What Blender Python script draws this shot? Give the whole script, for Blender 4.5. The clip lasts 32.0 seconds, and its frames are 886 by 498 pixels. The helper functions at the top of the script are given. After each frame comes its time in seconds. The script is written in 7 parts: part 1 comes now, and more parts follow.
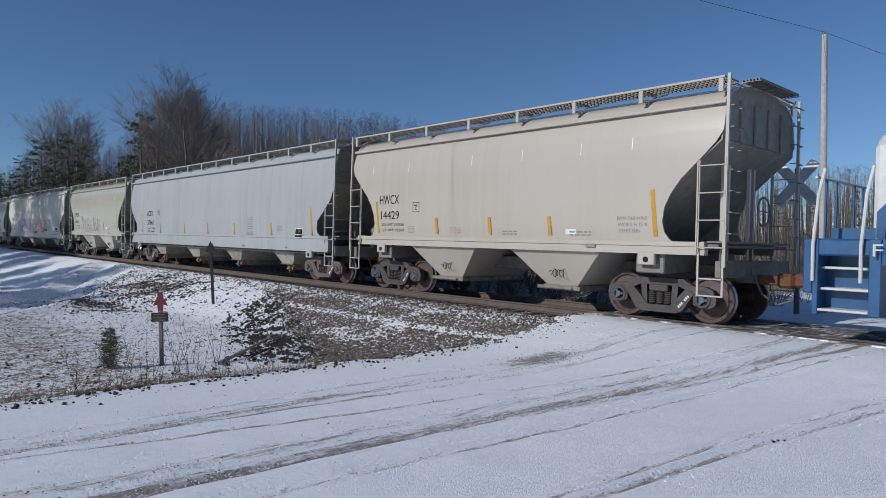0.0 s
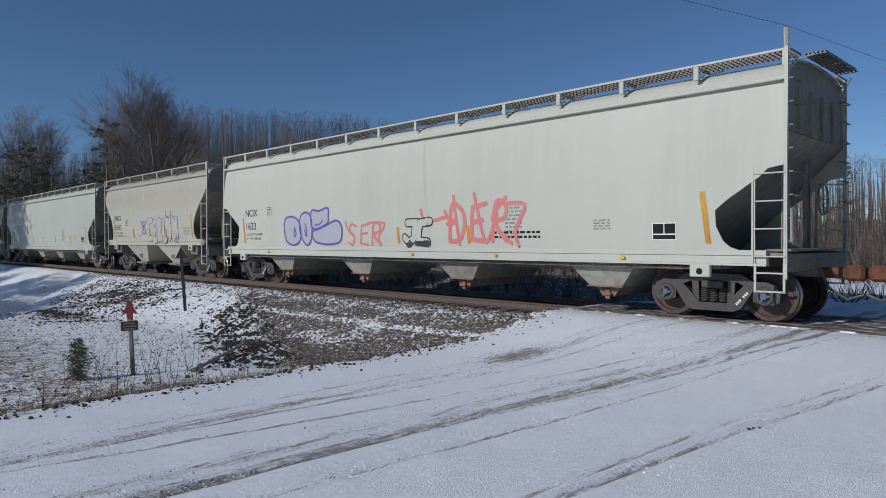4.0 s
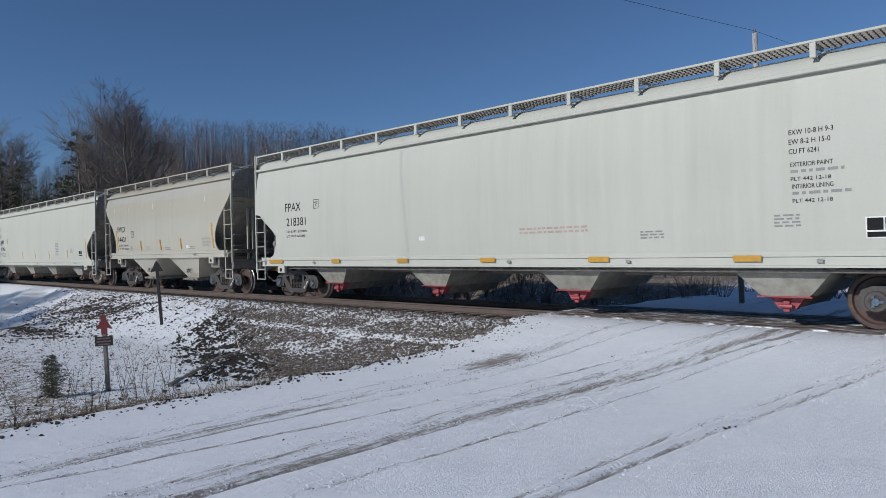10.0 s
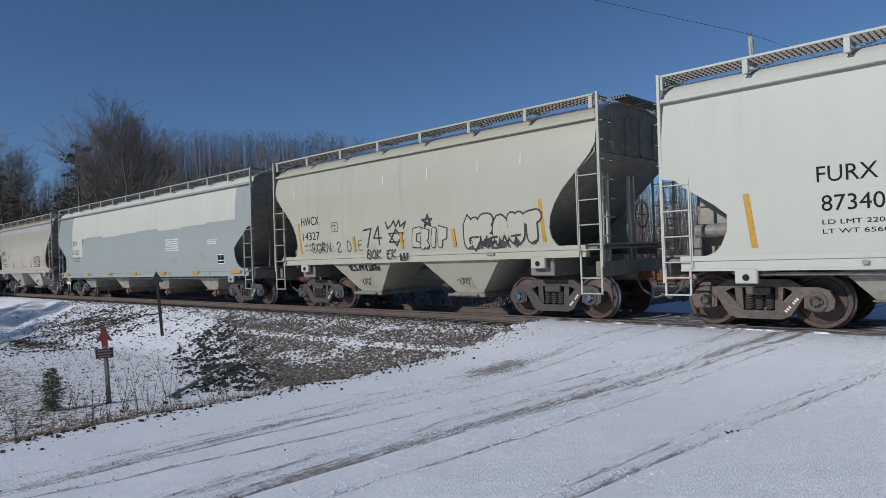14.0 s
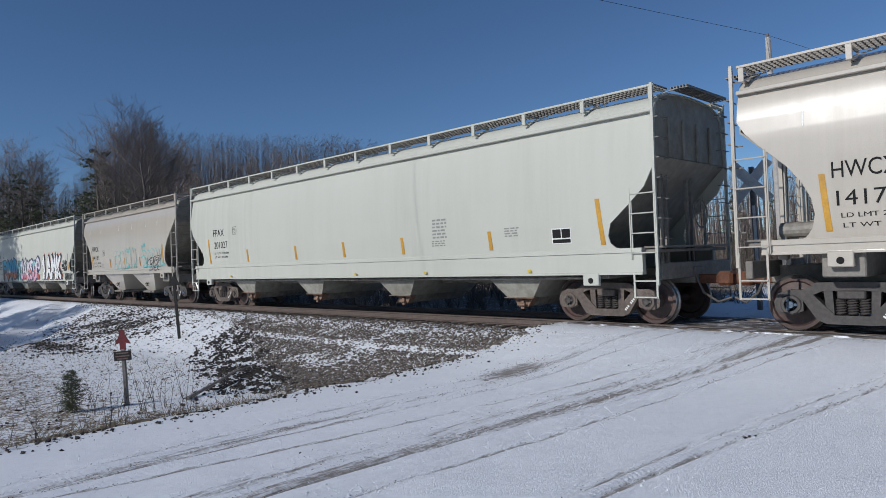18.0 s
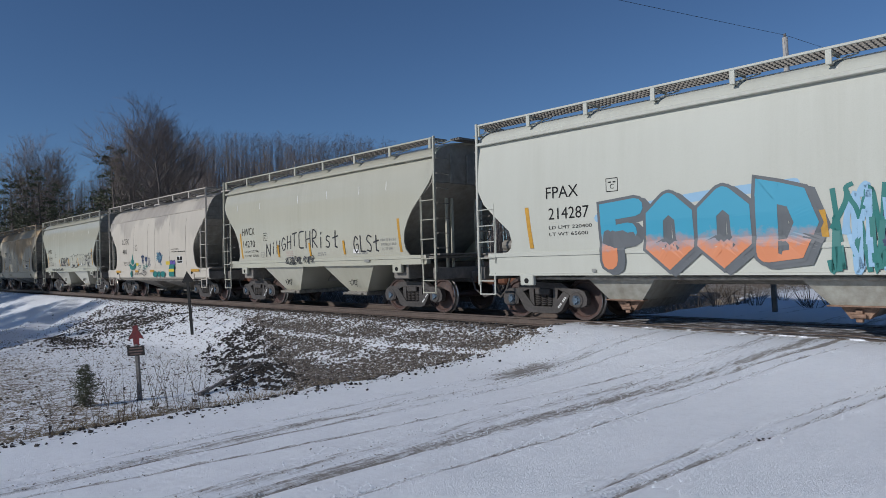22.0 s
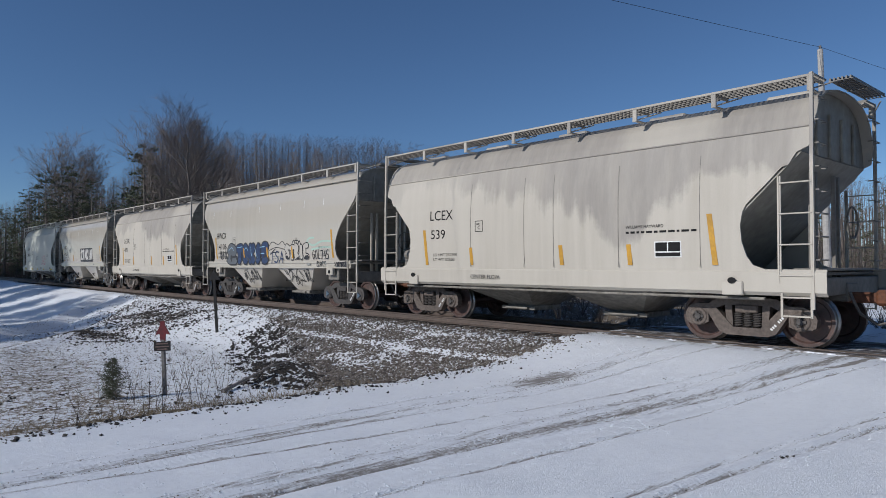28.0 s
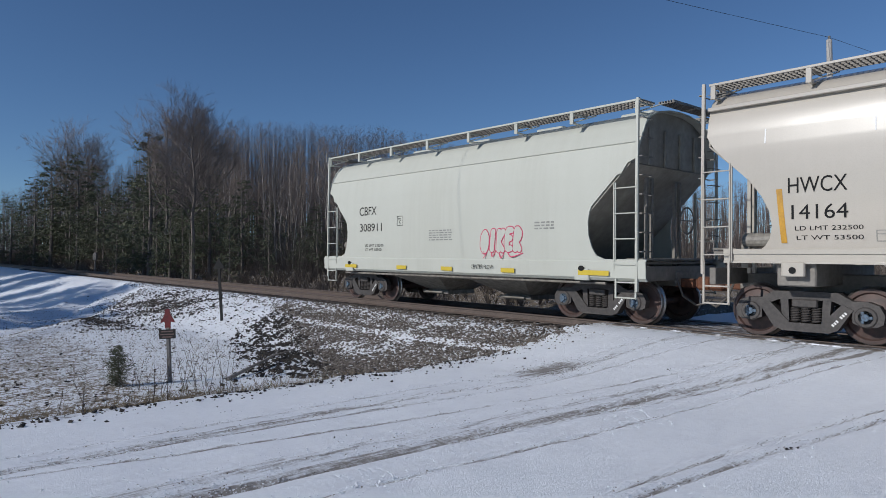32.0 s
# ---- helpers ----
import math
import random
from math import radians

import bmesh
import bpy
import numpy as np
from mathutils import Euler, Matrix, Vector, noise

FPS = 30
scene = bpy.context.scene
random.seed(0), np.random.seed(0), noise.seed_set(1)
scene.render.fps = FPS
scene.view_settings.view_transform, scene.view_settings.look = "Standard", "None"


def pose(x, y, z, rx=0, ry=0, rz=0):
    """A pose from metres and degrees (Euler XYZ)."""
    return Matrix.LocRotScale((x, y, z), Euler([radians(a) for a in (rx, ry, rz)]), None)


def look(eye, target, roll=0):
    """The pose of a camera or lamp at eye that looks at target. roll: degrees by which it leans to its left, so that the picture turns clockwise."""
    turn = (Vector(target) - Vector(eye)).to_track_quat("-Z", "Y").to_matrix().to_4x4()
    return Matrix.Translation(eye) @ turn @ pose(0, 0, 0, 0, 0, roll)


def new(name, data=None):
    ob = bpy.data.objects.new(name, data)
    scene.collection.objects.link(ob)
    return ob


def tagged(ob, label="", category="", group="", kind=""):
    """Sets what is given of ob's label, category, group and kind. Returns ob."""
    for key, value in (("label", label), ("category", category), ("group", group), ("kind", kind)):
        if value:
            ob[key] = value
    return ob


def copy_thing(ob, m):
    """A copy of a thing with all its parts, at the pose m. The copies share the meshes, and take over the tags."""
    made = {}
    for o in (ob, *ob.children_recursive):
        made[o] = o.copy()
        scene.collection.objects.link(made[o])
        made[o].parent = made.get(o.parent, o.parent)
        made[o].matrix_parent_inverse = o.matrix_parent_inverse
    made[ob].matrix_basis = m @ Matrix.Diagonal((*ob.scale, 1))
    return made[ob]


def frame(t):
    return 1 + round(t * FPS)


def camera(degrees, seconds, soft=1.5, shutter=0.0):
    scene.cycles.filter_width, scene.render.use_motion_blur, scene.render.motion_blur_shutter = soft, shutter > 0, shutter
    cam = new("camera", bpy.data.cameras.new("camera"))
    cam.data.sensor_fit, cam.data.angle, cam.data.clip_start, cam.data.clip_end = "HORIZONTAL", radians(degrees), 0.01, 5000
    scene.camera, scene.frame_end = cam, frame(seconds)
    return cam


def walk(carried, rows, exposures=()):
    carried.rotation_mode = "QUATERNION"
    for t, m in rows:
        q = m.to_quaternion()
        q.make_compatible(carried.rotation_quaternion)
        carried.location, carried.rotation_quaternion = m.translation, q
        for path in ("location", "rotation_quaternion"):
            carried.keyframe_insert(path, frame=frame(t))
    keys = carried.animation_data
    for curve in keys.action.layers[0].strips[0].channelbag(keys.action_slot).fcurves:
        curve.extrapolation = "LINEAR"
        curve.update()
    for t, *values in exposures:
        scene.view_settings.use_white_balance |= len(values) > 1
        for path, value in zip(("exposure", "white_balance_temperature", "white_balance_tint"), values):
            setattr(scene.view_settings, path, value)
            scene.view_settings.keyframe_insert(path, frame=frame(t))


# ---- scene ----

# ---- camera and its path ----
EYE = (0.0, 0.0, 1.41)
PATH = [   # seconds, place, turn, tilt, lean
    (0, -0.039, -0.036, 1.423, -0.19, 0.21, -0.65), (0.5, -0.042, 0.024, 1.421, -1.39, 1.24, -0.42), (1, -0.037, 0.019, 1.419, -1.21, 0.85, -0.19), (1.5, -0.028, 0.022, 1.414, -0.88, 0.39, -0.36),
    (2, -0.054, 0.013, 1.414, -1.04, 0.82, -0.71), (2.5, -0.064, -0.013, 1.410, -1.42, 1.08, -0.25), (4.5, -0.019, 0.015, 1.417, -2.55, -0.01, 1.19), (5, -0.028, 0.010, 1.425, -2.78, 0.68, 1.36),
    (5.5, -0.018, 0.017, 1.416, -3.26, 0.87, 1.16), (6, -0.001, 0.014, 1.444, -4.25, 1.33, 1.08), (6.5, 0.010, 0.018, 1.429, -6.61, 2.02, 1.64), (7, 0.010, 0.020, 1.426, -7.48, 2.38, 1.79),
    (7.5, 0.010, 0.016, 1.428, -7.63, 2.15, 1.70), (8, -0.003, 0.013, 1.429, -7.14, 2.13, 1.61), (8.5, 0.001, 0.021, 1.410, -5.85, 1.53, 1.79), (9, -0.008, 0.020, 1.410, -4.87, 1.21, 1.78),
    (9.5, -0.009, 0.008, 1.406, -4.62, 1.30, 1.72), (10, 0.002, 0.002, 1.406, -4.09, 0.79, 2.10), (10.5, 0.014, 0.013, 1.410, -3.82, 0.71, 2.25), (11, 0.012, 0.012, 1.407, -4.30, 0.62, 2.39),
    (11.5, 0.010, 0.007, 1.412, -4.45, 0.97, 2.65), (12, 0.017, 0.003, 1.420, -4.14, 1.16, 2.67), (12.5, 0.014, 0.011, 1.420, -4.19, 1.22, 2.82), (13, 0.022, 0.004, 1.420, -3.85, 1.38, 2.85),
    (13.5, 0.014, 0.009, 1.402, -3.76, 1.26, 2.88), (14, 0.011, -0.001, 1.413, -4.07, 1.38, 2.90), (14.5, 0.018, -0.005, 1.405, -3.97, 1.73, 2.97), (16.5, 0.014, -0.010, 1.415, -3.06, 1.79, 2.73),
    (17, 0.014, -0.010, 1.410, -2.84, 1.86, 2.82), (17.5, 0.011, -0.014, 1.414, -2.78, 1.92, 2.78), (18, 0.013, -0.006, 1.416, -2.81, 1.70, 2.93), (18.5, 0.019, -0.002, 1.412, -2.56, 1.81, 2.99),
    (19, 0.017, 0.000, 1.419, -2.59, 1.92, 2.99), (19.5, 0.016, 0.006, 1.417, -2.46, 1.91, 3.04), (20, 0.014, 0.010, 1.412, -2.32, 1.90, 2.82), (20.5, 0.019, 0.015, 1.407, -2.17, 1.92, 2.79),
    (21, 0.009, 0.005, 1.410, -2.15, 1.67, 2.69), (21.5, 0.018, 0.019, 1.411, -2.05, 1.78, 2.73), (22, 0.014, 0.010, 1.403, -1.79, 1.70, 2.40), (22.5, 0.018, 0.012, 1.403, -1.54, 1.07, 2.32),
    (23, 0.001, -0.001, 1.403, -0.61, 0.81, 0.94), (23.5, -0.001, -0.007, 1.410, 0.34, 1.04, 0.13), (24, -0.001, -0.004, 1.406, 0.70, 1.44, 0.11), (24.5, -0.003, -0.014, 1.401, 0.55, 1.56, 0.04),
    (25, -0.012, -0.013, 1.407, 0.65, 1.66, -0.02), (25.5, 0.008, -0.001, 1.402, 0.08, 2.43, 0.27), (27.5, -0.000, -0.010, 1.392, 0.05, 2.26, 0.62), (28, 0.007, -0.018, 1.403, 0.19, 2.20, 0.73),
    (28.5, 0.001, -0.032, 1.401, 0.09, 2.09, 0.52), (29, -0.003, -0.027, 1.403, 0.08, 2.43, 0.58), (29.5, -0.008, -0.027, 1.395, 0.40, 2.33, 0.40), (30, -0.003, -0.020, 1.397, 0.42, 2.30, 0.59),
    (30.5, 0.000, -0.020, 1.400, 0.34, 2.09, 0.73), (31, -0.001, -0.017, 1.396, 0.21, 1.91, 0.80), (31.5, -0.003, -0.015, 1.402, 0.37, 1.42, 0.72), (32, 0.005, -0.003, 1.395, 0.56, 1.36, 0.39),
]
cam = camera(67.0, 32.0, soft=0.65, shutter=0.0)
walk(cam, [(t, pose(x, y, z, 90 + p, r, a)) for t, x, y, z, a, p, r in PATH], [(0, 0.16, 6180, 10), (1.5, 0.06, 6180, 10), (5, 0.0, 6180, 10), (9, 0.12, 6180, 10), (13, 0.03, 6180, 10), (18, 0.12, 6180, 10), (20.5, 0.06, 6180, 10), (22, 0.0, 6180, 10), (23, 0.10, 6180, 10), (32, 0.14, 6180, 10)])

# ---- light ----
SUN_AZ, SUN_EL = radians(241.4), radians(28)      # compass angle from +y, clockwise
sun_to = Vector((math.sin(SUN_AZ) * math.cos(SUN_EL), math.cos(SUN_AZ) * math.cos(SUN_EL), math.sin(SUN_EL)))
world = bpy.data.worlds.new("sky")
scene.world = world
world.use_nodes = True
wn = world.node_tree.nodes
sky = wn.new("ShaderNodeTexSky")
sky.sky_type, sky.sun_disc = "NISHITA", False
sky.sun_elevation, sky.sun_rotation = SUN_EL, SUN_AZ
sky.altitude, sky.air_density, sky.dust_density, sky.ozone_density = 1200, 1.0, 0.0, 6.0
world.node_tree.links.new(sky.outputs[0], wn["Background"].inputs[0])
wn["Background"].inputs[1].default_value = 0.067
lamp = bpy.data.lights.new("sun", "SUN")
lamp.energy, lamp.angle, lamp.color = 3.08, radians(0.55), (1.0, 0.95, 0.88)
new("sun", lamp).matrix_basis = look(sun_to * 60, (0, 0, 0))

# ---- the line of the track: x along the train's way, y away from the camera, z up ----
TRACK = pose(9.597, 8.669, 0, 0, 0, -47.91)


def rail_z(s):
    """Height of the rail's top along the line: a gentle grade that levels out far off."""
    a = max(-110.0, min(45.0, s))
    return -0.02 * a - 0.02 * (s - a) * math.exp(-abs(s - a) / 25)


def on_track(s, y=0.0, z=0.0, rz=0.0):
    return TRACK @ pose(s, y, rail_z(s) + z, 0, 0, rz)


# ---- mesh building ----
class M:
    """A list of points and faces."""

    def __init__(self):
        self.v, self.f = [], []

    def add(self, vs, fs, m=None):
        o = len(self.v)
        self.v += [tuple(m @ Vector(p)) for p in vs] if m is not None else [tuple(p) for p in vs]
        self.f += [tuple(i + o for i in f) for f in fs]
        return self

    def box(self, x0, x1, y0, y1, z0, z1, c=0.0, m=None):
        if c <= 0:
            vs = [(x, y, z) for x in (x0, x1) for y in (y0, y1) for z in (z0, z1)]
            fs = [(0, 1, 3, 2), (4, 6, 7, 5), (0, 4, 5, 1), (2, 3, 7, 6), (0, 2, 6, 4), (1, 5, 7, 3)]
            return self.add(vs, fs, m)
        c = min(c, (x1 - x0) / 2.1, (y1 - y0) / 2.1, (z1 - z0) / 2.1)
        def loop(i, z):
            e = c
            if i:
                return [(x0 + e, y0 + e, z), (x1 - e, y0 + e, z), (x1 - e, y0 + e, z), (x1 - e, y1 - e, z), (x1 - e, y1 - e, z), (x0 + e, y1 - e, z), (x0 + e, y1 - e, z), (x0 + e, y0 + e, z)]
            return [(x0 + e, y0, z), (x1 - e, y0, z), (x1, y0 + e, z), (x1, y1 - e, z), (x1 - e, y1, z), (x0 + e, y1, z), (x0, y1 - e, z), (x0, y0 + e, z)]
        vs = loop(1, z0) + loop(0, z0 + c) + loop(0, z1 - c) + loop(1, z1)
        fs = [tuple(range(7, -1, -1)), tuple(range(24, 32))]
        for k in range(3):
            fs += [(k * 8 + i, k * 8 + (i + 1) % 8, k * 8 + 8 + (i + 1) % 8, k * 8 + 8 + i) for i in range(8)]
        return self.add(vs, fs, m)

    def prism(self, poly, y0, y1, m=None):
        """A polygon in x and z, drawn from y0 to y1."""
        n = len(poly)
        vs = [(x, y0, z) for x, z in poly] + [(x, y1, z) for x, z in poly]
        fs = [tuple(range(n)), tuple(range(2 * n - 1, n - 1, -1))]
        fs += [(i, i + n, (i + 1) % n + n, (i + 1) % n) for i in range(n)]
        return self.add(vs, fs, m)

    def loft(self, rings, caps=True):
        n = len(rings[0])
        vs = [p for r in rings for p in r]
        fs = [(k * n + i, k * n + (i + 1) % n, (k + 1) * n + (i + 1) % n, (k + 1) * n + i) for k in range(len(rings) - 1) for i in range(n)]
        if caps:
            fs += [tuple(range(n - 1, -1, -1)), tuple(range(len(vs) - n, len(vs)))]
        return self.add(vs, fs)

    def tube(self, pts, r, n=6, r1=None):
        """A round bar along points; r1: its radius at the far end."""
        pts = [Vector(p) for p in pts]
        rings = []
        for i, p in enumerate(pts):
            d = (pts[min(i + 1, len(pts) - 1)] - pts[max(i - 1, 0)]).normalized()
            a = d.orthogonal().normalized() if abs(d.z) < 0.99 else Vector((1, 0, 0))
            if abs(d.z) < 0.99:
                a = d.cross(Vector((0, 0, 1))).normalized()
            b = d.cross(a)
            rr = r if r1 is None else r + (r1 - r) * i / (len(pts) - 1)
            rings.append([p + (a * math.cos(t) + b * math.sin(t)) * rr for t in [2 * math.pi * k / n for k in range(n)]])
        return self.loft(rings)

    def lathe(self, prof, n=24, m=None):
        """Profile of (radius, y) turned round the y axis."""
        vs = [(r * math.cos(t), y, r * math.sin(t)) for r, y in prof for t in [2 * math.pi * k / n for k in range(n)]]
        k = len(prof)
        fs = [(j * n + i, j * n + (i + 1) % n, (j + 1) * n + (i + 1) % n, (j + 1) * n + i) for j in range(k - 1) for i in range(n)]
        fs += [tuple(range(n)), tuple(range(k * n - 1, k * n - n - 1, -1))]
        return self.add(vs, fs, m)

    def shell(self, grid, t):
        """A sheet of rows of points, thickened by t along -normal side (towards y=0, lower z)."""
        rows, cols = len(grid), len(grid[0])
        flat = [Vector(p) for r in grid for p in r]
        inner = []
        for i in range(rows):
            for j in range(cols):
                du = Vector(grid[i][min(j + 1, cols - 1)]) - Vector(grid[i][max(j - 1, 0)])
                dv = Vector(grid[min(i + 1, rows - 1)][j]) - Vector(grid[max(i - 1, 0)][j])
                nn = du.cross(dv)
                nn = nn.normalized() if nn.length > 1e-9 else Vector((0, 0, 1))
                inner.append(Vector(grid[i][j]) - nn * t)
        o = rows * cols
        fs = []
        for i in range(rows - 1):
            for j in range(cols - 1):
                a, b, c, d = i * cols + j, i * cols + j + 1, (i + 1) * cols + j + 1, (i + 1) * cols + j
                fs += [(a, b, c, d), (o + d, o + c, o + b, o + a)]
        rim = [i * cols for i in range(rows)] + [(rows - 1) * cols + j for j in range(1, cols)] + [i * cols + cols - 1 for i in range(rows - 2, -1, -1)] + [j for j in range(cols - 2, 0, -1)]
        fs += [(rim[k], rim[(k + 1) % len(rim)], rim[(k + 1) % len(rim)] + o, rim[k] + o) for k in range(len(rim))]
        return self.add(flat + inner, fs)


def mesh_of(name, m, mat, smooth=0.0, fix=True):
    me = bpy.data.meshes.new(name)
    me.from_pydata(m.v, [], m.f)
    if fix:
        bm = bmesh.new()
        bm.from_mesh(me)
        bmesh.ops.remove_doubles(bm, verts=bm.verts, dist=1e-5)
        bmesh.ops.recalc_face_normals(bm, faces=bm.faces)
        bm.to_mesh(me)
        bm.free()
    for k in (mat if isinstance(mat, (list, tuple)) else [mat]):
        me.materials.append(k)
    if smooth:
        me.set_sharp_from_angle(angle=radians(smooth))
    return me


def part(name, m, material, parent, label="", at=None, smooth=0.0, fix=True):
    me = m if isinstance(m, bpy.types.Mesh) else mesh_of(name, m, material, smooth, fix)
    ob = new(name, me)
    ob.parent = parent
    if at is not None:
        ob.matrix_basis = at
    return tagged(ob, label) if label else ob


def thing(name, label, category, m=None, material=None, at=None, group="", kind="", smooth=0.0):
    ob = new(name, mesh_of(name, m, material, smooth) if m is not None else None)
    if at is not None:
        ob.matrix_basis = at
    return tagged(ob, label, category, group, kind)


# ---- materials ----
class N:
    """A short hand for the nodes of one material."""

    def __init__(self, name):
        self.mat = bpy.data.materials.new(name)
        self.mat.use_nodes = True
        self.t = self.mat.node_tree
        self.b = self.t.nodes["Principled BSDF"]

    def node(self, kind, **kw):
        n = self.t.nodes.new("ShaderNode" + kind)
        for k, v in kw.items():
            self.put(n.inputs[k], v)
        return n

    def put(self, sock, v):
        if isinstance(v, bpy.types.NodeSocket):
            self.t.links.new(v, sock)
        else:
            sock.default_value = (*v, 1) if isinstance(v, tuple) and len(v) == 3 and sock.type == "RGBA" else v

    def pos(self, scale=(1, 1, 1), space="Object"):
        c = self.node("TexCoord")
        m = self.node("Mapping")
        self.put(m.inputs["Vector"], c.outputs[space])
        m.inputs["Scale"].default_value = scale
        return m.outputs[0]

    def noise(self, scale, detail=4.0, rough=0.55, vec=None, dist=0.0):
        n = self.node("TexNoise", Scale=scale, Detail=detail, Roughness=rough, Distortion=dist)
        if vec is not None:
            self.put(n.inputs["Vector"], vec)
        return n.outputs["Fac"]

    def ramp(self, fac, stops):
        n = self.node("ValToRGB")
        self.put(n.inputs[0], fac)
        e = n.color_ramp.elements
        while len(e) < len(stops):
            e.new(0.5)
        for k, (p, c) in zip(e, stops):
            k.position, k.color = p, (*c, 1) if isinstance(c, tuple) else (c, c, c, 1)
        return n.outputs[0]

    def mix(self, fac, a, b, mode="MIX"):
        n = self.node("Mix")
        n.data_type, n.blend_type = "RGBA", mode
        for i, v in ((0, fac), (6, a), (7, b)):
            self.put(n.inputs[i], v)
        return n.outputs[2]

    def math(self, op, a, b=0.0, clamp=False):
        n = self.node("Math")
        n.operation, n.use_clamp = op, clamp
        self.put(n.inputs[0], a)
        self.put(n.inputs[1], b)
        return n.outputs[0]

    def attr(self, name):
        n = self.node("Attribute")
        n.attribute_name = name
        return n.outputs["Fac"]

    def random(self):
        return self.node("ObjectInfo").outputs["Random"]

    def island(self):
        return self.node("NewGeometry").outputs["Random Per Island"]

    def done(self, color, rough=0.6, metal=0.0, bump=None, strength=0.3, dist=0.01, spec=None, coat=0.0):
        self.put(self.b.inputs["Base Color"], color)
        self.put(self.b.inputs["Roughness"], rough)
        self.put(self.b.inputs["Metallic"], metal)
        if coat:
            self.b.inputs["Coat Weight"].default_value, self.b.inputs["Coat Roughness"].default_value = coat, 0.085
        if spec is not None:
            self.b.inputs["Specular IOR Level"].default_value = spec
        if bump is not None:
            k = self.node("Bump", Strength=strength, Distance=dist)
            self.put(k.inputs["Height"], bump)
            self.put(self.b.inputs["Normal"], k.outputs[0])
        return self.mat


def car_paint(name, base, dirt, amount, rough, streak=1.0, soot=0.0, sootcol=(0.12, 0.105, 0.09), coat=0.0):
    """Painted steel with grime that runs down in streaks; soot: broad run marks from the roof."""
    n = N(name)
    own = n.math("MULTIPLY", n.random(), 37.0)
    shift = n.node("CombineXYZ", X=own)
    p0 = n.pos()
    p = n.node("VectorMath", Vector=p0)
    n.put(p.inputs[1], shift.outputs[0])
    p = p.outputs[0]
    def at(sc):
        m = n.node("Mapping", Vector=p)
        m.inputs["Scale"].default_value = sc
        return m.outputs[0]
    big = n.noise(0.45, 5, 0.6, at((1, 1, 0.35)))
    run = n.noise(5.0, 4, 0.65, at((1.0, 0.2, 0.06)))
    fine = n.noise(60, 3, 0.6, p)
    g = n.math("MULTIPLY", n.ramp(big, [(0.35, 0.0), (0.75, 1.0)]), n.ramp(run, [(0.35, 0.15), (0.7, 1.0)]))
    g = n.math("MULTIPLY", g, amount * streak, True)
    col = n.mix(g, base, dirt)
    col = n.mix(n.math("MULTIPLY", n.ramp(fine, [(0.45, 0.0), (0.8, 1.0)]), 0.12), col, tuple(c * 0.6 for c in dirt))
    if soot:
        level = n.math("ADD", n.math("MULTIPLY", n.node("SeparateXYZ", Vector=p0).outputs[2], 0.25), n.math("MULTIPLY", n.math("SUBTRACT", n.noise(0.40, 3, 0.55, at((1, 0.2, 0.25))), 0.5), 1.3))
        level = n.math("ADD", level, n.math("ADD", n.math("MULTIPLY", n.math("SUBTRACT", run, 0.5), 0.16), n.math("MULTIPLY", n.math("SUBTRACT", n.noise(3.0, 5, 0.7, at((1, 0.3, 0.9))), 0.5), 0.14)))
        top = n.ramp(level, [(0.70, 0.0), (0.77, 1.0)])
        where = n.ramp(n.noise(0.30, 2, 0.5, at((1, 0.2, 0.1))), [(0.40, 0.25), (0.55, 1.0)])
        edge = n.ramp(n.noise(2.2, 5, 0.7, at((1.4, 0.3, 0.25))), [(0.3, 0.55), (0.65, 1.0)])
        col = n.mix(n.math("MULTIPLY", n.math("MULTIPLY", n.math("MULTIPLY", top, where), edge), soot, True), col, sootcol)
    wav = n.noise(0.75, 1.5, 0.45, n.pos((1, 1, 0.8)))
    return n.done(col, n.math("ADD", n.math("MULTIPLY", g, 0.3), rough), 0.0, wav, 0.34 if coat else 0.08, 0.03, None, coat)


def plain(name, a, b, scale, rough=0.6, metal=0.0, strength=0.25, dist=0.004, spec=None):
    n = N(name)
    k = n.noise(scale, 6, 0.62, n.pos())
    w = n.noise(scale * 0.13, 3, 0.55, n.pos())
    col = n.mix(n.ramp(k, [(0.32, 0.0), (0.7, 1.0)]), a, b)
    col = n.mix(n.math("MULTIPLY", n.ramp(w, [(0.4, 0.0), (0.7, 1.0)]), 0.4), col, tuple(x * 0.6 for x in b))
    return n.done(col, rough, metal, k, strength, dist, spec)


CREAM = car_paint("cream_paint", (0.445, 0.420, 0.345), (0.27, 0.24, 0.175), 0.30, 0.32, coat=0.5)
BEIGE = car_paint("beige_paint", (0.44, 0.40, 0.34), (0.28, 0.245, 0.19), 0.40, 0.28, coat=0.5)
SAGE = car_paint("stone_grey_paint", (0.418, 0.405, 0.325), (0.27, 0.25, 0.185), 0.45, 0.30, coat=0.5)
WHITE = car_paint("white_paint", (0.46, 0.466, 0.41), (0.32, 0.305, 0.25), 0.38, 0.62)
OFFWHITE = car_paint("off_white_paint", (0.375, 0.388, 0.345), (0.27, 0.255, 0.21), 0.35, 0.62)
PALE = car_paint("pale_blue_grey_paint", (0.325, 0.345, 0.35), (0.22, 0.215, 0.20), 0.75, 0.55)
OLDWHITE = car_paint("weathered_white_paint", (0.475, 0.435, 0.37), (0.29, 0.25, 0.20), 0.45, 0.6, 1.0, 0.85, (0.225, 0.205, 0.185))
SILVER = car_paint("grey_green_paint", (0.285, 0.31, 0.295), (0.24, 0.245, 0.23), 0.3, 0.45, coat=0.45)
RUSTY = car_paint("rust_stained_paint", (0.42, 0.385, 0.30), (0.32, 0.245, 0.15), 0.75, 0.7, 1.0, 0.95, (0.28, 0.185, 0.085))
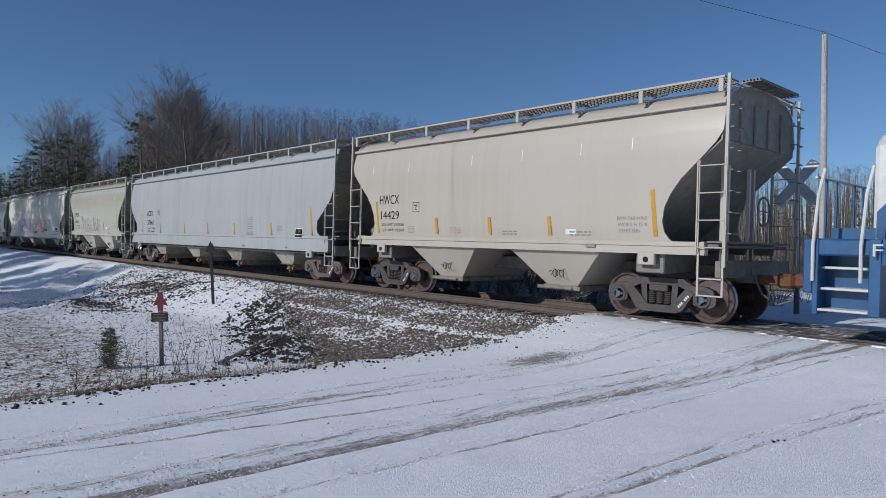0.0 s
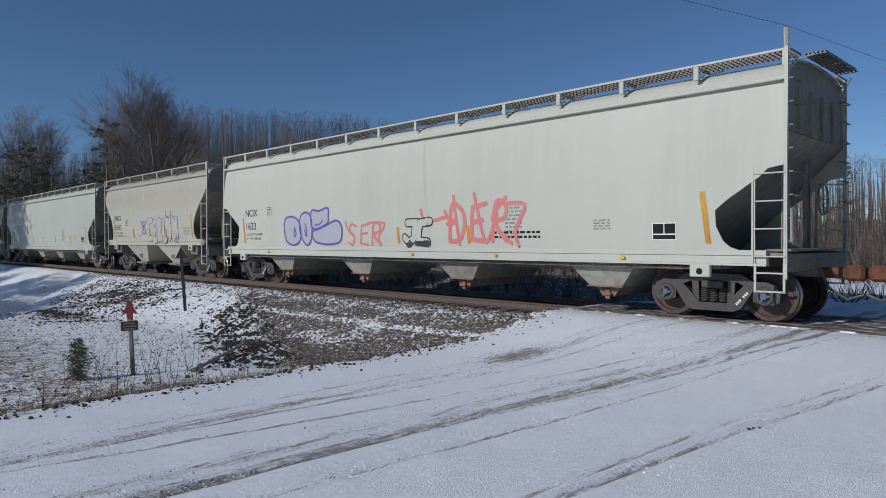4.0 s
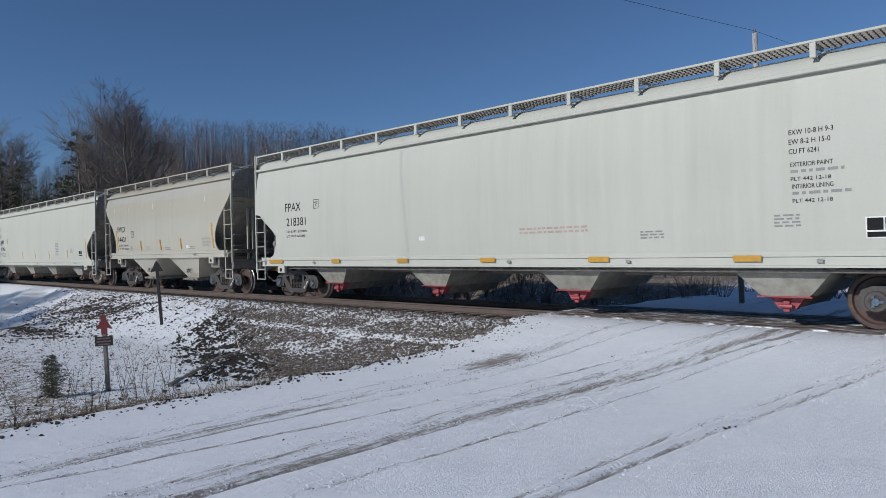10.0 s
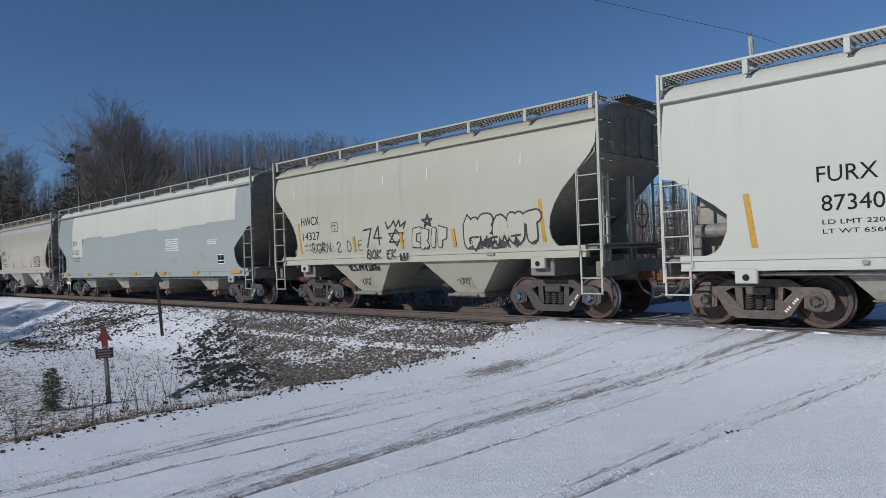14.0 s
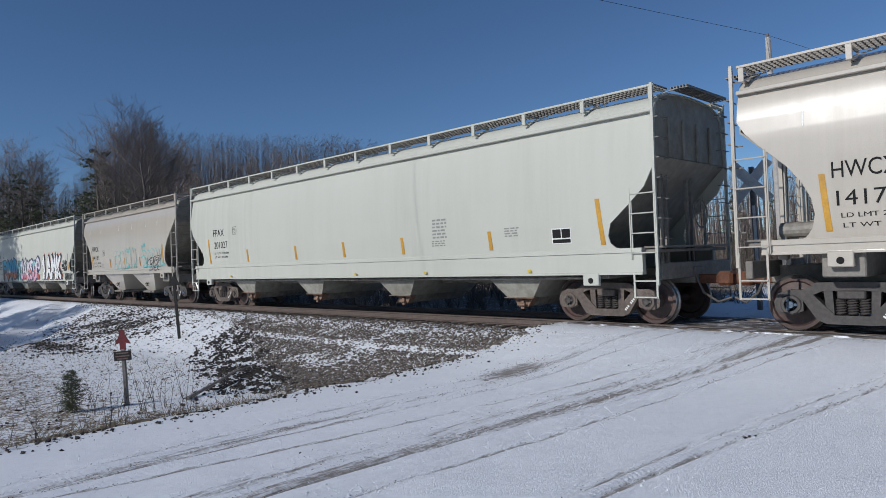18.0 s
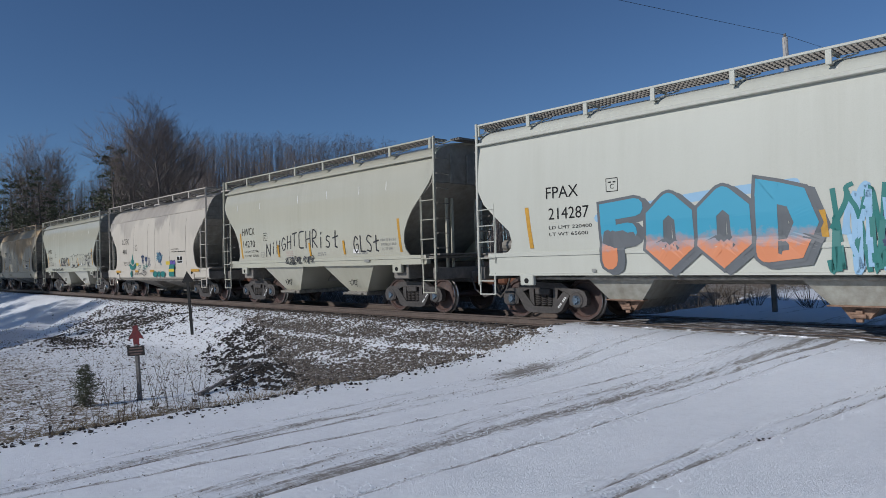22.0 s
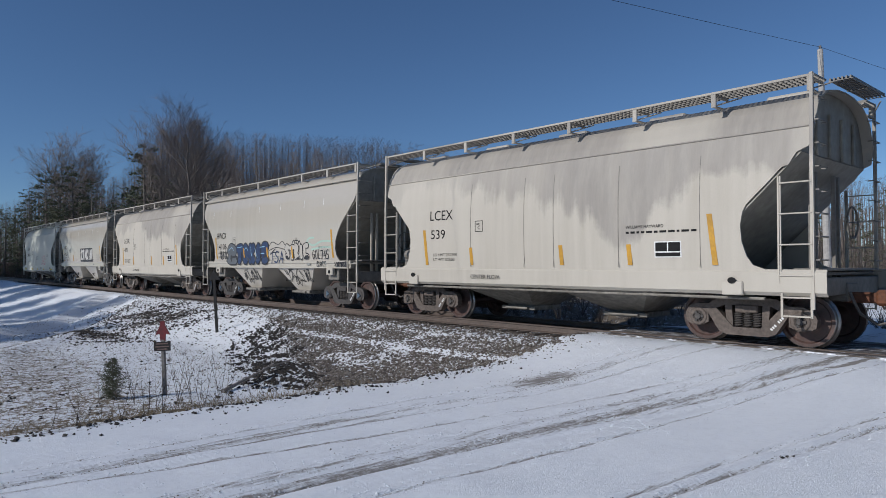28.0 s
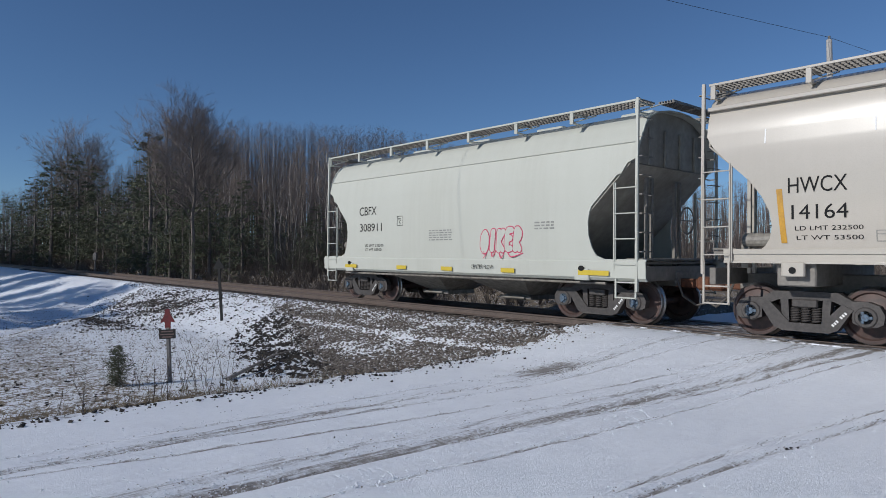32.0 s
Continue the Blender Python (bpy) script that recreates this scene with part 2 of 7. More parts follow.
# dark colour with the shade under and between the cars put into it
SHADE = plain("shade_dark_paint", (0.25, 0.23, 0.20), (0.15, 0.136, 0.118), 9, 0.6)
# car ends: body paint darkened by soot and by the shade they stand in
ENDPAINT = plain("sooty_shaded_end_paint", (0.36, 0.335, 0.28), (0.23, 0.21, 0.175), 5, 0.6)
GREYSTEEL = plain("dirty_grey_steel", (0.30, 0.28, 0.24), (0.12, 0.105, 0.09), 7, 0.6)
BLACKSTEEL = plain("sooty_black_steel", (0.14, 0.125, 0.11), (0.075, 0.066, 0.058), 14, 0.62)
BOGIE = plain("dusty_cast_steel", (0.078, 0.068, 0.062), (0.034, 0.030, 0.028), 18, 0.6, 0.0, 0.4)
BOGIE_TAN = plain("dusty_tan_cast_steel", (0.15, 0.12, 0.10), (0.065, 0.05, 0.042), 18, 0.75, 0.0, 0.4)
WHEEL = plain("rusty_wheel_steel", (0.10, 0.055, 0.045), (0.04, 0.027, 0.024), 12, 0.55)
TREAD = plain("bright_tread_steel", (0.42, 0.40, 0.38), (0.28, 0.26, 0.25), 25, 0.28, 0.9)
CAPBLUE = plain("dusty_blue_bearing_cap", (0.10, 0.17, 0.25), (0.05, 0.06, 0.075), 25, 0.55)
YELLOW = plain("amber_reflective_tape", (0.54, 0.285, 0.02), (0.40, 0.21, 0.02), 20, 0.5)
RED_GATE = plain("red_gate_paint", (0.40, 0.06, 0.075), (0.20, 0.045, 0.05), 15, 0.5)
RUST = plain("rusty_steel", (0.19, 0.07, 0.03), (0.07, 0.03, 0.018), 16, 0.8, 0.0, 0.4)
INK = plain("black_stencil_paint", (0.012, 0.012, 0.012), (0.02, 0.02, 0.02), 30, 0.85, 0.0, 0.25, 0.004, 0.2)
LABELW = plain("white_stencil_paint", (0.8, 0.8, 0.78), (0.6, 0.6, 0.58), 30, 0.5)


# ---- lettering: all words are drawn once with the built-in font ----
WORDS = {}


def draw_words(rows):
    """rows: (word, swell). Keeps for each a flat mesh, one metre high letters from the origin."""
    obs = []
    for word, swell in rows:
        c = bpy.data.curves.new("word", "FONT")
        c.body, c.offset, c.size, c.resolution_u = word, swell, 1.0, 3
        c.space_character = 1.0 + swell * 1.5
        obs.append((word, swell, new("word", c)))
    bpy.context.view_layer.update()
    dg = bpy.context.evaluated_depsgraph_get()
    for word, swell, ob in obs:
        me = bpy.data.meshes.new_from_object(ob.evaluated_get(dg))
        v = np.array([p.co[:2] for p in me.vertices])
        base = next((q for k, q in WORDS.items() if k == (word, 0.0)), None)
        lo, hi = v.min(0), v.max(0)
        if base is not None:
            lo, hi = base[2], base[3]
        WORDS[(word, swell)] = (v, [tuple(p.vertices) for p in me.polygons], lo, hi)
        bpy.data.meshes.remove(me)
        bpy.data.objects.remove(ob)


REPORT = [("HWCX", "14429"), ("ACFX", "37661"), ("HWCX", "14342"), ("NCIX", "1622"), ("HWCX", "13453"), ("NCLX", "122"), ("HWCX", "14269"), ("FPAX", "218381"),
          ("HWCX", "14431"), ("FURX", "873402"), ("HWCX", "14327"), ("CBFX", "470363"), ("HWCX", "14178"), ("FPAX", "201027"), ("HWCX", "14181"), ("FPAX", "214287"),
          ("HWCX", "14270"), ("LCEX", "460"), ("HWCX", "14351"), ("LCEX", "33"), ("HWCX", "14305"), ("LCEX", "539"), ("HWCX", "14106"), ("LCEX", "492"),
          ("HWCX", "14164"), ("CBFX", "308911")]
SMALL = ["LD LMT 232500", "LT WT 53500", "EXW 10-8 H 9-3", "EW 8-2 H 15-0", "CU FT 3281", "C", "F", "EXTERIOR PAINT", "CU FT 6241", "INTERIOR LINING", "CENTER FLOW", "WILLIAMS HAYWARD", "LD LMT 220400", "LT WT 65600", "PLT 442 12-18"]
draw_words([(w, 0.0) for w in dict.fromkeys([a for r in REPORT for a in r] + SMALL)])

# ---- the train ----
MOVING = []          # (thing, place in the train)
AXLES = []           # (wheelset, place on its bogie)
WHEEL_R = 0.457
SHARED = {}
LONG = ("four_bay", "deep_sill")


def lerp(tab, z):
    for (a, b), (c, d) in zip(tab, tab[1:]):
        if z <= c:
            return b + (d - b) * (z - a) / (c - a) if z >= a else b
    return tab[-1][1]


# side profiles (z, half width) and the ends of the side sheet (z, half length)
SPEC = {
    "two_bay": dict(half=5.57, truck=4.16, sill=(1.29, 1.53), sill_x=5.30,
                    side=[(1.50, 1.555), (1.8, 1.595), (2.2, 1.618), (2.82, 1.625), (3.25, 1.615), (3.55, 1.585), (3.8, 1.53), (3.98, 1.465)],
                    roof=[(3.98, 1.465), (4.10, 1.42), (4.22, 1.28), (4.34, 0.98), (4.41, 0.5), (4.43, 0.0)],
                    end=[(1.50, 4.70), (1.58, 4.60), (1.70, 4.52), (1.9, 4.48), (2.15, 4.52), (2.4, 4.64), (2.67, 4.84), (2.9, 5.08), (3.08, 5.27), (3.3, 5.48), (3.5, 5.60), (3.98, 5.60)],
                    slope=[(5.56, 3.35), (3.25, 1.30)], hops=(-1.72, 1.85), hop=(1.22, 0.40, 1.30, 0.42)),
    "four_bay": dict(half=9.58, truck=8.15, sill=(0.99, 1.25), sill_x=9.25,
                     side=[(1.22, 1.575), (1.5, 1.60), (2.0, 1.62), (2.8, 1.625), (3.3, 1.605), (3.7, 1.56), (3.95, 1.51), (4.0, 1.50)],
                     roof=[(4.0, 1.50), (4.18, 1.45), (4.30, 1.28), (4.40, 0.95), (4.44, 0.45), (4.45, 0.0)],
                     end=[(1.22, 8.9), (1.30, 8.66), (1.40, 8.55), (1.66, 8.43), (1.93, 8.42), (2.1, 8.62), (2.46, 9.16), (2.58, 9.28), (2.62, 9.52), (4.0, 9.56)],
                     slope=[(9.5, 3.2), (7.4, 1.05)], hops=(-6.05, -2.03, 1.98, 6.0), hop=(1.05, 0.24, 1.0, 0.26)),
    "centre_flow": dict(half=5.58, truck=4.28, sill=(0.90, 1.33), sill_x=5.75,
                        side=[(1.30, 1.60), (1.7, 1.62), (2.2, 1.63), (2.7, 1.625), (3.1, 1.60), (3.4, 1.555), (3.62, 1.50)],
                        roof=[(3.62, 1.50), (3.66, 1.475), (3.80, 1.43), (3.84, 1.39), (3.98, 1.33), (4.15, 1.17), (4.30, 0.85), (4.38, 0.4), (4.40, 0.0)],
                        end=[(1.30, 4.9), (1.40, 4.62), (1.55, 4.52), (1.8, 4.44), (2.07, 4.42), (2.3, 4.46), (2.42, 4.52), (2.75, 4.86), (3.0, 5.10), (3.02, 5.20), (3.22, 5.32), (3.3, 5.50), (3.62, 5.56)],
                        slope=[(5.36, 3.24), (3.12, 1.0)], hops=(-1.5, 1.5), hop=(1.1, 0.35, 0.90, 0.30)),
}

SPEC["deep_sill"] = dict(SPEC["four_bay"], sill=(1.0, 1.50), side=[(1.46, 1.585)] + SPEC["four_bay"]["side"][2:], end=[(1.46, 8.9), (1.52, 8.7), (1.6, 8.6), (1.75, 8.56), (1.98, 8.62), (2.3, 9.0), (2.62, 9.35), (3.0, 9.55), (4.0, 9.56)])


def side_y(spec, z):
    return -lerp(spec["side"] + spec["roof"][1:-1], z)


GATE_TAN = plain("rusty_tan_gate", (0.30, 0.19, 0.13), (0.13, 0.075, 0.05), 12, 0.75)
APRON = plain("grimy_pale_paint", (0.36, 0.355, 0.31), (0.21, 0.195, 0.16), 5, 0.6)


def build_bogie(tan):
    """A three-piece freight bogie: side frames, springs, bolster and two wheelsets."""
    b = new("bogie")
    cast = BOGIE_TAN if tan else BOGIE
    for sgn in (-1, 1):
        y0, y1 = sorted((sgn * 0.93, sgn * 1.08))
        m = M()
        for k in (-1, 1):
            m.prism([(k * x, z) for x, z in ((1.13, 0.36), (1.15, 0.50), (1.08, 0.64), (0.92, 0.70), (0.70, 0.70), (0.50, 0.82), (0.0, 0.83), (0.0, 0.70), (0.42, 0.68), (0.60, 0.60), (0.70, 0.54), (0.70, 0.36), (0.82, 0.31), (1.04, 0.31))], y0, y1)
            m.prism([(k * x, z) for x, z in ((0.72, 0.56), (0.56, 0.64), (0.24, 0.30), (0.0, 0.30), (0.0, 0.16), (0.36, 0.16), (0.50, 0.22))], y0 - 0.015, y1 + 0.015)
            m.prism([(k * x, z) for x, z in ((0.25, 0.28), (0.36, 0.30), (0.40, 0.72), (0.27, 0.72))], y0 + 0.01, y1 - 0.01)
            m.lathe([(0.15, y0 - 0.02), (0.17, y0), (0.17, y1), (0.15, y1 + 0.02)], 14, pose(k * 0.889, 0, WHEEL_R))
        part("side_frame", m, cast, b)
        for i in range(3):
            if "coil" not in SHARED:
                SHARED["coil"] = mesh_of("spring", M().tube([(0.066 * math.cos(a), 0.06 * math.sin(a), 0.305 + 0.265 * a / 40.9) for a in [k * math.pi / 3.5 for k in range(46)]], 0.019, 4), BOGIE, 60)
            part("spring", SHARED["coil"], RUST, b, "", pose(-0.165 + 0.165 * i, sgn * 1.02, 0))
        mk = M()
        for q in range(7):
            if q != 3:
                mk.box(0.045 * q - 0.15, 0.045 * q - 0.122, -0.004, 0.004, -0.022, 0.022)
        part("stencil_mark", mk, LABELW, b, "", pose(0.52, sgn * 1.098, 0.40, 0, -48, 0))
    bo = M()
    bo.box(-0.20, 0.20, -1.12, 1.12, 0.56, 0.70, 0.02)
    bo.box(-0.36, 0.36, -0.35, 0.35, 0.62, 0.80, 0.03)
    part("bolster", bo, cast, b)
    br = M()
    for k in (-1, 1):
        br.box(*sorted((k * 0.30, k * 0.40)), -0.85, 0.85, 0.36, 0.44, 0.01)
    part("brake_beam", br, BLACKSTEEL, b)
    for k in (-1, 1):
        w = M()
        for sgn in (-1, 1):
            f = lambda pr: [(r, sgn * y) for r, y in pr]
            w.lathe(f([(0.10, 0.78), (0.16, 0.80), (0.24, 0.775), (0.36, 0.765), (0.385, 0.80), (0.44, 0.80), (0.452, 0.79), (0.457, 0.72), (0.485, 0.70), (0.49, 0.68), (0.47, 0.665), (0.37, 0.665), (0.34, 0.72), (0.20, 0.73), (0.12, 0.66), (0.09, 0.60)]), 26)
        w.lathe([(0.085, -1.0), (0.085, 1.0)], 16)
        me = mesh_of("wheelset", w, [WHEEL, TREAD], 35)
        for p in me.polygons:
            if min(math.hypot(me.vertices[v].co.x, me.vertices[v].co.z) for v in p.vertices) > 0.435:
                p.material_index = 1
        ws = part("wheelset", me, WHEEL, b, "rust-brown steel wheels on one axle", pose(k * 0.889, 0, WHEEL_R), 35)
        AXLES.append((ws, k))
        for sgn in (-1, 1):
            cp = M().lathe([(0.0, sgn * 1.13), (0.055, sgn * 1.13), (0.06, sgn * 1.10), (0.105, sgn * 1.10), (0.115, sgn * 1.06), (0.115, sgn * 0.94), (0.0, sgn * 0.94)], 20)
            for a in range(3):
                t = a * 2.094
                cp.box(-0.022, 0.022, -0.012 + sgn * 1.108, 0.012 + sgn * 1.108, -0.022, 0.022, 0, pose(0.078 * math.cos(t), 0, 0.078 * math.sin(t), 0, 0, 0))
            part("bearing_cap", cp, BOGIE if tan else CAPBLUE, b, "", pose(k * 0.889, 0, WHEEL_R), 35)
    return b


def ladder(parent, x0, x1, y, z0, z1, rungs, mat, lean=0.0):
    """Two stiles and round rungs in the plane of the car's side."""
    m = M()
    top = lambda x, k: (x, y + lean * k, z0 + (z1 - z0) * k)
    for x in (x0, x1):
        m.box(x - 0.03, x + 0.03, y - 0.012, y + 0.012, z0, z1, 0.004)
        m.box(x - 0.006, x + 0.006, y - 0.03, y + 0.03, z0, z1)
    for i in range(rungs):
        z = z0 + 0.12 + (z1 - z0 - 0.24) * i / max(1, rungs - 1)
        m.tube([(x0, y - 0.03, z), (x1, y - 0.03, z)], 0.013, 6)
    return part("ladder", m, mat, parent)


def build_car(kind, paint, dark, tan, grate, posts):
    """One covered hopper: body, roof, running boards, ladders, hoppers and bogies."""
    sp = SPEC[kind]
    car = new("covered_hopper_car")
    H, (z0, z1), sx = sp["half"], sp["sill"], sp["sill_x"]
    # side sheets and roof
    zs = sorted({round(z, 3) for z, _ in sp["side"] + sp["end"]})
    zs = [z for z in zs if z <= sp["side"][-1][0]]
    for sgn, nm in ((-1, "side_sheet"), (1, "side_sheet")):
        grid = []
        for z in zs:
            e, y = lerp(sp["end"], z), lerp(sp["side"], z)
            fr = [-1 + 2 * i / 16 for i in range(17)]
            row = [(e * f, sgn * y, z) for f in fr]
            grid.append(row if sgn < 0 else row[::-1])
        part(nm, M().shell(grid, 0.03), paint, car, "", None, 30)
    rf = [(y, z) for z, y in sp["roof"]]
    full = [(-y, z) for y, z in rf] + [(y, z) for y, z in rf[-2::-1]]
    e = sp["end"][-1][1]
    part("roof", M().shell([[(e * f, y, z) for f in (-1, -0.5, 0, 0.5, 1)] for y, z in full], 0.03), paint, car, "", None, 40)
    for sgn in (-1, 1):
        ev = M()
        zt, yt = sp["roof"][0]
        ev.box(-e - 0.01, e + 0.01, *sorted((sgn * (yt - 0.02), sgn * (yt + (0.022 if kind == "centre_flow" else 0.10)))), zt - (0.0 if kind == "centre_flow" else 0.02), zt + (0.03 if kind == "centre_flow" else 0.05), 0.010)
        part("eave_rail", ev, paint, car)
    # ends: upright top sheet and slope sheet, in a colour that holds their shade
    (sx1, sz1), (sx0, sz0) = sp["slope"]
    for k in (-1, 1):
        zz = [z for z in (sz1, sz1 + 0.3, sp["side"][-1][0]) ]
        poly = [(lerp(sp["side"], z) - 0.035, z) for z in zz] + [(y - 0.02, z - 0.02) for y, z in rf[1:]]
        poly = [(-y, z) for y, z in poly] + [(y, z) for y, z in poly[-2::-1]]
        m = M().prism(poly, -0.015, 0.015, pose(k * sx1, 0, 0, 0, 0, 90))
        part("end_sheet", m, ENDPAINT, car, "sooty end with its shade put into the paint")
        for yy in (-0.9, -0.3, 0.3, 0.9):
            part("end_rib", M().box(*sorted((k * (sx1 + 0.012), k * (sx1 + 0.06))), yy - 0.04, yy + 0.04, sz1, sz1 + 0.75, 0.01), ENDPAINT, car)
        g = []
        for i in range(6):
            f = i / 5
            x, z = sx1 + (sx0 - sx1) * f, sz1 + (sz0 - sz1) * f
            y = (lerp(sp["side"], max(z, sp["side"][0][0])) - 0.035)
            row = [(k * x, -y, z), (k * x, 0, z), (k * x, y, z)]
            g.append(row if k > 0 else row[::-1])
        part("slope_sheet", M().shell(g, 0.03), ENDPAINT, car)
        # added dark plate, stands in for the shade seen through the trailing cutout
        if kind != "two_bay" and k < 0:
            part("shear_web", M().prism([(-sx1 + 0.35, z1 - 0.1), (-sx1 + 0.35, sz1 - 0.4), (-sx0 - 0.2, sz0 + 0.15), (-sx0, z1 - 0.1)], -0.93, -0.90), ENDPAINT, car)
    # sills and underframe
    for sgn in (-1, 1):
        m = M()
        yb = sp["side"][0][1]
        if kind == "centre_flow":
            m.shell([[(sx * f * sgn * -1, sgn * y, z) for f in (-1, -0.5, 0, 0.5, 1)] for z, y in ((z0, yb - 0.06), (z0 + 0.06, yb + 0.01), (z1 - 0.05, yb + 0.02), (z1, yb - 0.02))], 0.025)
        else:
            pr = [(yb - 0.12, z0), (yb + 0.03, z0), (yb + 0.03, z0 + 0.035), (yb + 0.01, z0 + 0.04), (yb + 0.01, z1 - 0.09), (yb + 0.035, z1 - 0.085), (yb + 0.035, z1 - 0.012), (yb + 0.025, z1), (yb - 0.10, z1)]
            m.loft([[(x, sgn * y, z) for y, z in pr] for x in (-sx, sx)])
        part("side_sill", m, paint, car)
        for k in (-1, 1):
            pad = M().box(*sorted((k * (sp["truck"] - 0.18), k * (sp["truck"] + 0.18))), *sorted((sgn * (yb - 0.05), sgn * (yb + 0.05))), z0 - 0.21 + (0.2 if kind == "centre_flow" else 0), z0 + 0.03 + (0.2 if kind == "centre_flow" else 0), 0.015)
            jp = part("jacking_pad", pad, paint, car)
            if sgn < 0:
                zc = 1.14 if kind == "centre_flow" else z0 - 0.11
                # flat black disc paints the dark inside of a hole
                part("pad_hole", M().prism([(k * sp["truck"] + 0.055 * math.cos(q * 0.5236) * (1 if kind != "centre_flow" else 1.3), zc + 0.055 * math.sin(q * 0.5236)) for q in range(12)], -yb - 0.062, -yb - 0.048), INK, jp)
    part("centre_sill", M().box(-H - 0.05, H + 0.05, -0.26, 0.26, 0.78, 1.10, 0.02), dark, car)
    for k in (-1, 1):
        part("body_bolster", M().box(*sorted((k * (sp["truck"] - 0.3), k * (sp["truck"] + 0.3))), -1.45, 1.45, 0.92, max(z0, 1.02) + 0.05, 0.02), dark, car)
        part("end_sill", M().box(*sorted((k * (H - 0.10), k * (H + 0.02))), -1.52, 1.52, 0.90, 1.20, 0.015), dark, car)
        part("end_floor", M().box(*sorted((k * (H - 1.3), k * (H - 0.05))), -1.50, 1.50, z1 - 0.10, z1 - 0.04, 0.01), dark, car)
    # hoppers
    tw, bw, zt, zb = sp["hop"]
    for hx in sp["hops"]:
        m = M()
        yt, ym = sp["side"][0][1] - 0.05, 1.12 if kind == "two_bay" else 0.45
        if kind in LONG:
            m.loft([[(hx - w, -y, z), (hx + w, -y, z), (hx + w, y, z), (hx - w, y, z)] for w, y, z in ((0.36, 1.16, 0.50), (0.42, 1.18, 0.56), (0.82, 1.37, z0 + 0.02))])
        else:
            m.loft([[(hx - bw, -ym, zb + 0.10), (hx + bw, -ym, zb + 0.10), (hx + bw, ym, zb + 0.10), (hx - bw, ym, zb + 0.10)],
                    [(hx - tw, -yt, zt), (hx + tw, -yt, zt), (hx + tw, yt, zt), (hx - tw, yt, zt)]])
        hop = part("discharge_hopper", m, paint if kind == "two_bay" else (APRON if kind in LONG else GREYSTEEL), car)
        g = M()
        if kind in LONG:
            g.prism([(hx - 0.28, 0.50), (hx + 0.28, 0.50), (hx + 0.13, 0.29), (hx - 0.13, 0.29)], -1.05, -0.86)
            part("gate_body", M().prism([(hx - 0.27, 0.50), (hx + 0.27, 0.50), (hx + 0.12, 0.30), (hx - 0.12, 0.30)], -0.86, 1.04), GREYSTEEL, hop)
            g.box(hx - 0.42, hx + 0.42, -1.22, -1.04, 0.485, 0.51, 0.006)
            g.tube([(hx - 0.1, -1.12, 0.34), (hx + 0.1, -1.12, 0.34)], 0.035, 8)
            g.box(hx - 0.05, hx + 0.05, -1.10, -1.03, 0.24, 0.44, 0.01)
        else:
            g.box(hx - bw - 0.06, hx + bw + 0.06, -ym - 0.08, ym + 0.08, zb, zb + 0.12, 0.015)
            g.box(hx - bw - 0.18, hx + bw + 0.18, -ym - 0.16, -ym - 0.08, zb + 0.02, zb + 0.10, 0.01)
            g.tube([(hx - bw, -ym - 0.20, zb + 0.06), (hx + bw, -ym - 0.20, zb + 0.06)], 0.03, 8)
        part("outlet_gate", g, GREYSTEEL if kind not in LONG else GATE_TAN, hop)
        if kind == "two_bay":
            # thin black tubes draw the squiggle emblem painted on the hopper
            sc = M()
            for dx, rx, rz, n in ((-0.17, 0.05, 0.05, 8), (-0.06, 0.05, 0.09, 11), (0.04, 0.035, 0.07, 7), (0.12, 0.06, 0.06, 9), (0.20, 0.03, 0.09, 6)):
                sc.tube([(hx + dx + rx * math.cos(a + dx * 9), -1.32, 0.80 + rz * math.sin(a + dx * 9) * (1 + dx)) for a in [j * 0.628 for j in range(n)]], 0.008, 4)
            part("vibrator_bracket", sc, INK, hop)
    if kind != "two_bay":
        m = M()
        for a, b in zip(sp["hops"], sp["hops"][1:]):
            m.prism([(a + 0.6, z0), (b - 0.6, z0), ((a + b) / 2 + 0.25, z0 - 0.12), ((a + b) / 2 - 0.25, z0 - 0.12)], -1.1, 1.1)
        part("hopper_saddle", m, dark, car)
        m = M().tube([(-sx + 1, -1.45, z0 - 0.06), (sx - 1, -1.45, z0 - 0.06)], 0.03, 8)
        part("air_line", m, GREYSTEEL, car)
    # running boards on the roof
    zr = 4.44 if kind not in LONG else 4.48
    wy0, wy1 = 1.02, 1.545
    for sgn in (-1, 1):
        m = M()
        n = int(2 * H / 0.085)
        for i in range(n + 1):
            x = -H + 2 * H * i / n
            m.box(x - 0.006, x + 0.006, *sorted((sgn * wy0, sgn * wy1)), zr - 0.03, zr)
        for j in range(5):
            y = sgn * (wy0 + (wy1 - wy0) * j / 4)
            m.box(-H, H, y - 0.008, y + 0.008, zr - 0.035, zr + 0.002)
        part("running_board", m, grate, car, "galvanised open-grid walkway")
        r = M().box(-H - 0.01, H + 0.01, *sorted((sgn * (wy1 - 0.01), sgn * (wy1 + 0.03))), zr - 0.036, zr + 0.004, 0.004)
        part("board_edge", r, posts, car)
        nb = 8 if kind not in LONG else 14
        for i in range(nb):
            x = -H + 0.06 + (2 * H - 0.12) * i / (nb - 1)
            b = M().box(x - 0.045, x + 0.045, *sorted((sgn * (wy1 - 0.02), sgn * (wy1 + 0.022))), zr - 0.27, zr, 0.006)
            b.box(x - 0.02, x + 0.02, *sorted((sgn * wy0, sgn * wy1)), zr - 0.07, zr - 0.035)
            b.box(x - 0.03, x + 0.03, *sorted((sgn * 1.22, sgn * wy1)), zr - 0.26, zr - 0.235)
            b.tube([(x, sgn * (wy1 - 0.02), zr - 0.24), (x + 0.28, sgn * 1.06, zr - 0.06)], 0.014, 5)
            part("board_bracket", b, posts, car)
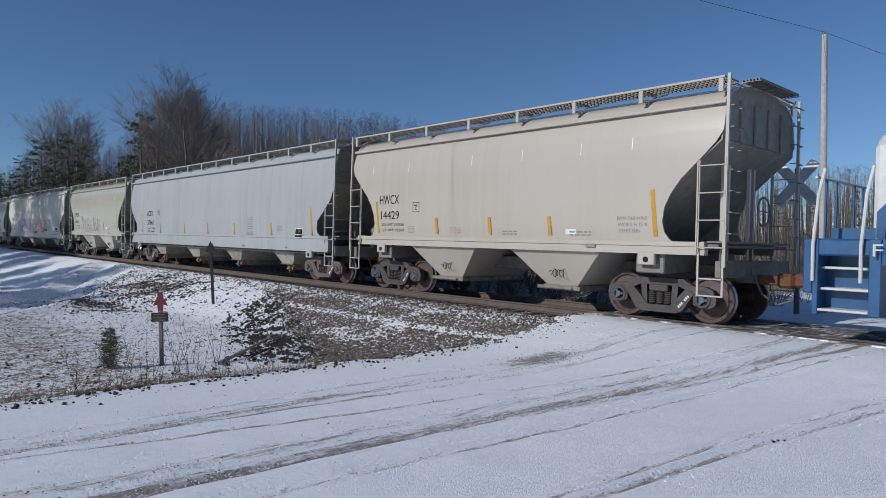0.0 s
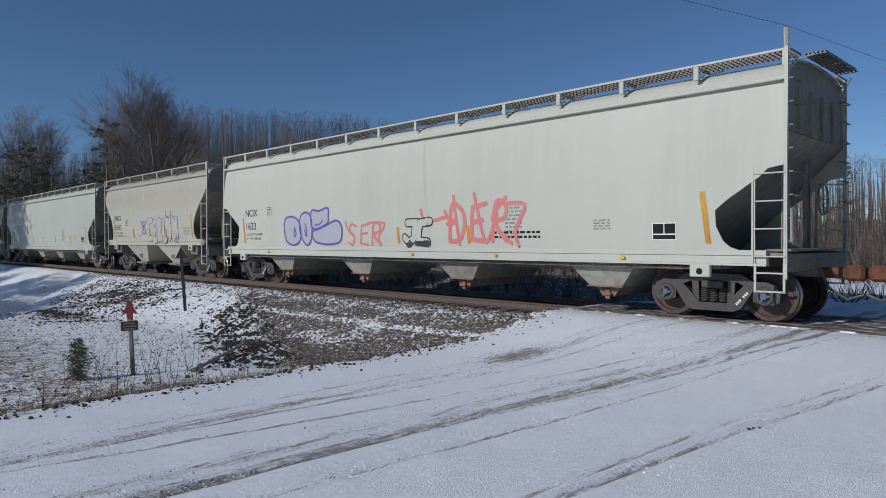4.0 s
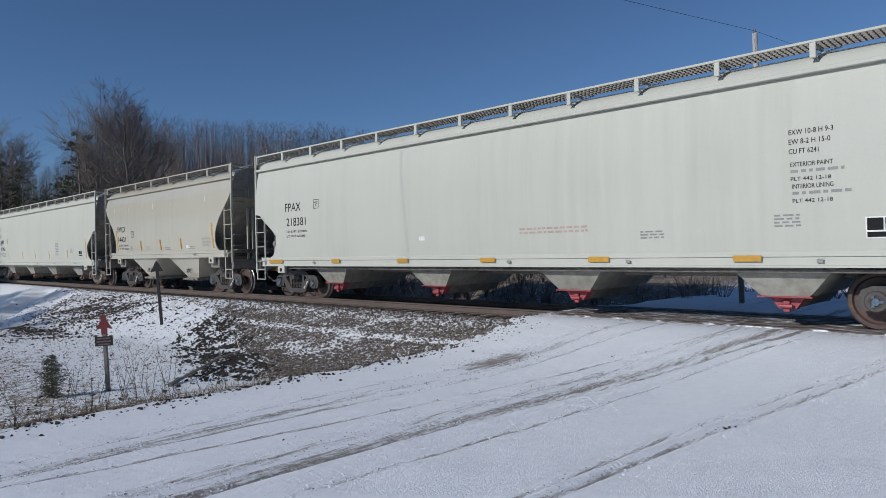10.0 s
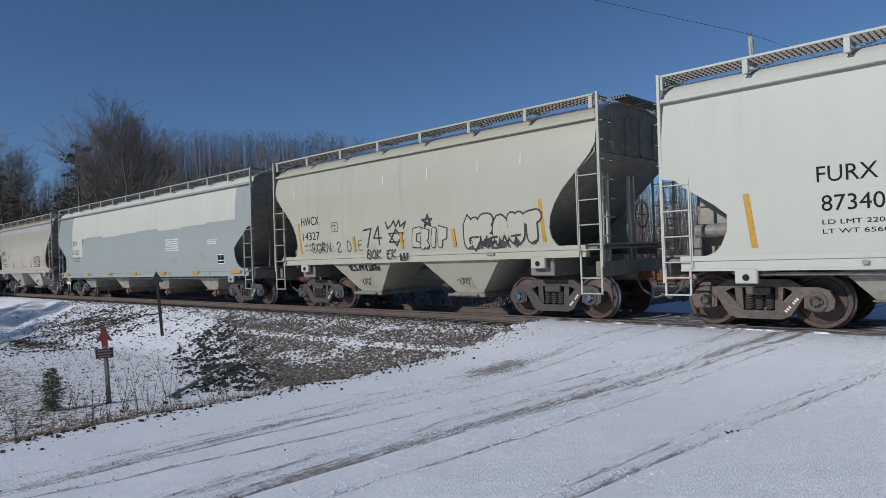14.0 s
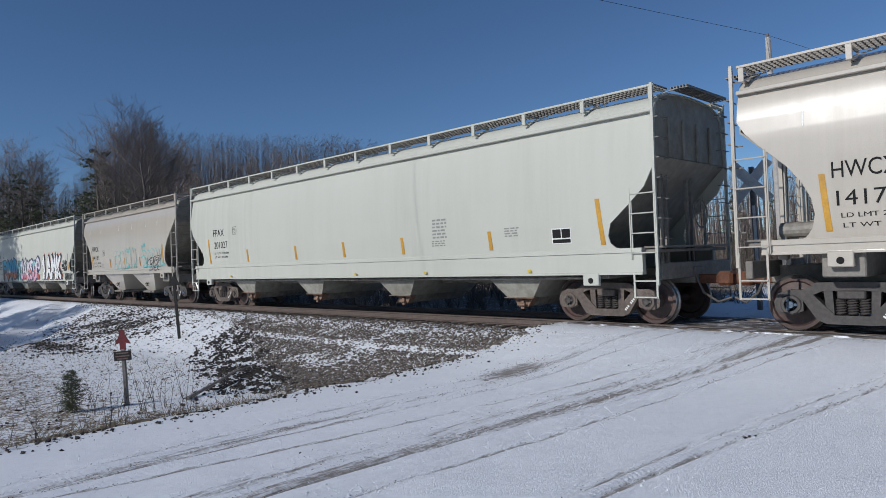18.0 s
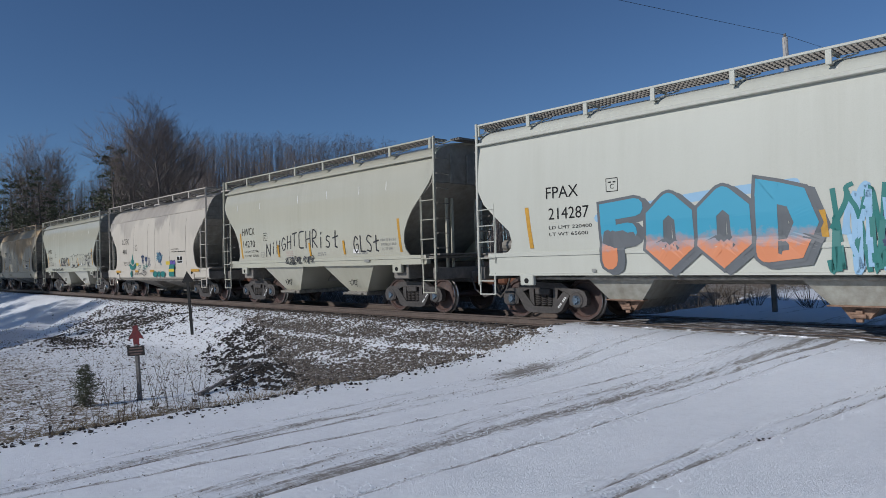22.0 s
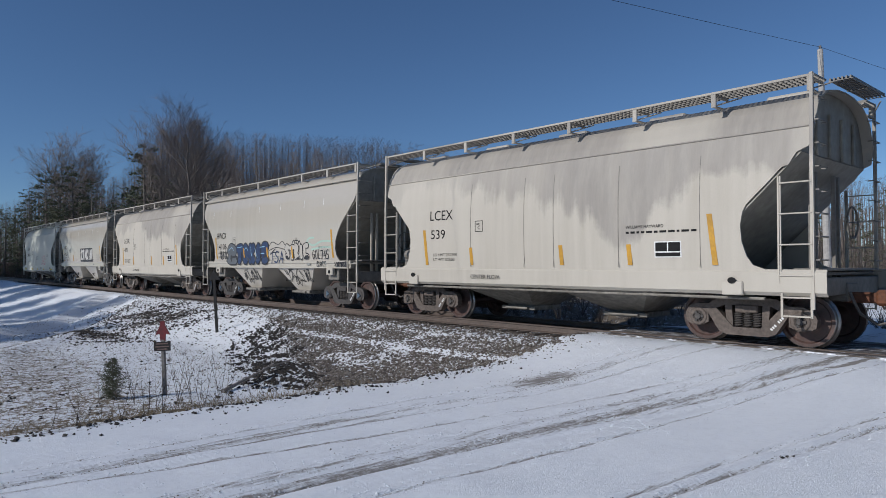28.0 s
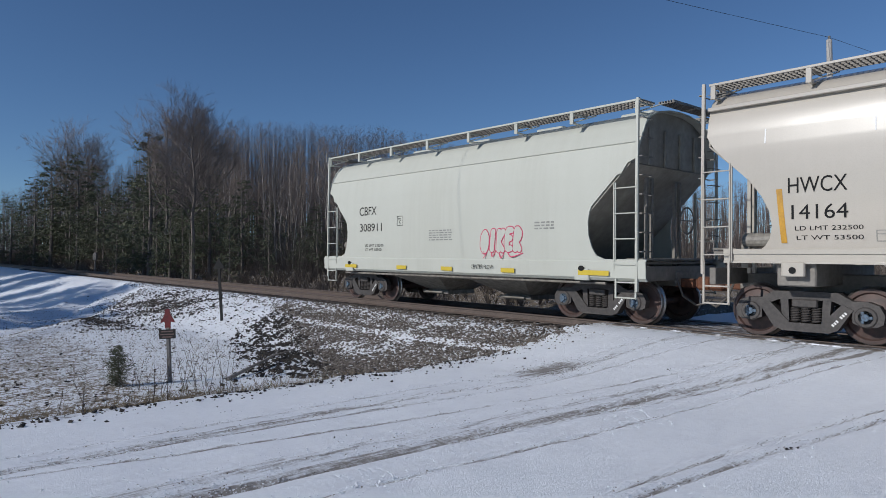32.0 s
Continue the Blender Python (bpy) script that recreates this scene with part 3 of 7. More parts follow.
    for k in (-1, 1):
        m = M()
        for j in range(6):
            x = k * (H + 0.02 + j * 0.06)
            part("platform_slat", SHARED.setdefault("slat", mesh_of("platform_slat", M().box(-0.012, 0.012, -0.9, 0.9, -0.02, 0.03), grate)), grate, car, "", pose(x, 0, zr))
        for y in (-0.9, 0, 0.9):
            part("platform_stringer", M().box(*sorted((k * H, k * (H + 0.36))), y - 0.012, y + 0.012, zr - 0.03, zr - 0.021), grate, car)
    n = 5 if kind not in LONG else 8
    for i in range(n):
        x = (-H + 0.8) + (2 * H - 1.6) * i / (n - 1)
        part("roof_hatch", M().box(x - 0.40, x + 0.40, -0.42, 0.42, 4.36, 4.46, 0.03), paint, car)
    # corner ladders, steps and end posts
    ex = H + (0.10 if kind == "two_bay" else -0.03)
    for k in (-1, 1):
        for sgn in (-1, 1):
            y = sgn * 1.60
            ztop = {"two_bay": 3.0, "four_bay": 2.62, "deep_sill": 2.62, "centre_flow": 2.85}[kind]
            ladder(car, *sorted((k * (ex - 0.50), k * ex)), y, z1 - 0.22, ztop, 4 if kind not in LONG else 4, posts)
            m = M()
            pts = [(k * ex, y, z0 - 0.2), (k * ex, y, 2.9), (k * ex, sgn * 1.585, 3.8), (k * ex, sgn * 1.575, zr + 0.02)]
            for a, b in zip(pts, pts[1:]):
                d = Vector(b) - Vector(a)
                m.loft([[(p[0] + dx, p[1] + dy, p[2]) for dx, dy in ((-0.027, -0.025), (0.027, -0.025), (0.027, 0.025), (-0.027, 0.025))] for p in (a, b)])
            part("corner_post", m, posts, car)
            for i in range(8):
                z = z1 + 0.15 + i * 0.37
                m = M().tube([(k * ex, y * 0.985, z), (k * (ex + 0.09), y * 0.985, z), (k * (ex + 0.09), y * 0.74, z), (k * ex, y * 0.74, z)], 0.012, 5)
                part("grab_iron", m, SHADE, car)
            m = M()
            for x in (k * (ex - 0.47), k * (ex - 0.02)):
                m.box(x - 0.018, x + 0.018, y - 0.012, y + 0.012, 0.56, z0 + 0.05)
            for z in (0.58, 0.88):
                m.box(*sorted((k * (ex - 0.47), k * (ex - 0.02))), y - 0.03, y + 0.03, z - 0.012, z + 0.012)
            part("sill_step", m, posts, car)
        for y in (-0.75, -0.55, 0.35, 0.55):
            m = M().box(k * (H - 0.35) - 0.03, k * (H - 0.35) + 0.03, y - 0.03, y + 0.03, 1.1, 3.0)
            part("end_post", m, posts if kind == "two_bay" else dark, car)
        m = M().box(*sorted((k * (H - 0.4), k * (H + 0.05))), -1.4, 1.4, z1 - 0.02, z1 + 0.02, 0.008)
        part("crossover_platform", m, grate, car)
        c = M()
        c.box(*sorted((k * (H - 0.1), k * (H + 0.45))), -0.09, 0.09, 0.76, 0.94, 0.02)
        c.box(*sorted((k * (H + 0.42), k * (H + 0.72))), -0.17, 0.15, 0.72, 0.99, 0.05)
        part("coupler", c, RUST, car)
        hz = M().tube([(k * (H + 0.1), -0.35, 0.95), (k * (H + 0.25), -0.36, 0.6), (k * (H + 0.5), -0.28, 0.42), (k * (H + 0.72), -0.2, 0.5)], 0.025, 6)
        part("air_hose", hz, BLACKSTEEL, car)
    # brake gear on the leading end
    m = M()
    ring = [(H - 0.05, 0.35 + 0.28 * math.cos(a), 2.15 + 0.28 * math.sin(a)) for a in [j * math.pi / 10 for j in range(21)]]
    m.tube(ring, 0.018, 6)
    for a in range(4):
        m.tube([(H - 0.05, 0.35, 2.15), (H - 0.05, 0.35 + 0.28 * math.cos(a * 1.571), 2.15 + 0.28 * math.sin(a * 1.571))], 0.012, 5)
    part("brake_wheel", m, GREYSTEEL, car)
    m = M().tube([(-H + 0.45, -1.15, 1.68), (-H + 1.1, -1.15, 1.68)], 0.13, 14)
    m.box(-H + 0.4, -H + 0.55, -1.22, -1.08, 1.2, 1.62, 0.02)
    part("brake_cylinder", m, GREYSTEEL if kind == "two_bay" else SHADE, car)
    for k in (-1, 1):
        b = build_bogie(tan)
        b.parent = car
        b.matrix_basis = pose(k * sp["truck"], 0, 0)
    return car


MODEL = {}


def new_car(kind, paint, tan, at, label):
    """A copy of the model of that kind and paint, at its place in the train."""
    key = (kind, paint.name, tan)
    if key not in MODEL:
        # underframe and walkway grids both take the shade-darkened colour
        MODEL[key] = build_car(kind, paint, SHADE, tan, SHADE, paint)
        car = MODEL[key]
    else:
        car = copy_thing(MODEL[key], pose(0, 0, 0))
        AXLES.extend((o, 1 if o.matrix_basis.translation.x > 0 else -1) for o in car.children_recursive if o.name.startswith("wheelset"))
    tagged(car, label, "freight car", "cars of the train")
    MOVING.append((car, at))
    return car


# order of the train: kind, paint, dusty tan bogies, place of the middle, label
CARS = [
    ("two_bay", BEIGE, False, -10.99, "cream two-bay covered hopper rail car, glossy paint"),
    ("deep_sill", PALE, True, -27.13, "grimy blue-grey four-bay covered hopper rail car with faint streaks"),
    ("two_bay", SAGE, False, -43.31, "cream two-bay covered hopper rail car with purple graffiti"),
    ("four_bay", WHITE, False, -59.96, "white four-bay covered hopper rail car with grey and red graffiti"),
    ("two_bay", CREAM, False, -76.57, "cream two-bay covered hopper rail car with violet graffiti outline"),
    ("four_bay", OFFWHITE, True, -93.25, "off-white four-bay covered hopper rail car, clean sides"),
    ("two_bay", CREAM, False, -109.80, "cream two-bay covered hopper rail car, clean glossy sides"),
    ("four_bay", WHITE, False, -126.61, "white four-bay covered hopper rail car with red outlet gates"),
    ("two_bay", CREAM, False, -143.38, "cream two-bay covered hopper rail car, glossy and clean"),
    ("four_bay", WHITE, True, -159.89, "white four-bay covered hopper rail car with amber tape marks"),
    ("two_bay", SAGE, False, -176.35, "cream two-bay covered hopper rail car with black tags"),
    ("four_bay", SILVER, False, -192.94, "two-tone pale grey four-bay covered hopper rail car, repainted panels"),
    ("two_bay", BEIGE, False, -209.37, "cream two-bay covered hopper rail car with small white graffiti"),
    ("deep_sill", WHITE, True, -226.02, "white four-bay covered hopper rail car, plain sides"),
    ("two_bay", BEIGE, False, -242.61, "cream two-bay covered hopper rail car with turquoise graffiti"),
    ("deep_sill", WHITE, False, -259.29, "white four-bay covered hopper rail car with large colourful graffiti"),
    ("two_bay", SAGE, False, -275.97, "cream two-bay covered hopper rail car with black scrawled words"),
    ("centre_flow", OLDWHITE, False, -288.71, "weathered white rounded hopper rail car with dark stains"),
    ("two_bay", SAGE, False, -301.42, "cream two-bay covered hopper rail car with black scrawl"),
    ("centre_flow", RUSTY, True, -314.37, "rust-stained orange-brown rounded hopper rail car"),
    ("two_bay", CREAM, False, -326.73, "cream two-bay covered hopper rail car, plain sides"),
    ("centre_flow", OLDWHITE, True, -339.69, "grimy white rounded hopper rail car with grey run marks"),
    ("two_bay", BEIGE, False, -352.31, "cream two-bay covered hopper rail car covered in graffiti"),
    ("centre_flow", OLDWHITE, True, -364.91, "weathered cream rounded hopper rail car with soot patch"),
    ("two_bay", BEIGE, False, -377.49, "cream two-bay covered hopper rail car with white block graffiti"),
    ("centre_flow", WHITE, False, -390.04, "white rounded hopper rail car with red tag, last of the train"),
]
TRAIN = [new_car(*row) for row in CARS]

# ---- ground: one sheet in the frame of the track, x along it, y away from the camera ----
def smooth(a, b, x):
    t = np.clip((x - a) / (b - a), 0, 1)
    return t * t * (3 - 2 * t)


def wave(x, y, f, seed):
    r = np.random.RandomState(seed)
    out = 0
    for i in range(7):
        a, b, p = r.uniform(-1, 1), r.uniform(-1, 1), r.uniform(0, 6.28)
        out = out + np.sin((a * x + b * y) * f * (1 + 0.37 * i) + p + 1.3 * np.sin(b * x * f * 0.5 - a * y * f * 0.7 + i))
    return out / 7


RAILZ = np.vectorize(rail_z)


def road_mask(s, y):
    return smooth(-9.3, -7.7, s + 0.30 * wave(s, y, 1.7, 5) + 0.30 * wave(s, y, 6.0, 6)) * (1 - smooth(26, 30, s))


def height(s, y):
    s, y = np.asarray(s, float), np.asarray(y, float)
    zr, a = RAILZ(s), -y
    near = a >= 0
    fld = -0.62 + 0.10 * wave(s, y, 0.35, 1) + 0.035 * wave(s, y, 1.6, 2) + 0.35 * smooth(-30, -90, s)
    top = zr - 0.23
    width = np.maximum(3.0, (top - fld) * 4.2)
    f = smooth(0, 1, (a - 1.75) / width) * 0.55 + np.clip((a - 1.75) / width, 0, 1) * 0.45
    verge = top + (fld - top) * f
    back = top - 0.45 * smooth(1.8, 4.5, y) + 0.75 * smooth(6, 11, y) + 0.10 * wave(s, y, 0.5, 3) * smooth(3, 8, y)
    back = back + 0.03 * smooth(15, 80, y) * y
    # a rutted path climbs from the field to the line
    along, side = -(s + 26.2) * 0.83 - (a - 9.6) * 0.56, (s + 26.2) * 0.56 - (a - 9.6) * 0.83
    on = smooth(0.9, 3.0, a) * smooth(-40, -25, along)
    side = side + 0.35 * wave(s, y, 0.45, 21)
    verge = verge - on * (0.13 * smooth(-1.8, -0.9, side) * smooth(2.2, 0.9, side) + 0.09 * (np.exp(-((side + 0.75) / 0.22) ** 2) + np.exp(-((side - 0.8) / 0.22) ** 2)))
    verge = verge + on * (0.12 * np.exp(-((side + 1.9) / 0.5) ** 2) + 0.10 * np.exp(-((side - 2.3) / 0.5) ** 2))
    verge = verge + 0.035 * wave(s, y, 3.2, 22) * smooth(2, 4, a) * smooth(-20, -26, s) + 0.05 * wave(s, y, 1.1, 23) * smooth(-30, -40, s)
    land = np.where(near, verge, back)
    r = road_mask(s, y)
    rz = np.where(near, (zr - 0.03) * (1 - smooth(1.5, 6, a)) - 0.15 * smooth(1.5, 6, a), zr - 0.03 - 0.3 * smooth(2, 12, y) + 0.01 * y)
    rz = rz + 0.012 * wave(s, y, 2.3, 4) * smooth(1.6, 3, np.abs(y))
    for rut in RUTS:
        off = (s - rut_s(rut, y)) / rut[2]
        rz = rz - rut[3] * (np.exp(-off ** 2) - 0.35 * np.exp(-(np.abs(off) - 1.8) ** 2 * 3)) * smooth(1.4, 3.0, np.abs(y))
    bed = (np.abs(y) < 1.6)
    out = land * (1 - r) + rz * r
    flat = smooth(2.3, 1.5, np.abs(y))
    return out * (1 - flat) + (zr - np.where(r > 0.5, 0.035, 0.20)) * flat


# wheel tracks: place at seven metres from the rails, drift, half width, depth, dirt with painted shade
RUTS = [(-6.45, 0.0, 0.06, 0.010, 0.56), (-6.12, 0.0, 0.14, 0.016, 0.62), (-5.78, -0.05, 0.05, 0.012, 0.74), (-5.08, -0.145, 0.04, 0.010, 0.70), (-4.60, -0.07, 0.14, 0.014, 0.56), (-4.32, -0.06, 0.16, 0.040, 0.80), (-4.13, -0.09, 0.06, 0.045, 1.15), (-3.68, -0.05, 0.035, 0.014, 0.75), (-2.46, -0.10, 0.035, 0.016, 0.66), (-2.28, -0.10, 0.05, 0.024, 0.72)]


def rut_s(rut, y):
    """Where a wheel track runs: it bends a little on its way to the rails."""
    a = -y
    near = np.clip(6 - a, 0, 4)
    return rut[0] + rut[1] * (np.clip(a, 2, 14) - 7) + (0.05 * near ** 1.5 if rut[0] > -4.6 else 0.0) + 0.04 * np.sin(y * 0.9 + rut[0] * 3)



def spans(*rows):
    out = []
    for a, b, st in rows:
        out.append(np.arange(a, b - 1e-6, st))
    return np.concatenate(out + [[rows[-1][1]]])


def build_ground():
    xs = spans((-2500, -300, 110), (-300, -120, 12), (-120, -40, 1.6), (-40, -14, 0.28), (-14, -9, 0.11), (-9, 2, 0.042), (2, 14, 0.3), (14, 60, 2.5), (60, 300, 20), (300, 2500, 110))
    ys = spans((-2500, -200, 115), (-200, -40, 12), (-40, -16, 1.2), (-16, -1, 0.11), (-1, 12, 0.4), (12, 60, 2.2), (60, 300, 16), (300, 2500, 110))
    X, Y = np.meshgrid(xs, ys, indexing="ij")
    Z = height(X, Y)
    nx, ny = X.shape
    me = bpy.data.meshes.new("ground")
    idx = np.arange(nx * ny).reshape(nx, ny)
    faces = np.stack([idx[:-1, :-1], idx[1:, :-1], idx[1:, 1:], idx[:-1, 1:]], -1).reshape(-1, 4)
    me.from_pydata(np.stack([X, Y, Z], -1).reshape(-1, 3).tolist(), [], faces.tolist())
    a = -Y
    road = road_mask(X, Y)
    # bare: how much of the ground shows through the snow; stony: gravel rather than grass; soil: brown mud
    edge = np.interp(X, [-24, -21, -18.6, -15.9, -12.7, -8.2, -6], [1.9, 2.3, 3.0, 4.1, 5.3, 7.9, 8.2]) + 0.35 * wave(X, Y, 1.1, 7)
    slope = smooth(1.8, 2.3, a) * smooth(edge + 0.25, edge - 0.35, a) * (1 - road)
    patch = np.exp(-(((X + 27.6) / 4.0) ** 2 + ((a - 3.5) / 1.3) ** 2) ** 1.5) + 0.9 * np.exp(-(((X + 26.0) / 2.4) ** 2 + ((a - 6.4) / 0.9) ** 2))
    bare = np.where(a > 0, 0.30 + 0.10 * wave(X, Y, 0.5, 8), 0.80) + 0.15 * patch
    bare = bare + (0.25 * smooth(7.6, 10.0, a) * smooth(-27, -16, X) + 0.14 * np.exp(-(((X + 21) / 3.4) ** 2 + ((a - 8.9) / 1.3) ** 2))) * (1 - road)
    bare = bare + 0.40 * np.exp(-((X + 9.4) / 0.9) ** 2) * smooth(6.5, 8.5, a) * smooth(40, 16, a)
    bare = np.where(slope > 0.03, bare + (0.485 - 0.24 * np.exp(-((a - 3.1 + 0.12 * wave(X, Y, 1.5, 9)) / 0.12) ** 2) - bare) * slope, bare)
    rock = smooth(edge - 0.7, edge + 0.2, a) * smooth(edge + 2.0, edge + 0.9, a) * smooth(-20.5, -18, X) * smooth(-10.2, -12.2, X)
    bare = np.maximum(bare, (0.25 + 0.12 * wave((0.67 * X + 0.742 * Y) * 1.6, (-0.742 * X + 0.67 * Y) * 3.6, 1.0, 24)) * smooth(0.25, 0.7, rock))
    bare = bare * (1 - 0.75 * smooth(-26, -44, X) * smooth(0, 4, a))
    dirt = 0.12 + 0.12 * wave(X * 3.5, Y * 0.12, 1.0, 26)
    # rut dirt also paints the shade of rut edges, strongest beside the main rut
    for rut in RUTS:
        g = np.exp(-((X - rut_s(rut, Y)) / (rut[2] * 1.2)) ** 2)
        dirt = np.maximum(dirt, g * rut[4] * (1 + 0.22 * smooth(6.5, 10, a)) * (0.92 + 0.35 * wave(X, Y * 0.6, 1.1, 11)))
    dirt = np.maximum(dirt, 1.0 * np.exp(-(((X + 6.3) / 0.36) ** 2 + ((a - 5.3) / 0.9) ** 2)))
    dirt = np.maximum(dirt, 0.5 * smooth(1.9, 1.4, np.abs(Y)))
    dirt = dirt + 0.40 * np.exp(-((X + 7.95 + 0.1 * wave(X, Y, 2.0, 31)) / 0.28) ** 2) * smooth(2.5, 4.5, a)
    bare = bare * (1 - road) + dirt * road
    bare = np.where(np.abs(Y) < 1.05, np.maximum(bare, 0.50 - 0.12 * smooth(-14, -24, X)), np.where((np.abs(Y) < 2.1) & (road < 0.5), 0.46 - 0.20 * smooth(-14, -24, X), bare))
    bare = np.where((Y > 5) & (road < 0.5), np.maximum(bare, 0.58 + 0.37 * smooth(12, 22, Y)), bare)
    stony = np.maximum(np.maximum(np.maximum(slope, smooth(0.2, 0.5, patch)), smooth(0.2, 0.5, rock)), smooth(2.4, 1.9, np.abs(Y)) * (1 - road))
    tread = np.zeros_like(X)
    for c, d, w, k in ((-2.37, -0.10, 0.12, 1.0), (-4.45, -0.07, 0.20, 0.6), (-3.9, -0.06, 0.10, 0.7), (-5.45, -0.10, 0.22, 0.5), (-6.12, 0.0, 0.22, 0.6)):
        tread = np.maximum(tread, k * np.exp(-((X - rut_s((c, d), Y)) / w) ** 4) * (0.55 + 0.45 * wave(X, Y, 0.9, 41)))
    tread = tread * road * smooth(1.6, 2.6, a)
    for nm, val in (("bare", bare), ("stony", stony), ("soil", road), ("tread", tread)):
        me.attributes.new(nm, "FLOAT", "POINT").data.foreach_set("value", np.clip(val, 0, 1).astype(np.float32).ravel())
    me.materials.append(ground_material())
    me.shade_smooth()
    g = new("ground", me)
    g.matrix_basis = TRACK
    return tagged(g, "snow-dusted ground with gravel, dry grass and a rutted snowy road", "ground", "", "structure")


def ground_material():
    n = N("snowy_ground")
    p = n.pos()
    fine = n.noise(17, 6, 0.72, p)
    mid = n.noise(5.5, 5, 0.65, p)
    big = n.noise(0.8, 3, 0.5, p)
    cell = n.node("TexVoronoi", Scale=16.0, Vector=p)
    grain = n.noise(95, 3, 0.6, p)
    streak = n.noise(9, 6, 0.75, n.pos((2.6, 0.22, 1)))
    pick = n.math("ADD", n.math("MULTIPLY", fine, 0.6), n.math("MULTIPLY", mid, 0.4))
    road = n.math("MULTIPLY", n.attr("soil"), 0.6)
    pick = n.math("ADD", n.math("MULTIPLY", pick, n.math("SUBTRACT", 1.0, road)), n.math("MULTIPLY", streak, road))
    fac = n.math("MULTIPLY", n.math("SUBTRACT", n.math("ADD", n.attr("bare"), n.math("MULTIPLY", n.math("SUBTRACT", big, 0.5), 0.25)), n.math("ADD", n.math("MULTIPLY", n.math("SUBTRACT", pick, 0.5), 3.2), 0.5)), n.math("SUBTRACT", 7.0, n.math("MULTIPLY", n.attr("soil"), 4.4)), True)
    snow = n.mix(mid, (0.87, 0.89, 0.92), (0.79, 0.81, 0.85))
    snow = n.mix(n.math("MULTIPLY", n.ramp(fine, [(0.5, 0.0), (0.75, 1.0)]), 0.35), snow, (0.62, 0.63, 0.65))
    stone = n.mix(n.ramp(n.node("SeparateColor", Color=cell.outputs["Color"]).outputs[0], [(0.0, 0.0), (1.0, 1.0)]), (0.050, 0.042, 0.035), (0.19, 0.163, 0.140))
    grass = n.mix(mid, (0.13, 0.10, 0.068), (0.24, 0.19, 0.13))
    soil = n.mix(fine, (0.17, 0.152, 0.138), (0.40, 0.375, 0.35))
    low = n.mix(n.attr("stony"), grass, stone)
    low = n.mix(n.attr("soil"), low, soil)
    col = n.mix(fac, snow, low)
    h = n.math("ADD", n.math("MULTIPLY", fine, 0.5), n.math("ADD", n.math("MULTIPLY", mid, 0.45), n.math("ADD", n.math("MULTIPLY", fac, -0.4), n.math("MULTIPLY", grain, 0.75))))
    # tyre lugs pressed into the snow along the wheel tracks
    xyz = n.node("SeparateXYZ", Vector=p)
    bent = n.math("ADD", n.math("MULTIPLY", xyz.outputs[1], 110.0), n.math("ADD", n.math("MULTIPLY", n.math("SINE", n.math("MULTIPLY", xyz.outputs[0], 30.0)), 0.9), n.math("MULTIPLY", mid, 6.0)))
    lug = n.math("MULTIPLY", n.math("MULTIPLY", n.math("SINE", bent), n.attr("tread")), n.ramp(big, [(0.3, 0.3), (0.6, 1.0)]))
    h = n.math("ADD", h, n.math("ADD", n.math("MULTIPLY", lug, 0.20), n.math("MULTIPLY", n.math("MULTIPLY", n.attr("tread"), n.noise(38, 4, 0.7, p)), 0.9)))
    return n.done(col, n.math("ADD", n.math("MULTIPLY", fac, 0.3), 0.55), 0.0, h, 0.5, 0.036)


GROUND = build_ground()


LOOK_X, LOOK_Y = np.arange(-170, 70.1, 0.2), np.arange(-20, 100.1, 0.2)
LOOK = height(*np.meshgrid(LOOK_X, LOOK_Y, indexing="ij"))


def gz(s, y):
    """Height of the ground, by a table where the camera looks."""
    i, j = (s + 170) / 0.2, (y + 20) / 0.2
    if not (0 <= i < len(LOOK_X) - 1 and 0 <= j < len(LOOK_Y) - 1):
        return float(height(s, y))
    a, b = int(i), int(j)
    u, v = i - a, j - b
    return float(LOOK[a, b] * (1 - u) * (1 - v) + LOOK[a + 1, b] * u * (1 - v) + LOOK[a, b + 1] * (1 - u) * v + LOOK[a + 1, b + 1] * u * v)


# ---- rails, sleepers and crossing ----
track = tagged(new("railway_track"), "rusty steel rails on dark timber sleepers in ballast", "railway track", "", "structure")
track.matrix_basis = TRACK
RAIL = plain("rusty_rail", (0.135, 0.100, 0.082), (0.075, 0.057, 0.048), 20, 0.6)
TIMBER = plain("creosoted_timber", (0.075, 0.058, 0.047), (0.035, 0.028, 0.024), 14, 0.85)
for y in (-0.755, 0.755):
    ss = list(range(-460, -100, 20)) + list(range(-100, 60, 4)) + list(range(60, 461, 20))
    prof = [(-0.07, -0.17), (0.07, -0.17), (0.07, -0.155), (0.012, -0.135), (0.012, -0.045), (0.036, -0.03), (0.036, -0.004), (0.028, 0), (-0.028, 0), (-0.036, -0.004), (-0.036, -0.03), (-0.012, -0.045), (-0.012, -0.135), (-0.07, -0.155)]
    part("rail", M().loft([[(s, y + a, rail_z(s) + b) for a, b in prof] for s in ss]), RAIL, track)
tie = mesh_of("sleeper", M().box(-0.115, 0.115, -1.3, 1.3, -0.18, 0, 0.015), TIMBER)
for i in range(150):
    s = -72 + i * 0.53
    if not -8.6 < s < 3.2:
        part("sleeper", tie, TIMBER, track, "", pose(s, random.uniform(-0.04, 0.04), rail_z(s) - 0.165, 0, 0, random.uniform(-1, 1)))
def snowy_timber():
    n = N("snow_dusted_timber")
    k = n.noise(7, 6, 0.7, n.pos((0.5, 1.6, 1)))
    col = n.mix(n.ramp(k, [(0.50, 0.0), (0.64, 1.0)]), (0.075, 0.06, 0.05), (0.72, 0.74, 0.78))
    return n.done(col, 0.75, 0.0, k, 0.3, 0.01)


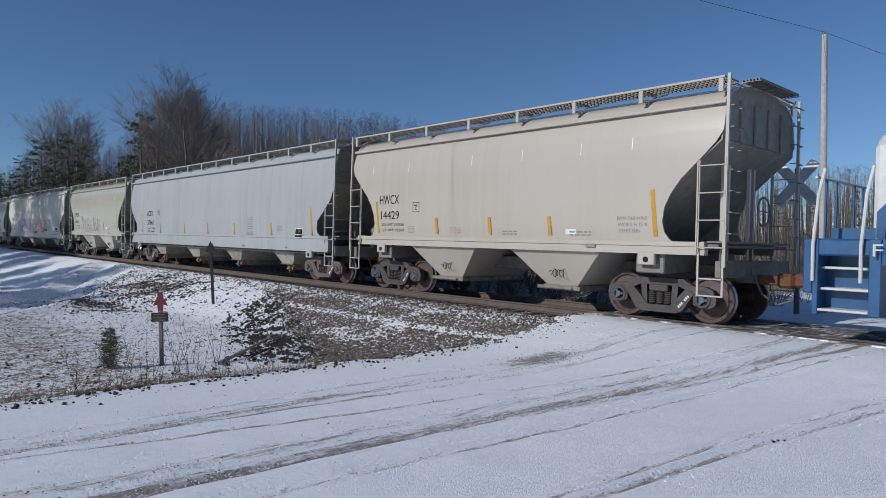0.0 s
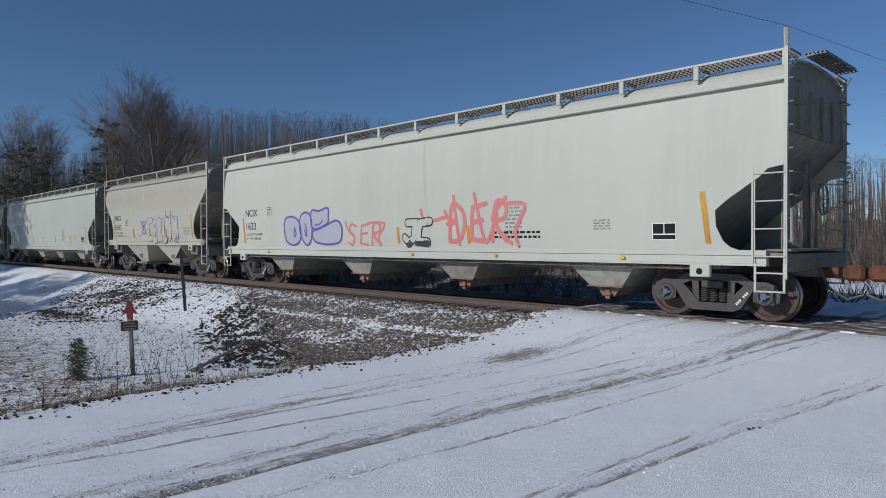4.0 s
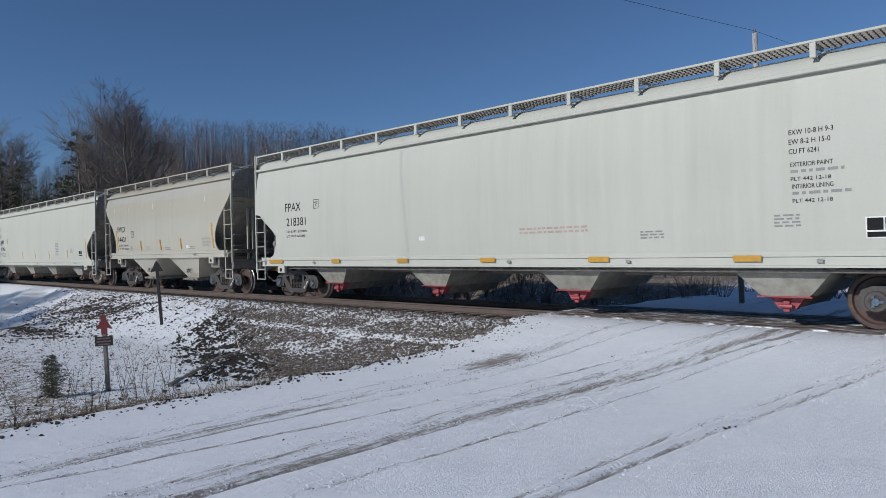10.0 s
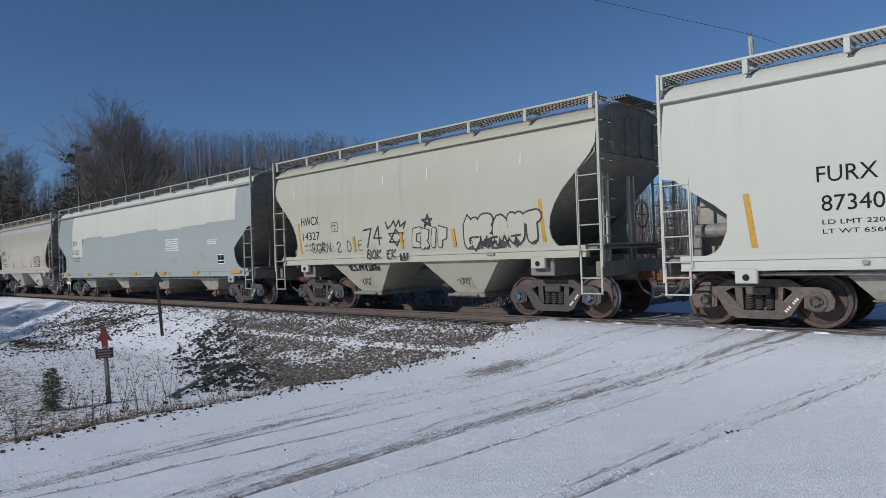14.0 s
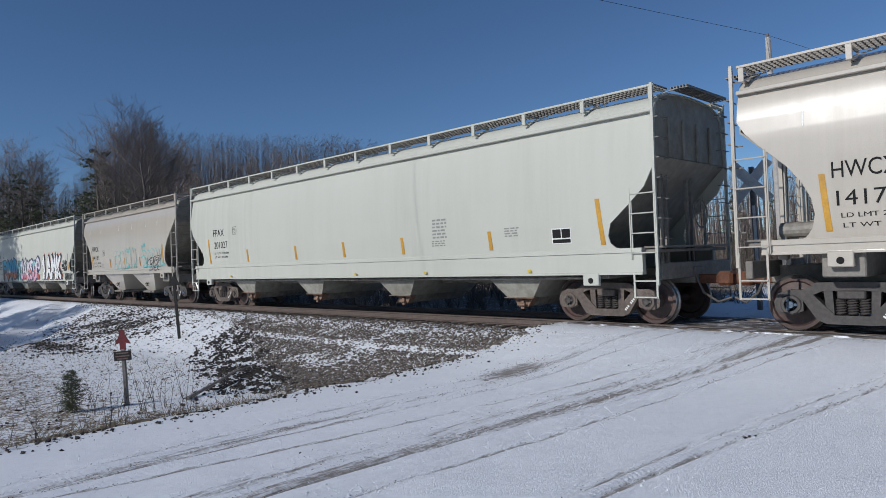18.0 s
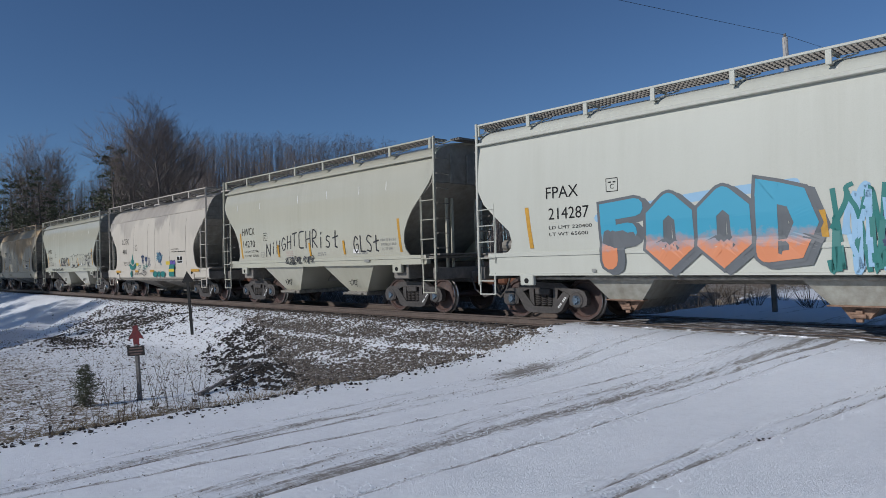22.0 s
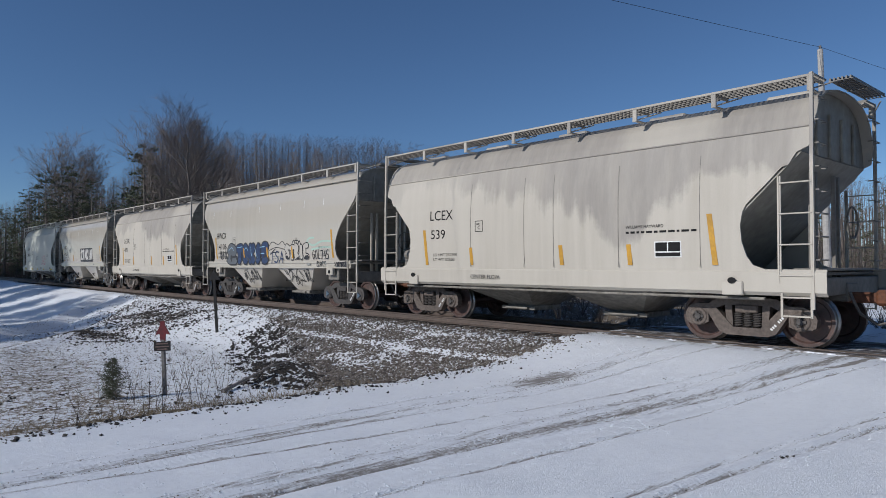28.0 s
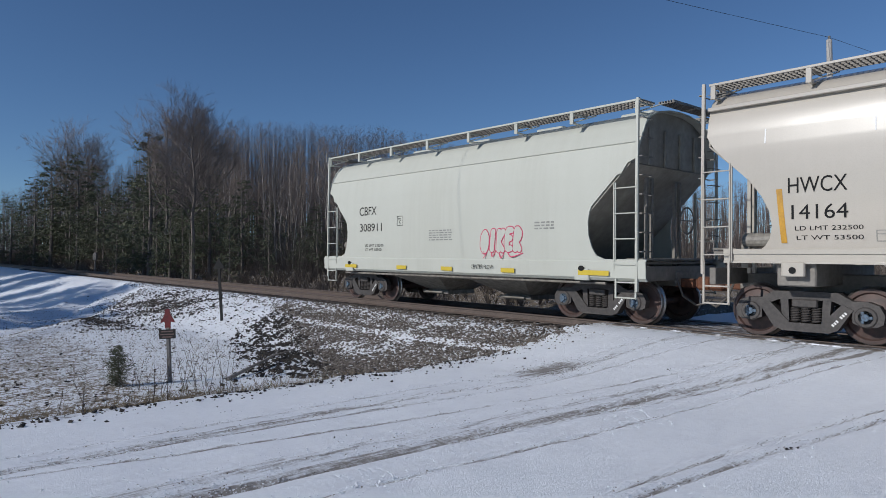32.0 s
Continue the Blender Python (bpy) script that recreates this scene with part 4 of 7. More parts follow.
PLANK = snowy_timber()
for y0, y1 in ((-1.15, -0.84), (-0.66, -0.24), (-0.22, 0.22), (0.24, 0.66), (0.84, 1.15)):
    for k in range(3):
        a, b = -8.2 + k * 3.6, -8.2 + k * 3.6 + 3.57
        part("crossing_plank", M().loft([[(s, y, rail_z(s) + z) for y, z in ((y0, -0.16), (y1, -0.16), (y1, -0.012), (y0, -0.012))] for s in (a, b)]), PLANK, track, "snow-dusted timber crossing plank")


# ---- trees ----
BARK = plain("grey_bark", (0.20, 0.175, 0.155), (0.095, 0.08, 0.07), 9, 0.9)
TWIG = plain("brown_twigs", (0.235, 0.19, 0.168), (0.15, 0.122, 0.106), 3, 0.9)
BIRCH = plain("pale_birch_bark", (0.46, 0.425, 0.39), (0.17, 0.148, 0.13), 5, 0.85)
NEEDLE = plain("dark_evergreen_needles", (0.072, 0.084, 0.048), (0.12, 0.128, 0.078), 2.5, 0.85)


def spike(m, a, b, r):
    """A thin three-sided twig that tapers to a point."""
    d = (b - a).normalized()
    u = d.orthogonal().normalized()
    w = d.cross(u)
    m.add([a + u * r, a + (u * -0.5 + w * 0.87) * r, a + (u * -0.5 - w * 0.87) * r, b], [(0, 1, 3), (1, 2, 3), (2, 0, 3)])


def bough(rnd, wood, twig, p, d, length, r, depth, fine):
    """A limb that bends, and forks into smaller ones."""
    n = 4 if depth > 1 else (2 if depth == 1 else 1)
    pts, q, v = [p], p.copy(), d.copy()
    for i in range(n):
        v = (v + Vector((rnd.uniform(-1, 1), rnd.uniform(-1, 1), rnd.uniform(-0.3, 0.9))) * 0.20).normalized()
        q = q + v * (length / n)
        pts.append(q.copy())
    if r > 0.024:
        wood.tube(pts, r, 4 if depth > 2 else 3, max(r * 0.45, 0.008))
    else:
        for a, b in zip(pts, pts[1:]):
            spike(twig, a, b + (b - a) * 0.25, r)
    if depth <= 0:
        return
    for i in range(fine[depth]):
        t = rnd.uniform(0.25, 1.0) if depth > 1 else rnd.uniform(0.15, 1.0)
        k = min(int(t * n), n - 1)
        at = pts[k].lerp(pts[k + 1], t * n - k)
        side = Vector((rnd.uniform(-1, 1), rnd.uniform(-1, 1), rnd.uniform(-0.35, 0.75))).normalized()
        nd = (v * 0.75 + side * 0.85).normalized()
        bough(rnd, wood, twig, at, nd, length * (rnd.uniform(0.42, 0.66) if depth > 1 else rnd.uniform(0.30, 0.55)), r * (0.50 if depth > 1 else 0.38), depth - 1, fine)


def bare_tree(seed, h, spread, limbs, fine, r0, bark, start=0.3, depth=3, dome=False):
    rnd = random.Random(seed)
    wood, twig = M(), M()
    pts = [Vector((0, 0, -0.3))]
    for i in range(1, 8):
        pts.append(Vector((rnd.uniform(-1, 1) * 0.012 * h, rnd.uniform(-1, 1) * 0.012 * h, h * 0.92 * i / 7)))
    wood.tube(pts, r0, 6, r0 * 0.18)
    for i in range(limbs):
        t = start + (0.98 - start) * (i + rnd.random()) / limbs
        k = min(int(t * 7), 6)
        at = pts[k].lerp(pts[k + 1], t * 7 - k)
        ang = rnd.uniform(0, 6.28)
        up = 0.5 + 0.9 * t if not dome else 0.75 + 0.7 * t
        d = Vector((math.cos(ang), math.sin(ang), up)).normalized()
        bough(rnd, wood, twig, at, d, h * spread * ((0.45 + 0.62 * math.sin(math.pi * min(1.0, (t - start * 0.6) * 1.12))) if dome else (1.15 - 0.75 * t)) * rnd.uniform(0.8, 1.2), r0 * 0.42 * (1.1 - 0.7 * t), depth, fine)
    tree = new("bare_tree")
    part("trunk", wood, bark, tree, "", None, 50, False)
    part("crown", twig, TWIG, tree, "leafless twigs", None, 0, False)
    return tree


def needle_tree(seed, h, wide=0.21, foot=0.06, whorl=1.0, blunt=0.6, gaps=0.2):
    """An evergreen: uneven boughs with many short tufts of needles, an open and ragged outline."""
    rnd = random.Random(seed)
    wood, leaf = M(), M()
    wood.tube([(0, 0, -0.3), (0.01 * h, 0, h * 0.5), (0, 0.01 * h, h)], h * 0.014, 6, 0.01)
    z = h * foot
    while z < h * 0.99:
        f = (1 - z / h) / (1 - foot)
        L = h * wide * (min(1.0, f * 1.9) ** blunt) * (0.55 + 0.45 * min(1.0, (1.02 - f) * 4)) * rnd.uniform(0.6, 1.25) + 0.04 * h
        for k in range(4):
            if rnd.random() < gaps:
                continue
            a = rnd.uniform(0, 6.28)
            ln = L * rnd.uniform(0.5, 1.15)
            d = Vector((math.cos(a), math.sin(a), rnd.uniform(-0.25, 0.35)))
            side = Vector((-math.sin(a), math.cos(a), 0))
            p0 = Vector((0, 0, z + rnd.uniform(-0.02, 0.02) * h))
            spike(wood, p0, p0 + d * ln, 0.0014 * h)
            for j in range(38):
                t = 0.2 + 0.8 * rnd.random() ** 0.7
                w = (0.010 * h + 0.045 * ln) * rnd.uniform(0.6, 1.2)
                c = p0 + d * ln * t + side * rnd.uniform(-0.22, 0.22) * ln + Vector((0, 0, rnd.uniform(-0.12, 0.12) * ln))
                e = Vector((rnd.uniform(-1, 1), rnd.uniform(-1, 1), rnd.uniform(-0.3, 0.8))).normalized() * w
                g = Vector((rnd.uniform(-1, 1), rnd.uniform(-1, 1), rnd.uniform(-0.6, 0.6))).normalized() * w * 0.42
                leaf.add([c - e * 0.5, c + g, c + e * 0.6, c - g], [(0, 1, 2), (0, 2, 3)])
        z += h * 0.026 * whorl * rnd.uniform(0.6, 1.4)
    t = new("evergreen_tree")
    part("trunk", wood, BARK, t, "", None, 0, False)
    part("crown", leaf, NEEDLE, t, "dark green needles", None, 0, False)
    return t


FAR = [bare_tree(40 + i, 15, (0.22, 0.26, 0.19, 0.24)[i], (13, 14, 12, 13)[i], (0, 8, 5, 3), 0.13, (BARK, BARK, BIRCH, BARK)[i], 0.32) for i in range(4)]
SLIM = [bare_tree(50 + i, 15, (0.13, 0.10, 0.15)[i], (18, 16, 20)[i], (0, 7, 4), 0.095, (BIRCH, BIRCH, BARK)[i], 0.45, 2) for i in range(3)]
BIG = [bare_tree(60 + i, 15, 0.25, 21, (0, 9, 7, 6), 0.20, BARK, 0.40, 3, True) for i in range(2)]
FIR = [needle_tree(80, 10, 0.15, 0.06, 1.2, 0.9, 0.3), needle_tree(81, 10, 0.17, 0.10, 1.4, 0.8, 0.4), needle_tree(82, 10, 0.19, 0.05, 1.4, 0.9, 0.4)]
PINE = needle_tree(90, 10, 0.24, 0.62, 0.30, 0.35, 0.05)
USED = {}


def put_tree(model, m, label, category, group):
    if model.name not in USED:
        USED[model.name] = 1
        t = model
        t.matrix_basis = m
    else:
        t = copy_thing(model, m)
        t.matrix_basis = m
    return tagged(t, label, category, group)


# skyline: bearing (sideways per metre ahead) and slope of the tree tops
SKYLINE = [(-1.2, 0.12), (-0.70, 0.115), (-0.64, 0.125), (-0.60, 0.17), (-0.57, 0.205), (-0.54, 0.19), (-0.51, 0.15), (-0.47, 0.18), (-0.445, 0.21), (-0.41, 0.235), (-0.38, 0.24), (-0.34, 0.225), (-0.30, 0.222), (-0.2, 0.22), (-0.1, 0.212), (0.0, 0.195), (0.1, 0.16), (0.3, 0.12), (0.5, 0.13), (0.6, 0.145), (0.8, 0.14), (1.5, 0.15)]
rnd = random.Random(7)


def skyline(s, y):
    p = TRACK @ Vector((s, y, 0))
    return p, max(p.y, 5.0) * lerp(SKYLINE, p.x / max(p.y, 5.0)) + EYE[2]


def stand(models, s, y, tall, label, group="bare trees of the wood", lean=3.0):
    z = gz(s, y)
    k = (skyline(s, y)[1] - z) * tall / 15
    put_tree(models[rnd.randrange(len(models))], TRACK @ pose(s, y, z, rnd.uniform(-lean, lean), rnd.uniform(-lean, lean), rnd.uniform(0, 360)) @ Matrix.Diagonal((k * rnd.uniform(0.85, 1.15),) * 2 + (k, 1)), label, "tree", group)


def aim(b, d):
    w = TRACK.inverted() @ Vector((b * d, d, 0))
    return w.x, w.y


def forest():
    for i in range(125):
        s = -150 + 142 * rnd.random() ** 0.8
        y = 11 + 34 * rnd.random() ** 1.1
        if s > -12 and y < 22:
            continue
        stand(FAR, s, y, rnd.uniform(0.62, 0.98), "leafless grey-brown woodland tree with fine twigs")
    for i in range(150):
        s, y = -78 + 72 * rnd.random(), 13 + 24 * rnd.random()
        if s > -12 and y < 24:
            continue
        stand(SLIM, s, y, rnd.uniform(0.7, 0.97), "slender pale-barked tree with a thin bare crown", "slender pale trees of the wood", 4.0)
    for i in range(20):
        stand(FAR, -10 + 60 * rnd.random(), 40 + 40 * rnd.random(), rnd.uniform(0.7, 1.0), "leafless grey-brown tree beyond the crossing")
    # the tallest trees at the edge of the wood, and evergreens among them
    for b, d, top, big in ((-0.385, 46, 0.24, 0), (-0.425, 50, 0.235, 1), (-0.36, 54, 0.235, 1), (-0.575, 92, 0.20, 0), (-0.545, 96, 0.19, 1)):
        s, y = aim(b, d)
        z = gz(s, y)
        k = (d * top + EYE[2] - z) / 16
        put_tree(BIG[big], TRACK @ pose(s, y, z, 0, 0, b * 900) @ Matrix.Diagonal((k * 1.05, k * 1.05, k, 1)), "tall leafless tree with spreading limbs at the wood's edge", "tree", "bare trees of the wood")
    for b, d, top in ((-0.445, 56, 0.20), (-0.585, 100, 0.165), (-0.555, 99, 0.155), (-0.41, 60, 0.15), (-0.35, 62, 0.14), (-0.31, 64, 0.13), (-0.47, 66, 0.13), (-0.54, 90, 0.12), (-0.46, 52, 0.14), (-0.42, 46, 0.11), (-0.37, 54, 0.12), (-0.60, 92, 0.13), (-0.57, 82, 0.11), (-0.52, 78, 0.10), (-0.64, 104, 0.115), (-0.67, 110, 0.11), (-0.62, 98, 0.12), (-0.49, 70, 0.11), (-0.50, 62, 0.08), (-0.44, 46, 0.07), (-0.39, 43, 0.06), (-0.33, 42, 0.07), (-0.27, 44, 0.07), (-0.56, 74, 0.07), (0.62, 34, 0.10), (0.66, 38, 0.12), (0.5, 40, 0.10), (0.56, 36, 0.09)):
        s, y = aim(b, d)
        z = gz(s, y)
        k = (d * top + EYE[2] - z) / 10
        put_tree(FIR[rnd.randrange(3)], TRACK @ pose(s, y, z, 0, 0, b * 700) @ Matrix.Diagonal((k, k, k, 1)), "dark green evergreen among the bare trees", "tree", "evergreens of the wood")
    for i in range(64):
        s, y = -128 + 100 * rnd.random(), 9.5 + 9 * rnd.random()
        z = gz(s, y)
        k = (skyline(s, y)[1] - z) * rnd.uniform(0.16, 0.48) / 10
        put_tree(FIR[rnd.randrange(3)], TRACK @ pose(s, y, z, 0, 0, rnd.uniform(0, 360)) @ Matrix.Diagonal((k * 1.7, k * 1.7, k, 1)), "young dark evergreen at the foot of the wood", "tree", "evergreens of the wood")
    for b, d, top in ((-0.60, 84, 0.165), (-0.56, 86, 0.175), (-0.53, 80, 0.15), (-0.625, 88, 0.14), (-0.45, 50, 0.205), (-0.475, 58, 0.14), (-0.50, 66, 0.12), (-0.36, 48, 0.12), (-0.31, 50, 0.13), (-0.66, 96, 0.11), (-0.40, 47, 0.10)):
        s, y = aim(b, d)
        z = gz(s, y)
        k = (d * top + EYE[2] - z) / 10
        put_tree(FIR[rnd.randrange(3)], TRACK @ pose(s, y, z, 0, 0, b * 500) @ Matrix.Diagonal((k * 1.35, k * 1.35, k, 1)), "tall dark green evergreen among the bare trees", "tree", "evergreens of the wood")
    # trees beside the field, whose shadows lie on the snow
    for s, a, h in ((-32.5, 22.5, 9.3), (-36.5, 20.3, 9.2), (-40.5, 18.0, 9.6), (-44.5, 19.5, 10), (-50, 20.5, 10), (-56, 19.0, 11), (-63, 20.5, 11), (-70, 18.0, 12), (-80, 15, 12), (-90, 14, 12), (-100, 12, 13), (-112, 12, 13), (-75, 14, 12), (-85, 14, 13), (-95, 13, 13), (-106, 12, 14), (-119, 12, 14), (-126, 11, 14), (-134, 11, 14), (-143, 10, 14)):
        k = h / 10
        put_tree(PINE, TRACK @ pose(s, -a, gz(s, -a), 0, 0, rnd.uniform(0, 360)) @ Matrix.Diagonal((k * 0.95, k * 0.95, k, 1)), "tall pine with a high crown beside the snowy field", "tree", "evergreens beside the field")
    for i in range(19):
        s, a, k = -58 - 5.2 * i, 20 + 3.0 * math.sin(i * 2.4), 1.62 + 0.18 * math.sin(i * 1.7)
        put_tree(PINE, TRACK @ pose(s, -a, gz(s, -a), 0, 0, rnd.uniform(0, 360)) @ Matrix.Diagonal((k * 0.85, k * 0.85, k, 1)), "very tall pine with a high crown behind the snowy field", "tree", "evergreens beside the field")
    for s, a, h in ((-24, 33, 9), (-52, 30, 11), (-70, 30, 12), (-84, 26, 13), (-96, 18, 14), (-116, 20, 14)):
        k = h / 15
        put_tree(FAR[rnd.randrange(4)], TRACK @ pose(s, -a, gz(s, -a), 0, 0, rnd.uniform(0, 360)) @ Matrix.Diagonal((k * 1.3, k * 1.3, k, 1)), "leafless tree beside the snowy field", "tree", "bare trees of the wood")


forest()


def far_woods():
    """A dense distant wood: many thin stems with a few twigs each."""
    m = M()
    r = random.Random(3)
    for i in range(5200):
        if i < 3900:
            s, y = r.uniform(-200, 90), r.uniform(32, 90)
        else:
            s, y = r.uniform(-340, -100), 12 + 60 * r.random() ** 1.4
        p, top = skyline(s, y)
        z = gz(s, y)
        h = (top - z) * (r.uniform(0.86, 1.0) if i % 2 else r.uniform(0.6, 0.95))
        a = Vector((s, y, z))
        spike(m, a, a + Vector((r.uniform(-0.4, 0.4), r.uniform(-0.4, 0.4), h)), 0.10)
        for j in range(34):
            t = 1.0 - 0.70 * r.random() ** 1.5
            q = a + Vector((r.uniform(-0.35, 0.35), r.uniform(-0.35, 0.35), h * (t - 0.03)))
            spike(m, q, q + Vector((r.uniform(-1, 1), r.uniform(-1, 1), r.uniform(0.1, 1.1))) * h * (0.03 + 0.09 * (1.1 - t)), 0.014)
    ob = new("distant_woods", mesh_of("distant_woods", m, TWIG, 0, False))
    ob.matrix_basis = TRACK
    return tagged(ob, "hazy leafless woodland far behind the railway", "woods", "", "stuff")


far_woods()

# ---- lineside things ----
POST = plain("weathered_grey_post", (0.22, 0.21, 0.20), (0.11, 0.105, 0.10), 12, 0.8)
BLACKP = plain("black_painted_steel", (0.010, 0.010, 0.010), (0.016, 0.015, 0.014), 20, 0.8)
SIGNRED = plain("red_sign_paint", (0.19, 0.015, 0.022), (0.09, 0.012, 0.014), 14, 0.6)
POLEWOOD = plain("grey_pole_wood", (0.50, 0.48, 0.45), (0.34, 0.32, 0.30), 8, 0.85)


def spot(b, d):
    w = TRACK.inverted() @ Vector((b * d, d, 0))
    return Vector((b * d, d, gz(w.x, w.y)))


p = spot(-0.341, 21.6)
mk = thing("plough_marker", "black steel post with a triangular arrow top, beside the railway", "marker post", at=Matrix.Translation(p) @ pose(0, 0, 0, 0, -3.2, 0))
part("post", M().box(-0.045, 0.045, -0.02, 0.02, -0.3, 1.72, 0.006), BLACKP, mk)
part("arrow", M().prism([(-0.19, 1.68), (0.19, 1.68), (0.0, 2.03)], -0.012, 0.012), BLACKP, mk)
p = spot(-0.4185, 11.6)
sg = thing("warning_sign", "grey post with a small red arrow and dark red name plate", "sign", at=Matrix.Translation(p) @ pose(0, 0, 0, 0, -2.2, 0))
part("post", M().box(-0.03, 0.03, -0.03, 0.03, -0.3, 0.95, 0.008), POST, sg)
plate = part("plate", M().box(-0.145, 0.145, -0.045, -0.032, 0.76, 0.92, 0.004), plain("black_plate", (0.013, 0.010, 0.010), (0.009, 0.008, 0.008), 20, 0.7), sg)
LETTERS = plain("faded_sign_letters", (0.20, 0.13, 0.12), (0.07, 0.045, 0.04), 60, 0.6)
for zz, ww in ((0.885, 0.10), (0.835, 0.115), (0.79, 0.09)):
    part("text_bar", M().box(-ww, ww, -0.049, -0.045, zz - 0.011, zz + 0.011), LETTERS, plate)
part("arrow", M().prism([(-0.13, 1.03), (-0.05, 1.055), (-0.042, 0.93), (0.042, 0.93), (0.05, 1.055), (0.13, 1.03), (0.045, 1.19), (0.04, 1.27), (-0.04, 1.27), (-0.045, 1.19)], -0.012, 0.012), SIGNRED, sg)
p = spot(-0.532, 63)
rp = thing("relay_post", "slim grey post with a small box beside the far track", "post", at=Matrix.Translation(p))
part("post", M().tube([(0, 0, -0.3), (0, 0, 2.1)], 0.07, 8), POST, rp)
part("box", M().box(-0.16, 0.16, -0.12, 0.12, 1.35, 2.0, 0.02), POST, rp)
p = spot(0.571, 26)
pl = thing("utility_pole", "tall weathered wooden power pole with one wire", "utility pole", at=Matrix.Translation(p))
part("pole", M().tube([(0, 0, -0.5), (0, 0, 5), (0, 0, 10.05 - p.z)], 0.15, 12, 0.10), POLEWOOD, pl)
part("insulator", M().tube([(0, 0, 10.05 - p.z), (0, 0, 10.2 - p.z)], 0.05, 8), POST, pl)

# ---- lettering, tape and graffiti on the cars ----
def spray(name, a, b=None, z=(1.2, 2.6)):
    """Matt spray paint; two colours fade into each other up the side."""
    n = N(name)
    k = n.noise(6, 4, 0.6, n.pos())
    if b is None:
        col = n.mix(n.math("MULTIPLY", k, 0.5), a, tuple(c * 0.7 for c in a))
    else:
        h = n.node("SeparateXYZ", Vector=n.pos()).outputs[2]
        f = n.math("ADD", n.math("DIVIDE", n.math("SUBTRACT", h, z[0]), z[1] - z[0]), n.math("MULTIPLY", n.math("SUBTRACT", k, 0.5), 0.4))
        col = n.mix(n.ramp(f, [(0.35, 0.0), (0.6, 1.0)]), a, b)
    return n.done(col, 0.55, 0.0, k, 0.1, 0.002)


SP_BLACK = spray("black_spray", (0.025, 0.025, 0.028))
SP_PURPLE = spray("violet_spray", (0.13, 0.08, 0.34))
SP_RED = spray("red_spray", (0.60, 0.19, 0.18))
SP_MAGENTA = spray("crimson_spray", (0.55, 0.05, 0.12))
SP_TEAL = spray("turquoise_spray", (0.13, 0.44, 0.43))
SP_GREEN = spray("sea_green_spray", (0.01, 0.15, 0.135))
SP_GREY = spray("grey_spray", (0.40, 0.40, 0.46))
SP_WHITE = spray("white_spray", (0.72, 0.72, 0.72))
SP_BLUE = spray("dark_blue_spray", (0.020, 0.040, 0.098))
SP_MIST = spray("pale_blue_spray", (0.25, 0.42, 0.58))
SP_SLATE = spray("slate_spray", (0.10, 0.11, 0.12))
SP_YELLOW = spray("yellow_paint", (0.56, 0.41, 0.03))
SP_FADE = spray("orange_to_turquoise_spray", (0.55, 0.19, 0.08), (0.035, 0.27, 0.40), (0.95, 2.35))
SP_PINK = spray("pink_to_lilac_spray", (0.52, 0.28, 0.34), (0.58, 0.52, 0.58), (1.0, 2.3))
FAINT = plain("faded_grey_stencil", (0.20, 0.20, 0.19), (0.28, 0.28, 0.26), 30, 0.6)
FAINTRED = plain("faded_red_stencil", (0.44, 0.33, 0.29), (0.38, 0.30, 0.26), 30, 0.6)


def lay(spec, pts, lift):
    """Points (x, z) laid on the curved side that faces the road."""
    if spec is SPEC["two_bay"] and min(z for _, z in pts) < 1.28:
        return [(x, -1.505 + (1.30 - z) * 0.4936 - lift - 0.004, z) for x, z in pts]
    return [(x, side_y(spec, z) - lift - 0.04 * max(0.0, min(1.0, (spec["sill"][1] + 0.10 - z) / 0.10)), z) for x, z in pts]


def word(car, spec, text, x0, z0, x1, z1, mat, swell=0.0, lift=0.006, name="lettering", shear=0.0, label=""):
    """A word fitted into the box x0..x1, z0..z1 of the side."""
    v, faces, lo, hi = WORDS[(text, swell)]
    s = ((x1 - x0) / (hi[0] - lo[0]), (z1 - z0) / (hi[1] - lo[1]))
    pts = [(x0 + (a - lo[0]) * s[0] + shear * (b - lo[1]), z0 + (b - lo[1]) * s[1]) for a, b in v]
    bm = bmesh.new()
    vs = [bm.verts.new(p) for p in [(x, 0, z) for x, z in pts]]
    for f in faces:
        if len(set(f)) == len(f):
            try:
                bm.faces.new([vs[i] for i in f])
            except ValueError:
                pass
    if z1 - z0 > 0.5:
        k = math.ceil(z0 * 8) / 8
        while k < z1:
            bmesh.ops.bisect_plane(bm, geom=bm.verts[:] + bm.edges[:] + bm.faces[:], plane_co=(0, 0, k), plane_no=(0, 0, 1))
            k += 0.125
    for p in bm.verts:
        p.co = lay(spec, [(p.co.x, p.co.z)], lift)[0]
    if name == "lettering" and z1 - z0 > 0.16:
        return letters_of(bm, mat, car, name)
    me = bpy.data.meshes.new(name)
    bm.to_mesh(me)
    bm.free()
    me.materials.append(mat)
    if name == "lettering":
        return tagged(part("small_print", me, mat, car, label), "", "", "", "stuff")
    return part(name, me, mat, car, label)


def letters_of(bm, mat, car, name):
    """Each connected letter of a word becomes a part of its own."""
    left = set(bm.verts)
    while left:
        todo, seen = [left.pop()], []
        while todo:
            v = todo.pop()
            seen.append(v)
            for e in v.link_edges:
                w = e.other_vert(v)
                if w in left:
                    left.discard(w)
                    todo.append(w)
        spot_of = {v: k for k, v in enumerate(seen)}
        m = M()
        m.add([v.co for v in seen], [[spot_of[v] for v in f.verts] for f in {f for v in seen for f in v.link_faces}])
        part(name, m, mat, car, "", None, 0, False)
    bm.free()


